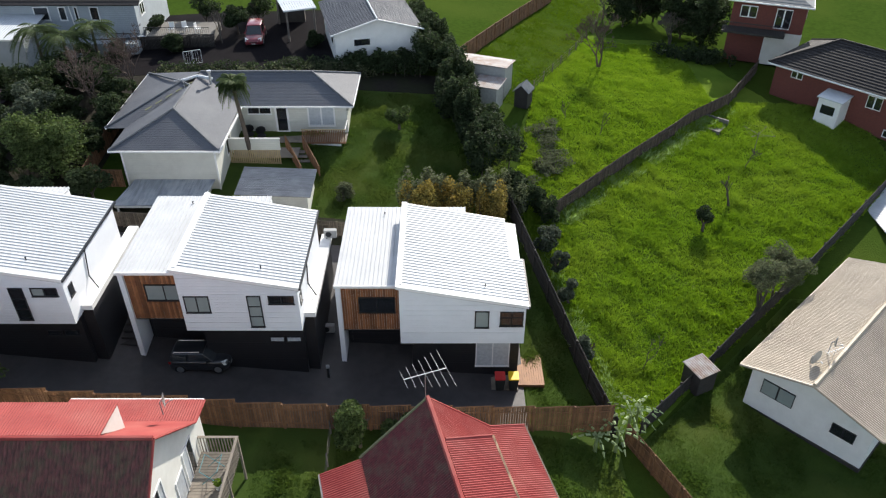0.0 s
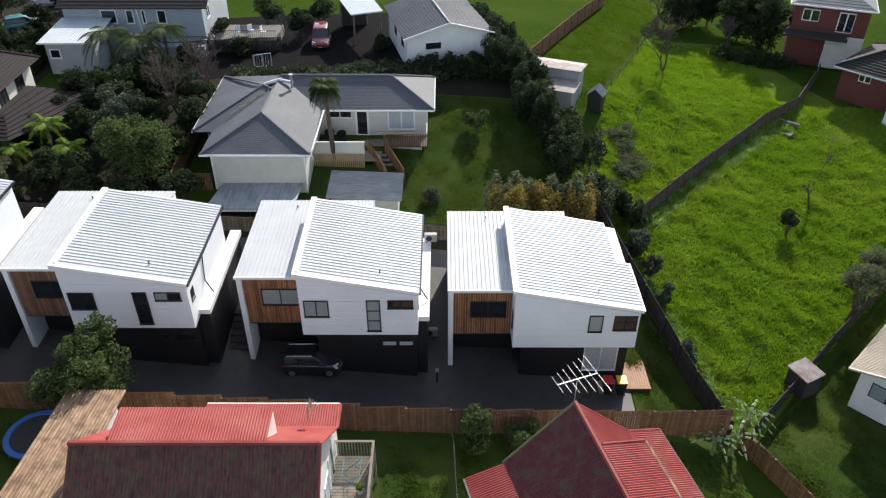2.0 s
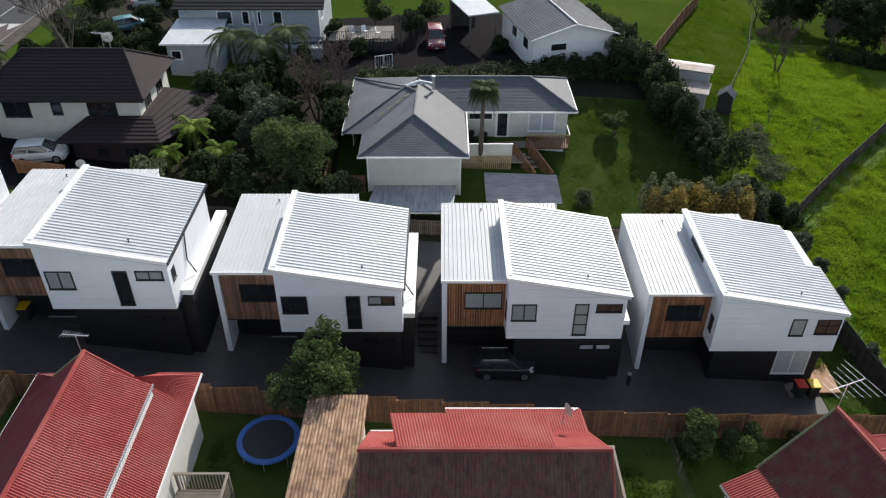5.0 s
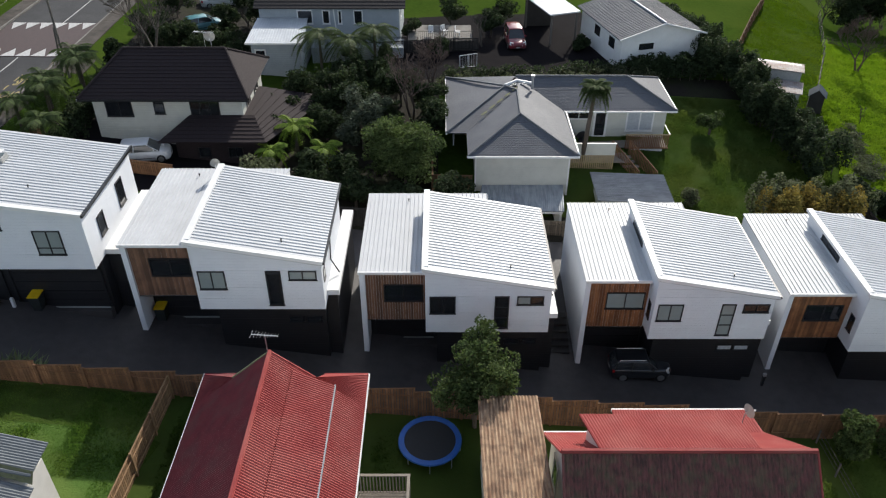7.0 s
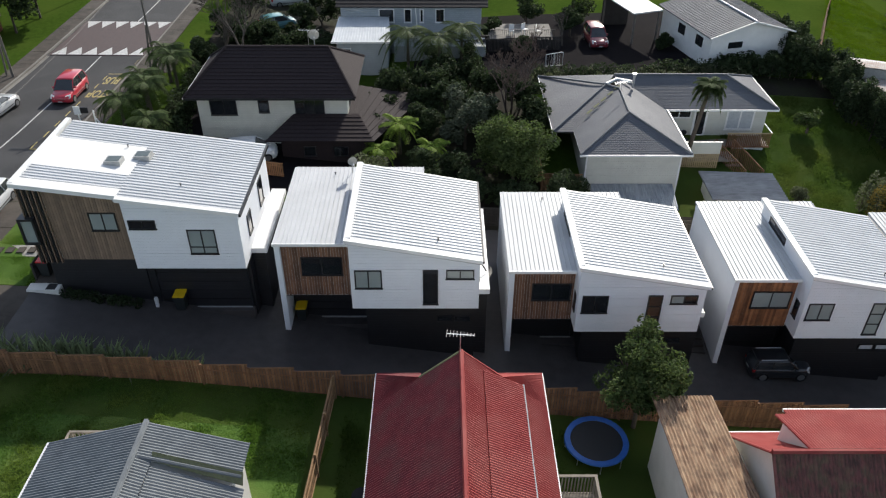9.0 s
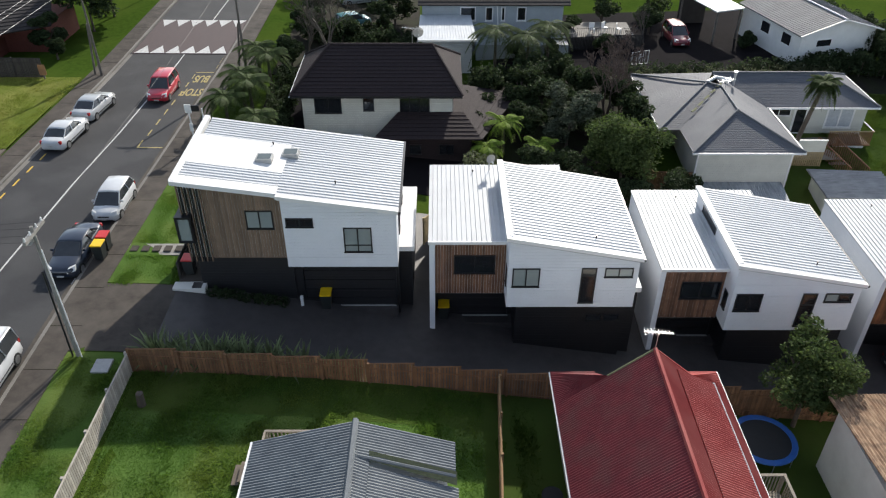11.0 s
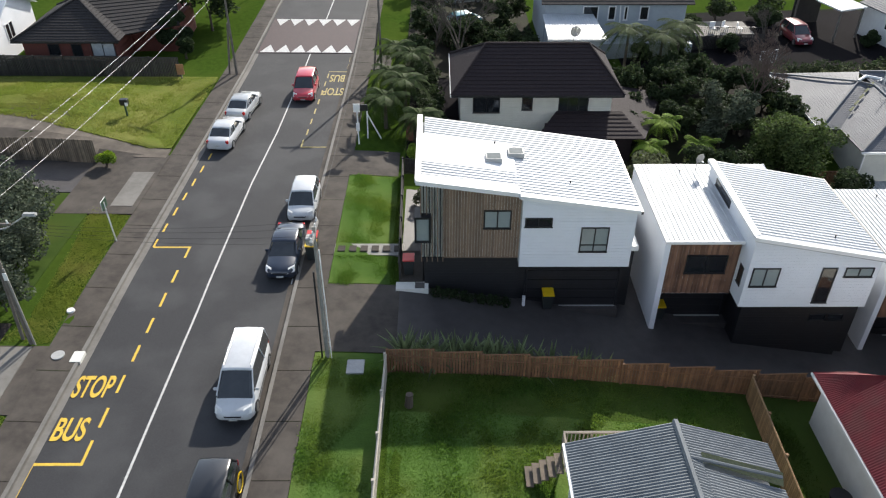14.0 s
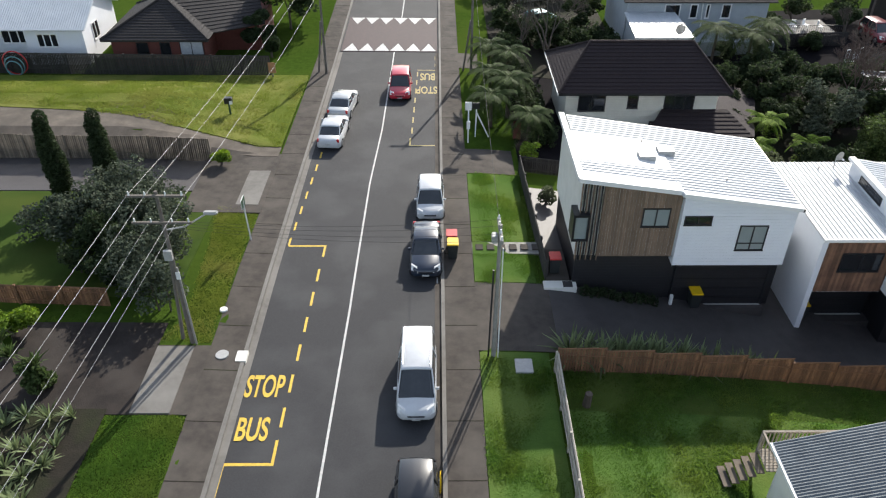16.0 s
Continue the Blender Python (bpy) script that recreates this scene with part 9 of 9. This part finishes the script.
cl = thing("rotary_clothesline", "rotary metal clothes line in the long grass", "clothesline", (26.6, 58.0, gz(26.6, 58.0)))
part("mast", tube(bmesh.new(), (0, 0, 0), (0, 0, 2.0), 0.035), M["pole_wood"], cl)
for i in range(4):
    a = math.pi / 4 + i * math.pi / 2
    b = a + math.pi / 2
    part("arm", tube(bmesh.new(), (0, 0, 1.8), (1.4 * math.cos(a), 1.4 * math.sin(a), 2.1), 0.016), M["pole_wood"], cl)
    part("line", tube(bmesh.new(), (1.4 * math.cos(a), 1.4 * math.sin(a), 2.1), (1.4 * math.cos(b), 1.4 * math.sin(b), 2.1), 0.006), M["pole_wood"], cl)
ct = thing("concrete_base", "old concrete pad with low block wall in grass", "concrete pad", (23.8, 62.0, gz(23.8, 62.0)), rz=-40)
part("slab", boxes((-1.3, 1.3, -0.9, 0.9, -0.3, 0.1)), M["concrete"], ct)
part("kerb", boxes((-1.3, 1.3, 0.9, 1.05, -0.3, 0.5)), M["concrete"], ct)
for x, y in ((23.5, 78.5), (24.4, 78.1)):
    rk = thing("white_sheet", "crumpled white sheet lying in the grass", "sheet", (x, y, gz(x, y)))
    bm = bmesh.new()
    bmesh.ops.create_icosphere(bm, subdivisions=2, radius=0.6)
    for v in bm.verts:
        v.co = Vector((v.co.x * 1.3, v.co.y * 0.7, v.co.z * 0.35 + 0.1)) + Vector((noise.noise(v.co * 2), noise.noise(v.co * 3), 0)) * 0.15
    part("fold", bm, M["white_trim"], rk)
air_conditioner(-7.2, 40.3, -2.42)
air_conditioner(-7.15, 35.9, gz(-7, 36) + 0.02)
gt = thing("metal_gate", "pale metal gate with scroll work at the yard", "gate", (-23.1, 67.6, gz(-23.1, 67.6)), rz=8)
bm = bmesh.new()
for a, b in (((-0.8, 0, 0.05), (0.8, 0, 0.05)), ((-0.8, 0, 1.15), (0.8, 0, 1.3)), ((-0.8, 0, 0.05), (-0.8, 0, 1.15)), ((0.8, 0, 0.05), (0.8, 0, 1.3)), ((0, 0, 0.05), (0, 0, 1.2))):
    tube(bm, a, b, 0.03)
part("gate_frame", bm, M["white_trim"], gt)
for i in range(7):
    part("bar", tube(bmesh.new(), (-0.7 + 0.2 * i, 0, 0.05), (-0.7 + 0.2 * i, 0, 1.18), 0.012), M["white_trim"], gt)
for x, y, nm in ((-12.0, 54.6, "patio_chair"), (-13.0, 54.9, "patio_chair")):
    c = thing(nm, "dark round-backed chair on the deck", "chair", (x - 2.4, y, -2.88), group="deck chairs", rz=20)
    part("seat", tube(bmesh.new(), (0, 0, 0.38), (0, 0, 0.46), 0.35, sides=14), M["black_metal"], c)
    part("backrest", tube(bmesh.new(), (0, 0.28, 0.75), (0, 0.36, 0.78), 0.4, sides=16), M["black_metal"], c)
    for a in range(4):
        part("leg", tube(bmesh.new(), (0.25 * math.cos(a * 1.57 + 0.78), 0.25 * math.sin(a * 1.57 + 0.78), 0), (0.2 * math.cos(a * 1.57 + 0.78), 0.2 * math.sin(a * 1.57 + 0.78), 0.38), 0.02), M["black_metal"], c)
cr = thing("clothes_airer", "light blue folding airer on the balcony", "clothes airer", (-10.6, 22.7, -3.7))
for a, b in (((-0.4, -0.5, 0), (0.4, -0.5, 0.9)), ((0.4, -0.5, 0), (-0.4, -0.5, 0.9)), ((-0.4, 0.5, 0), (0.4, 0.5, 0.9)), ((0.4, 0.5, 0), (-0.4, 0.5, 0.9)), ((-0.4, -0.5, 0.9), (-0.4, 0.5, 0.9)), ((0.4, -0.5, 0.9), (0.4, 0.5, 0.9))):
    part("tube", tube(bmesh.new(), a, b, 0.02), M["car_teal"], cr)
pt = thing("pot_plant", "small green plant in a pale pot", "plant", (-10.2, 22.0, -3.7))
part("pot", tube(bmesh.new(), (0, 0, 0), (0, 0, 0.25), 0.13, 0.17, sides=12), M["render_white"], pt)
leaf_mesh("leaves", [(0, 0, 0.42, 0.18, 0.18, 0.18)], 120, 0.07, M["leaf_bright"], pt)
st = thing("stump", "short brown timber stump on the lawn", "stump", (-54.5, 24.4, gz(-54.5, 24.4)))
part("log", tube(bmesh.new(), (0, 0, -0.1), (0.05, 0, 0.75), 0.2, 0.16, sides=9), M["bark"], st)
sd = thing("steps", "dark timber steps between townhouses", "steps")
for i in range(6):
    part("step", boxes((-19.2, -18.0, 33.6 + 0.45 * i, 34.05 + 0.45 * i, gz(-18.6, 34) - 0.3, gz(-18.6, 34) + 0.12 + 0.16 * i)), M["fence_dark"], sd)
post = thing("service_post", "white service pillar beside a townhouse", "post", (-6.75, 32.4, gz(-6.75, 32.4)))
part("shaft", boxes((-0.07, 0.07, -0.07, 0.07, -0.1, 0.8)), M["black_metal"], post)
part("cap", boxes((-0.1, 0.1, -0.08, 0.08, 0.8, 1.0), bevel=0.02), M["dish"], post)

# ---------------------------------------------------------------- grass blades
def tufts(name, label, areas, n, h, blades=3, mt="tuft", zf=None):
    P = []
    tot = sum((a[1] - a[0]) * (a[3] - a[2]) for a in areas)
    for x0, x1, y0, y1, keep in areas:
        m = int(n * (x1 - x0) * (y1 - y0) / tot)
        xs, ys = rng.uniform(x0, x1, m), rng.uniform(y0, y1, m)
        P += [(x, y) for x, y in zip(xs, ys) if keep(x, y)]
    k = len(P)
    P = np.array([(x, y, (zf or gz)(x, y)) for x, y in P])
    P = np.repeat(P, blades, axis=0)
    m = len(P)
    P[:, :2] += rng.normal(0, 0.08, (m, 2))
    a = rng.uniform(0, 2 * np.pi, m)
    clump = np.array([0.55 + 0.8 * max(0, noise.noise(Vector((p[0] * 0.4, p[1] * 0.4, 3))) + 0.25) + 1.3 * max(0, noise.noise(Vector((p[0] * 0.8, p[1] * 0.6, 8)))) for p in P])
    hh = h * rng.uniform(0.5, 1.3, m) * clump
    w = 0.035 + 0.03 * rng.random(m)
    lean = rng.normal(0, 0.55, (m, 2)) * hh[:, None]
    s = np.stack([np.cos(a) * w, np.sin(a) * w, np.zeros(m)], 1)
    top = P + np.concatenate([lean, hh[:, None]], 1)
    V = np.stack([P - s - [0, 0, 0.05], P + s - [0, 0, 0.05], top], 1).reshape(-1, 3)
    me = bpy.data.meshes.new(name)
    me.vertices.add(3 * m)
    me.vertices.foreach_set("co", V.astype(np.float32).ravel())
    me.loops.add(3 * m)
    me.loops.foreach_set("vertex_index", np.arange(3 * m, dtype=np.int32))
    me.polygons.add(m)
    me.polygons.foreach_set("loop_start", np.arange(0, 3 * m, 3, dtype=np.int32))
    me.update(calc_edges=True)
    me.materials.append(M[mt])
    tagged(new(name, me), label, "grass", kind="stuff")


inside = lambda x, y: y > 28.4 and x > np.interp(y, (28, 36.7, 42.1, 47.6, 64.6, 76, 90), (9.8, 7.9, 6.5, 5.0, 8.3, 13.8, 19)) and x < np.interp(y, (28.9, 36.6, 41.8, 55.5), (11.0, 18.7, 24.3, 38)) and (y < 66 or x < 25)
tufts("pasture_grass", "long bright green pasture grass", [(5, 40, 28, 80, inside)], 210000, 0.22, zf=lambda x, y: gz(x, y) + 0.1 + lump(x, y))
long_edge = lambda x, y: inside(x, y) and (x < np.interp(y, (28, 36.7, 42.1, 47.6), (9.8, 7.9, 6.5, 5.0)) + 1.5 and y < 45 or 0.2 < (x - np.interp(y, (46.8, 54.2, 61.8, 65.2), (7.4, 14.4, 21.9, 26.3))) < 2.0 and 47 < y < 64) and noise.noise(Vector((x * 0.5, y * 0.5, 2))) > -0.2
tufts("edge_grass", "long pale green grass along the paddock fences", [(5, 30, 28, 65, long_edge)], 60000, 0.42, mt="tuft_pale")
tufts("far_lawn_grass", "mown green lawn grass behind sheds", [(-2, 30, 62, 98, lambda x, y: not inside(x, y) and x > np.interp(y, (62, 67.9, 82.8, 98), (4.5, 1.4, 8.5, 15)) and x < 22)], 60000, 0.1, mt="far_blade")
lawn = lambda x, y: True
tufts("lawn_grass", "rough green lawn grass", [(-58.9, -55.8, 14, 27.2, lawn), (-58.9, -55.6, 32.9, 35.5, lawn), (-58.9, -55.6, 36.8, 45, lawn), (-75, -71.7, 12, 23.6, lawn)], 55000, 0.07, mt="garden_blade")
tufts("verge_grass", "dry olive-green verge grass", [(-75.5, -71.7, 28.2, 40.6, lambda x, y: x > np.interp(y, (28, 30, 36, 41), (-74.2, -73.3, -73.6, -74.2)) and y < 40.9 - 0.3 * (x + 75))], 16000, 0.06, mt="dry_blade")
west_z = lambda x, y: gz(x, y) + 0.12
tufts("west_lawn_grass", "mown mottled olive-green lawn grass", [(-104, -71.8, 48.6, 62, lambda x, y: x > np.interp(y, (48.6, 50.2, 51.3, 52.6, 53.6), (-73.2, -80.2, -84.6, -91.4, -110)))], 50000, 0.07, mt="dry_blade", zf=west_z)
tufts("back_lawn_grass", "green lawn grass inside the fences", [(-55.4, -39.5, 14, 26.4, lambda x, y: not (-48.6 < x < -40.5 and y < 21.5))], 60000, 0.1, mt="garden_blade")
tufts("shaded_grass", "lawn grass in gardens, darkened for shade", [(-38, -27.5, 14, 26, lambda x, y: x < -37 or x > -28.8), (-9.5, -6.2, 12, 26.5, lawn), (-11, 5, 44.8, 62, lambda x, y: not (-14.5 < x < -9.5 and y < 50)), (11, 34, 12, 41, lambda x, y: x > np.interp(y, (10, 19, 24.3, 28.6, 41), (16, 14.8, 12.5, 11.3, 24.0)) + 0.2), (-5.5, 9.3, 14, 27.6, lawn), (5.0, 9.2, 28.6, 46, lambda x, y: x < np.interp(y, (28.6, 30.4, 36.7, 42.1, 47.6), (9.5, 9.1, 7.6, 6.2, 4.95)) - 0.1)], 230000, 0.12, mt="lawn_darkened")
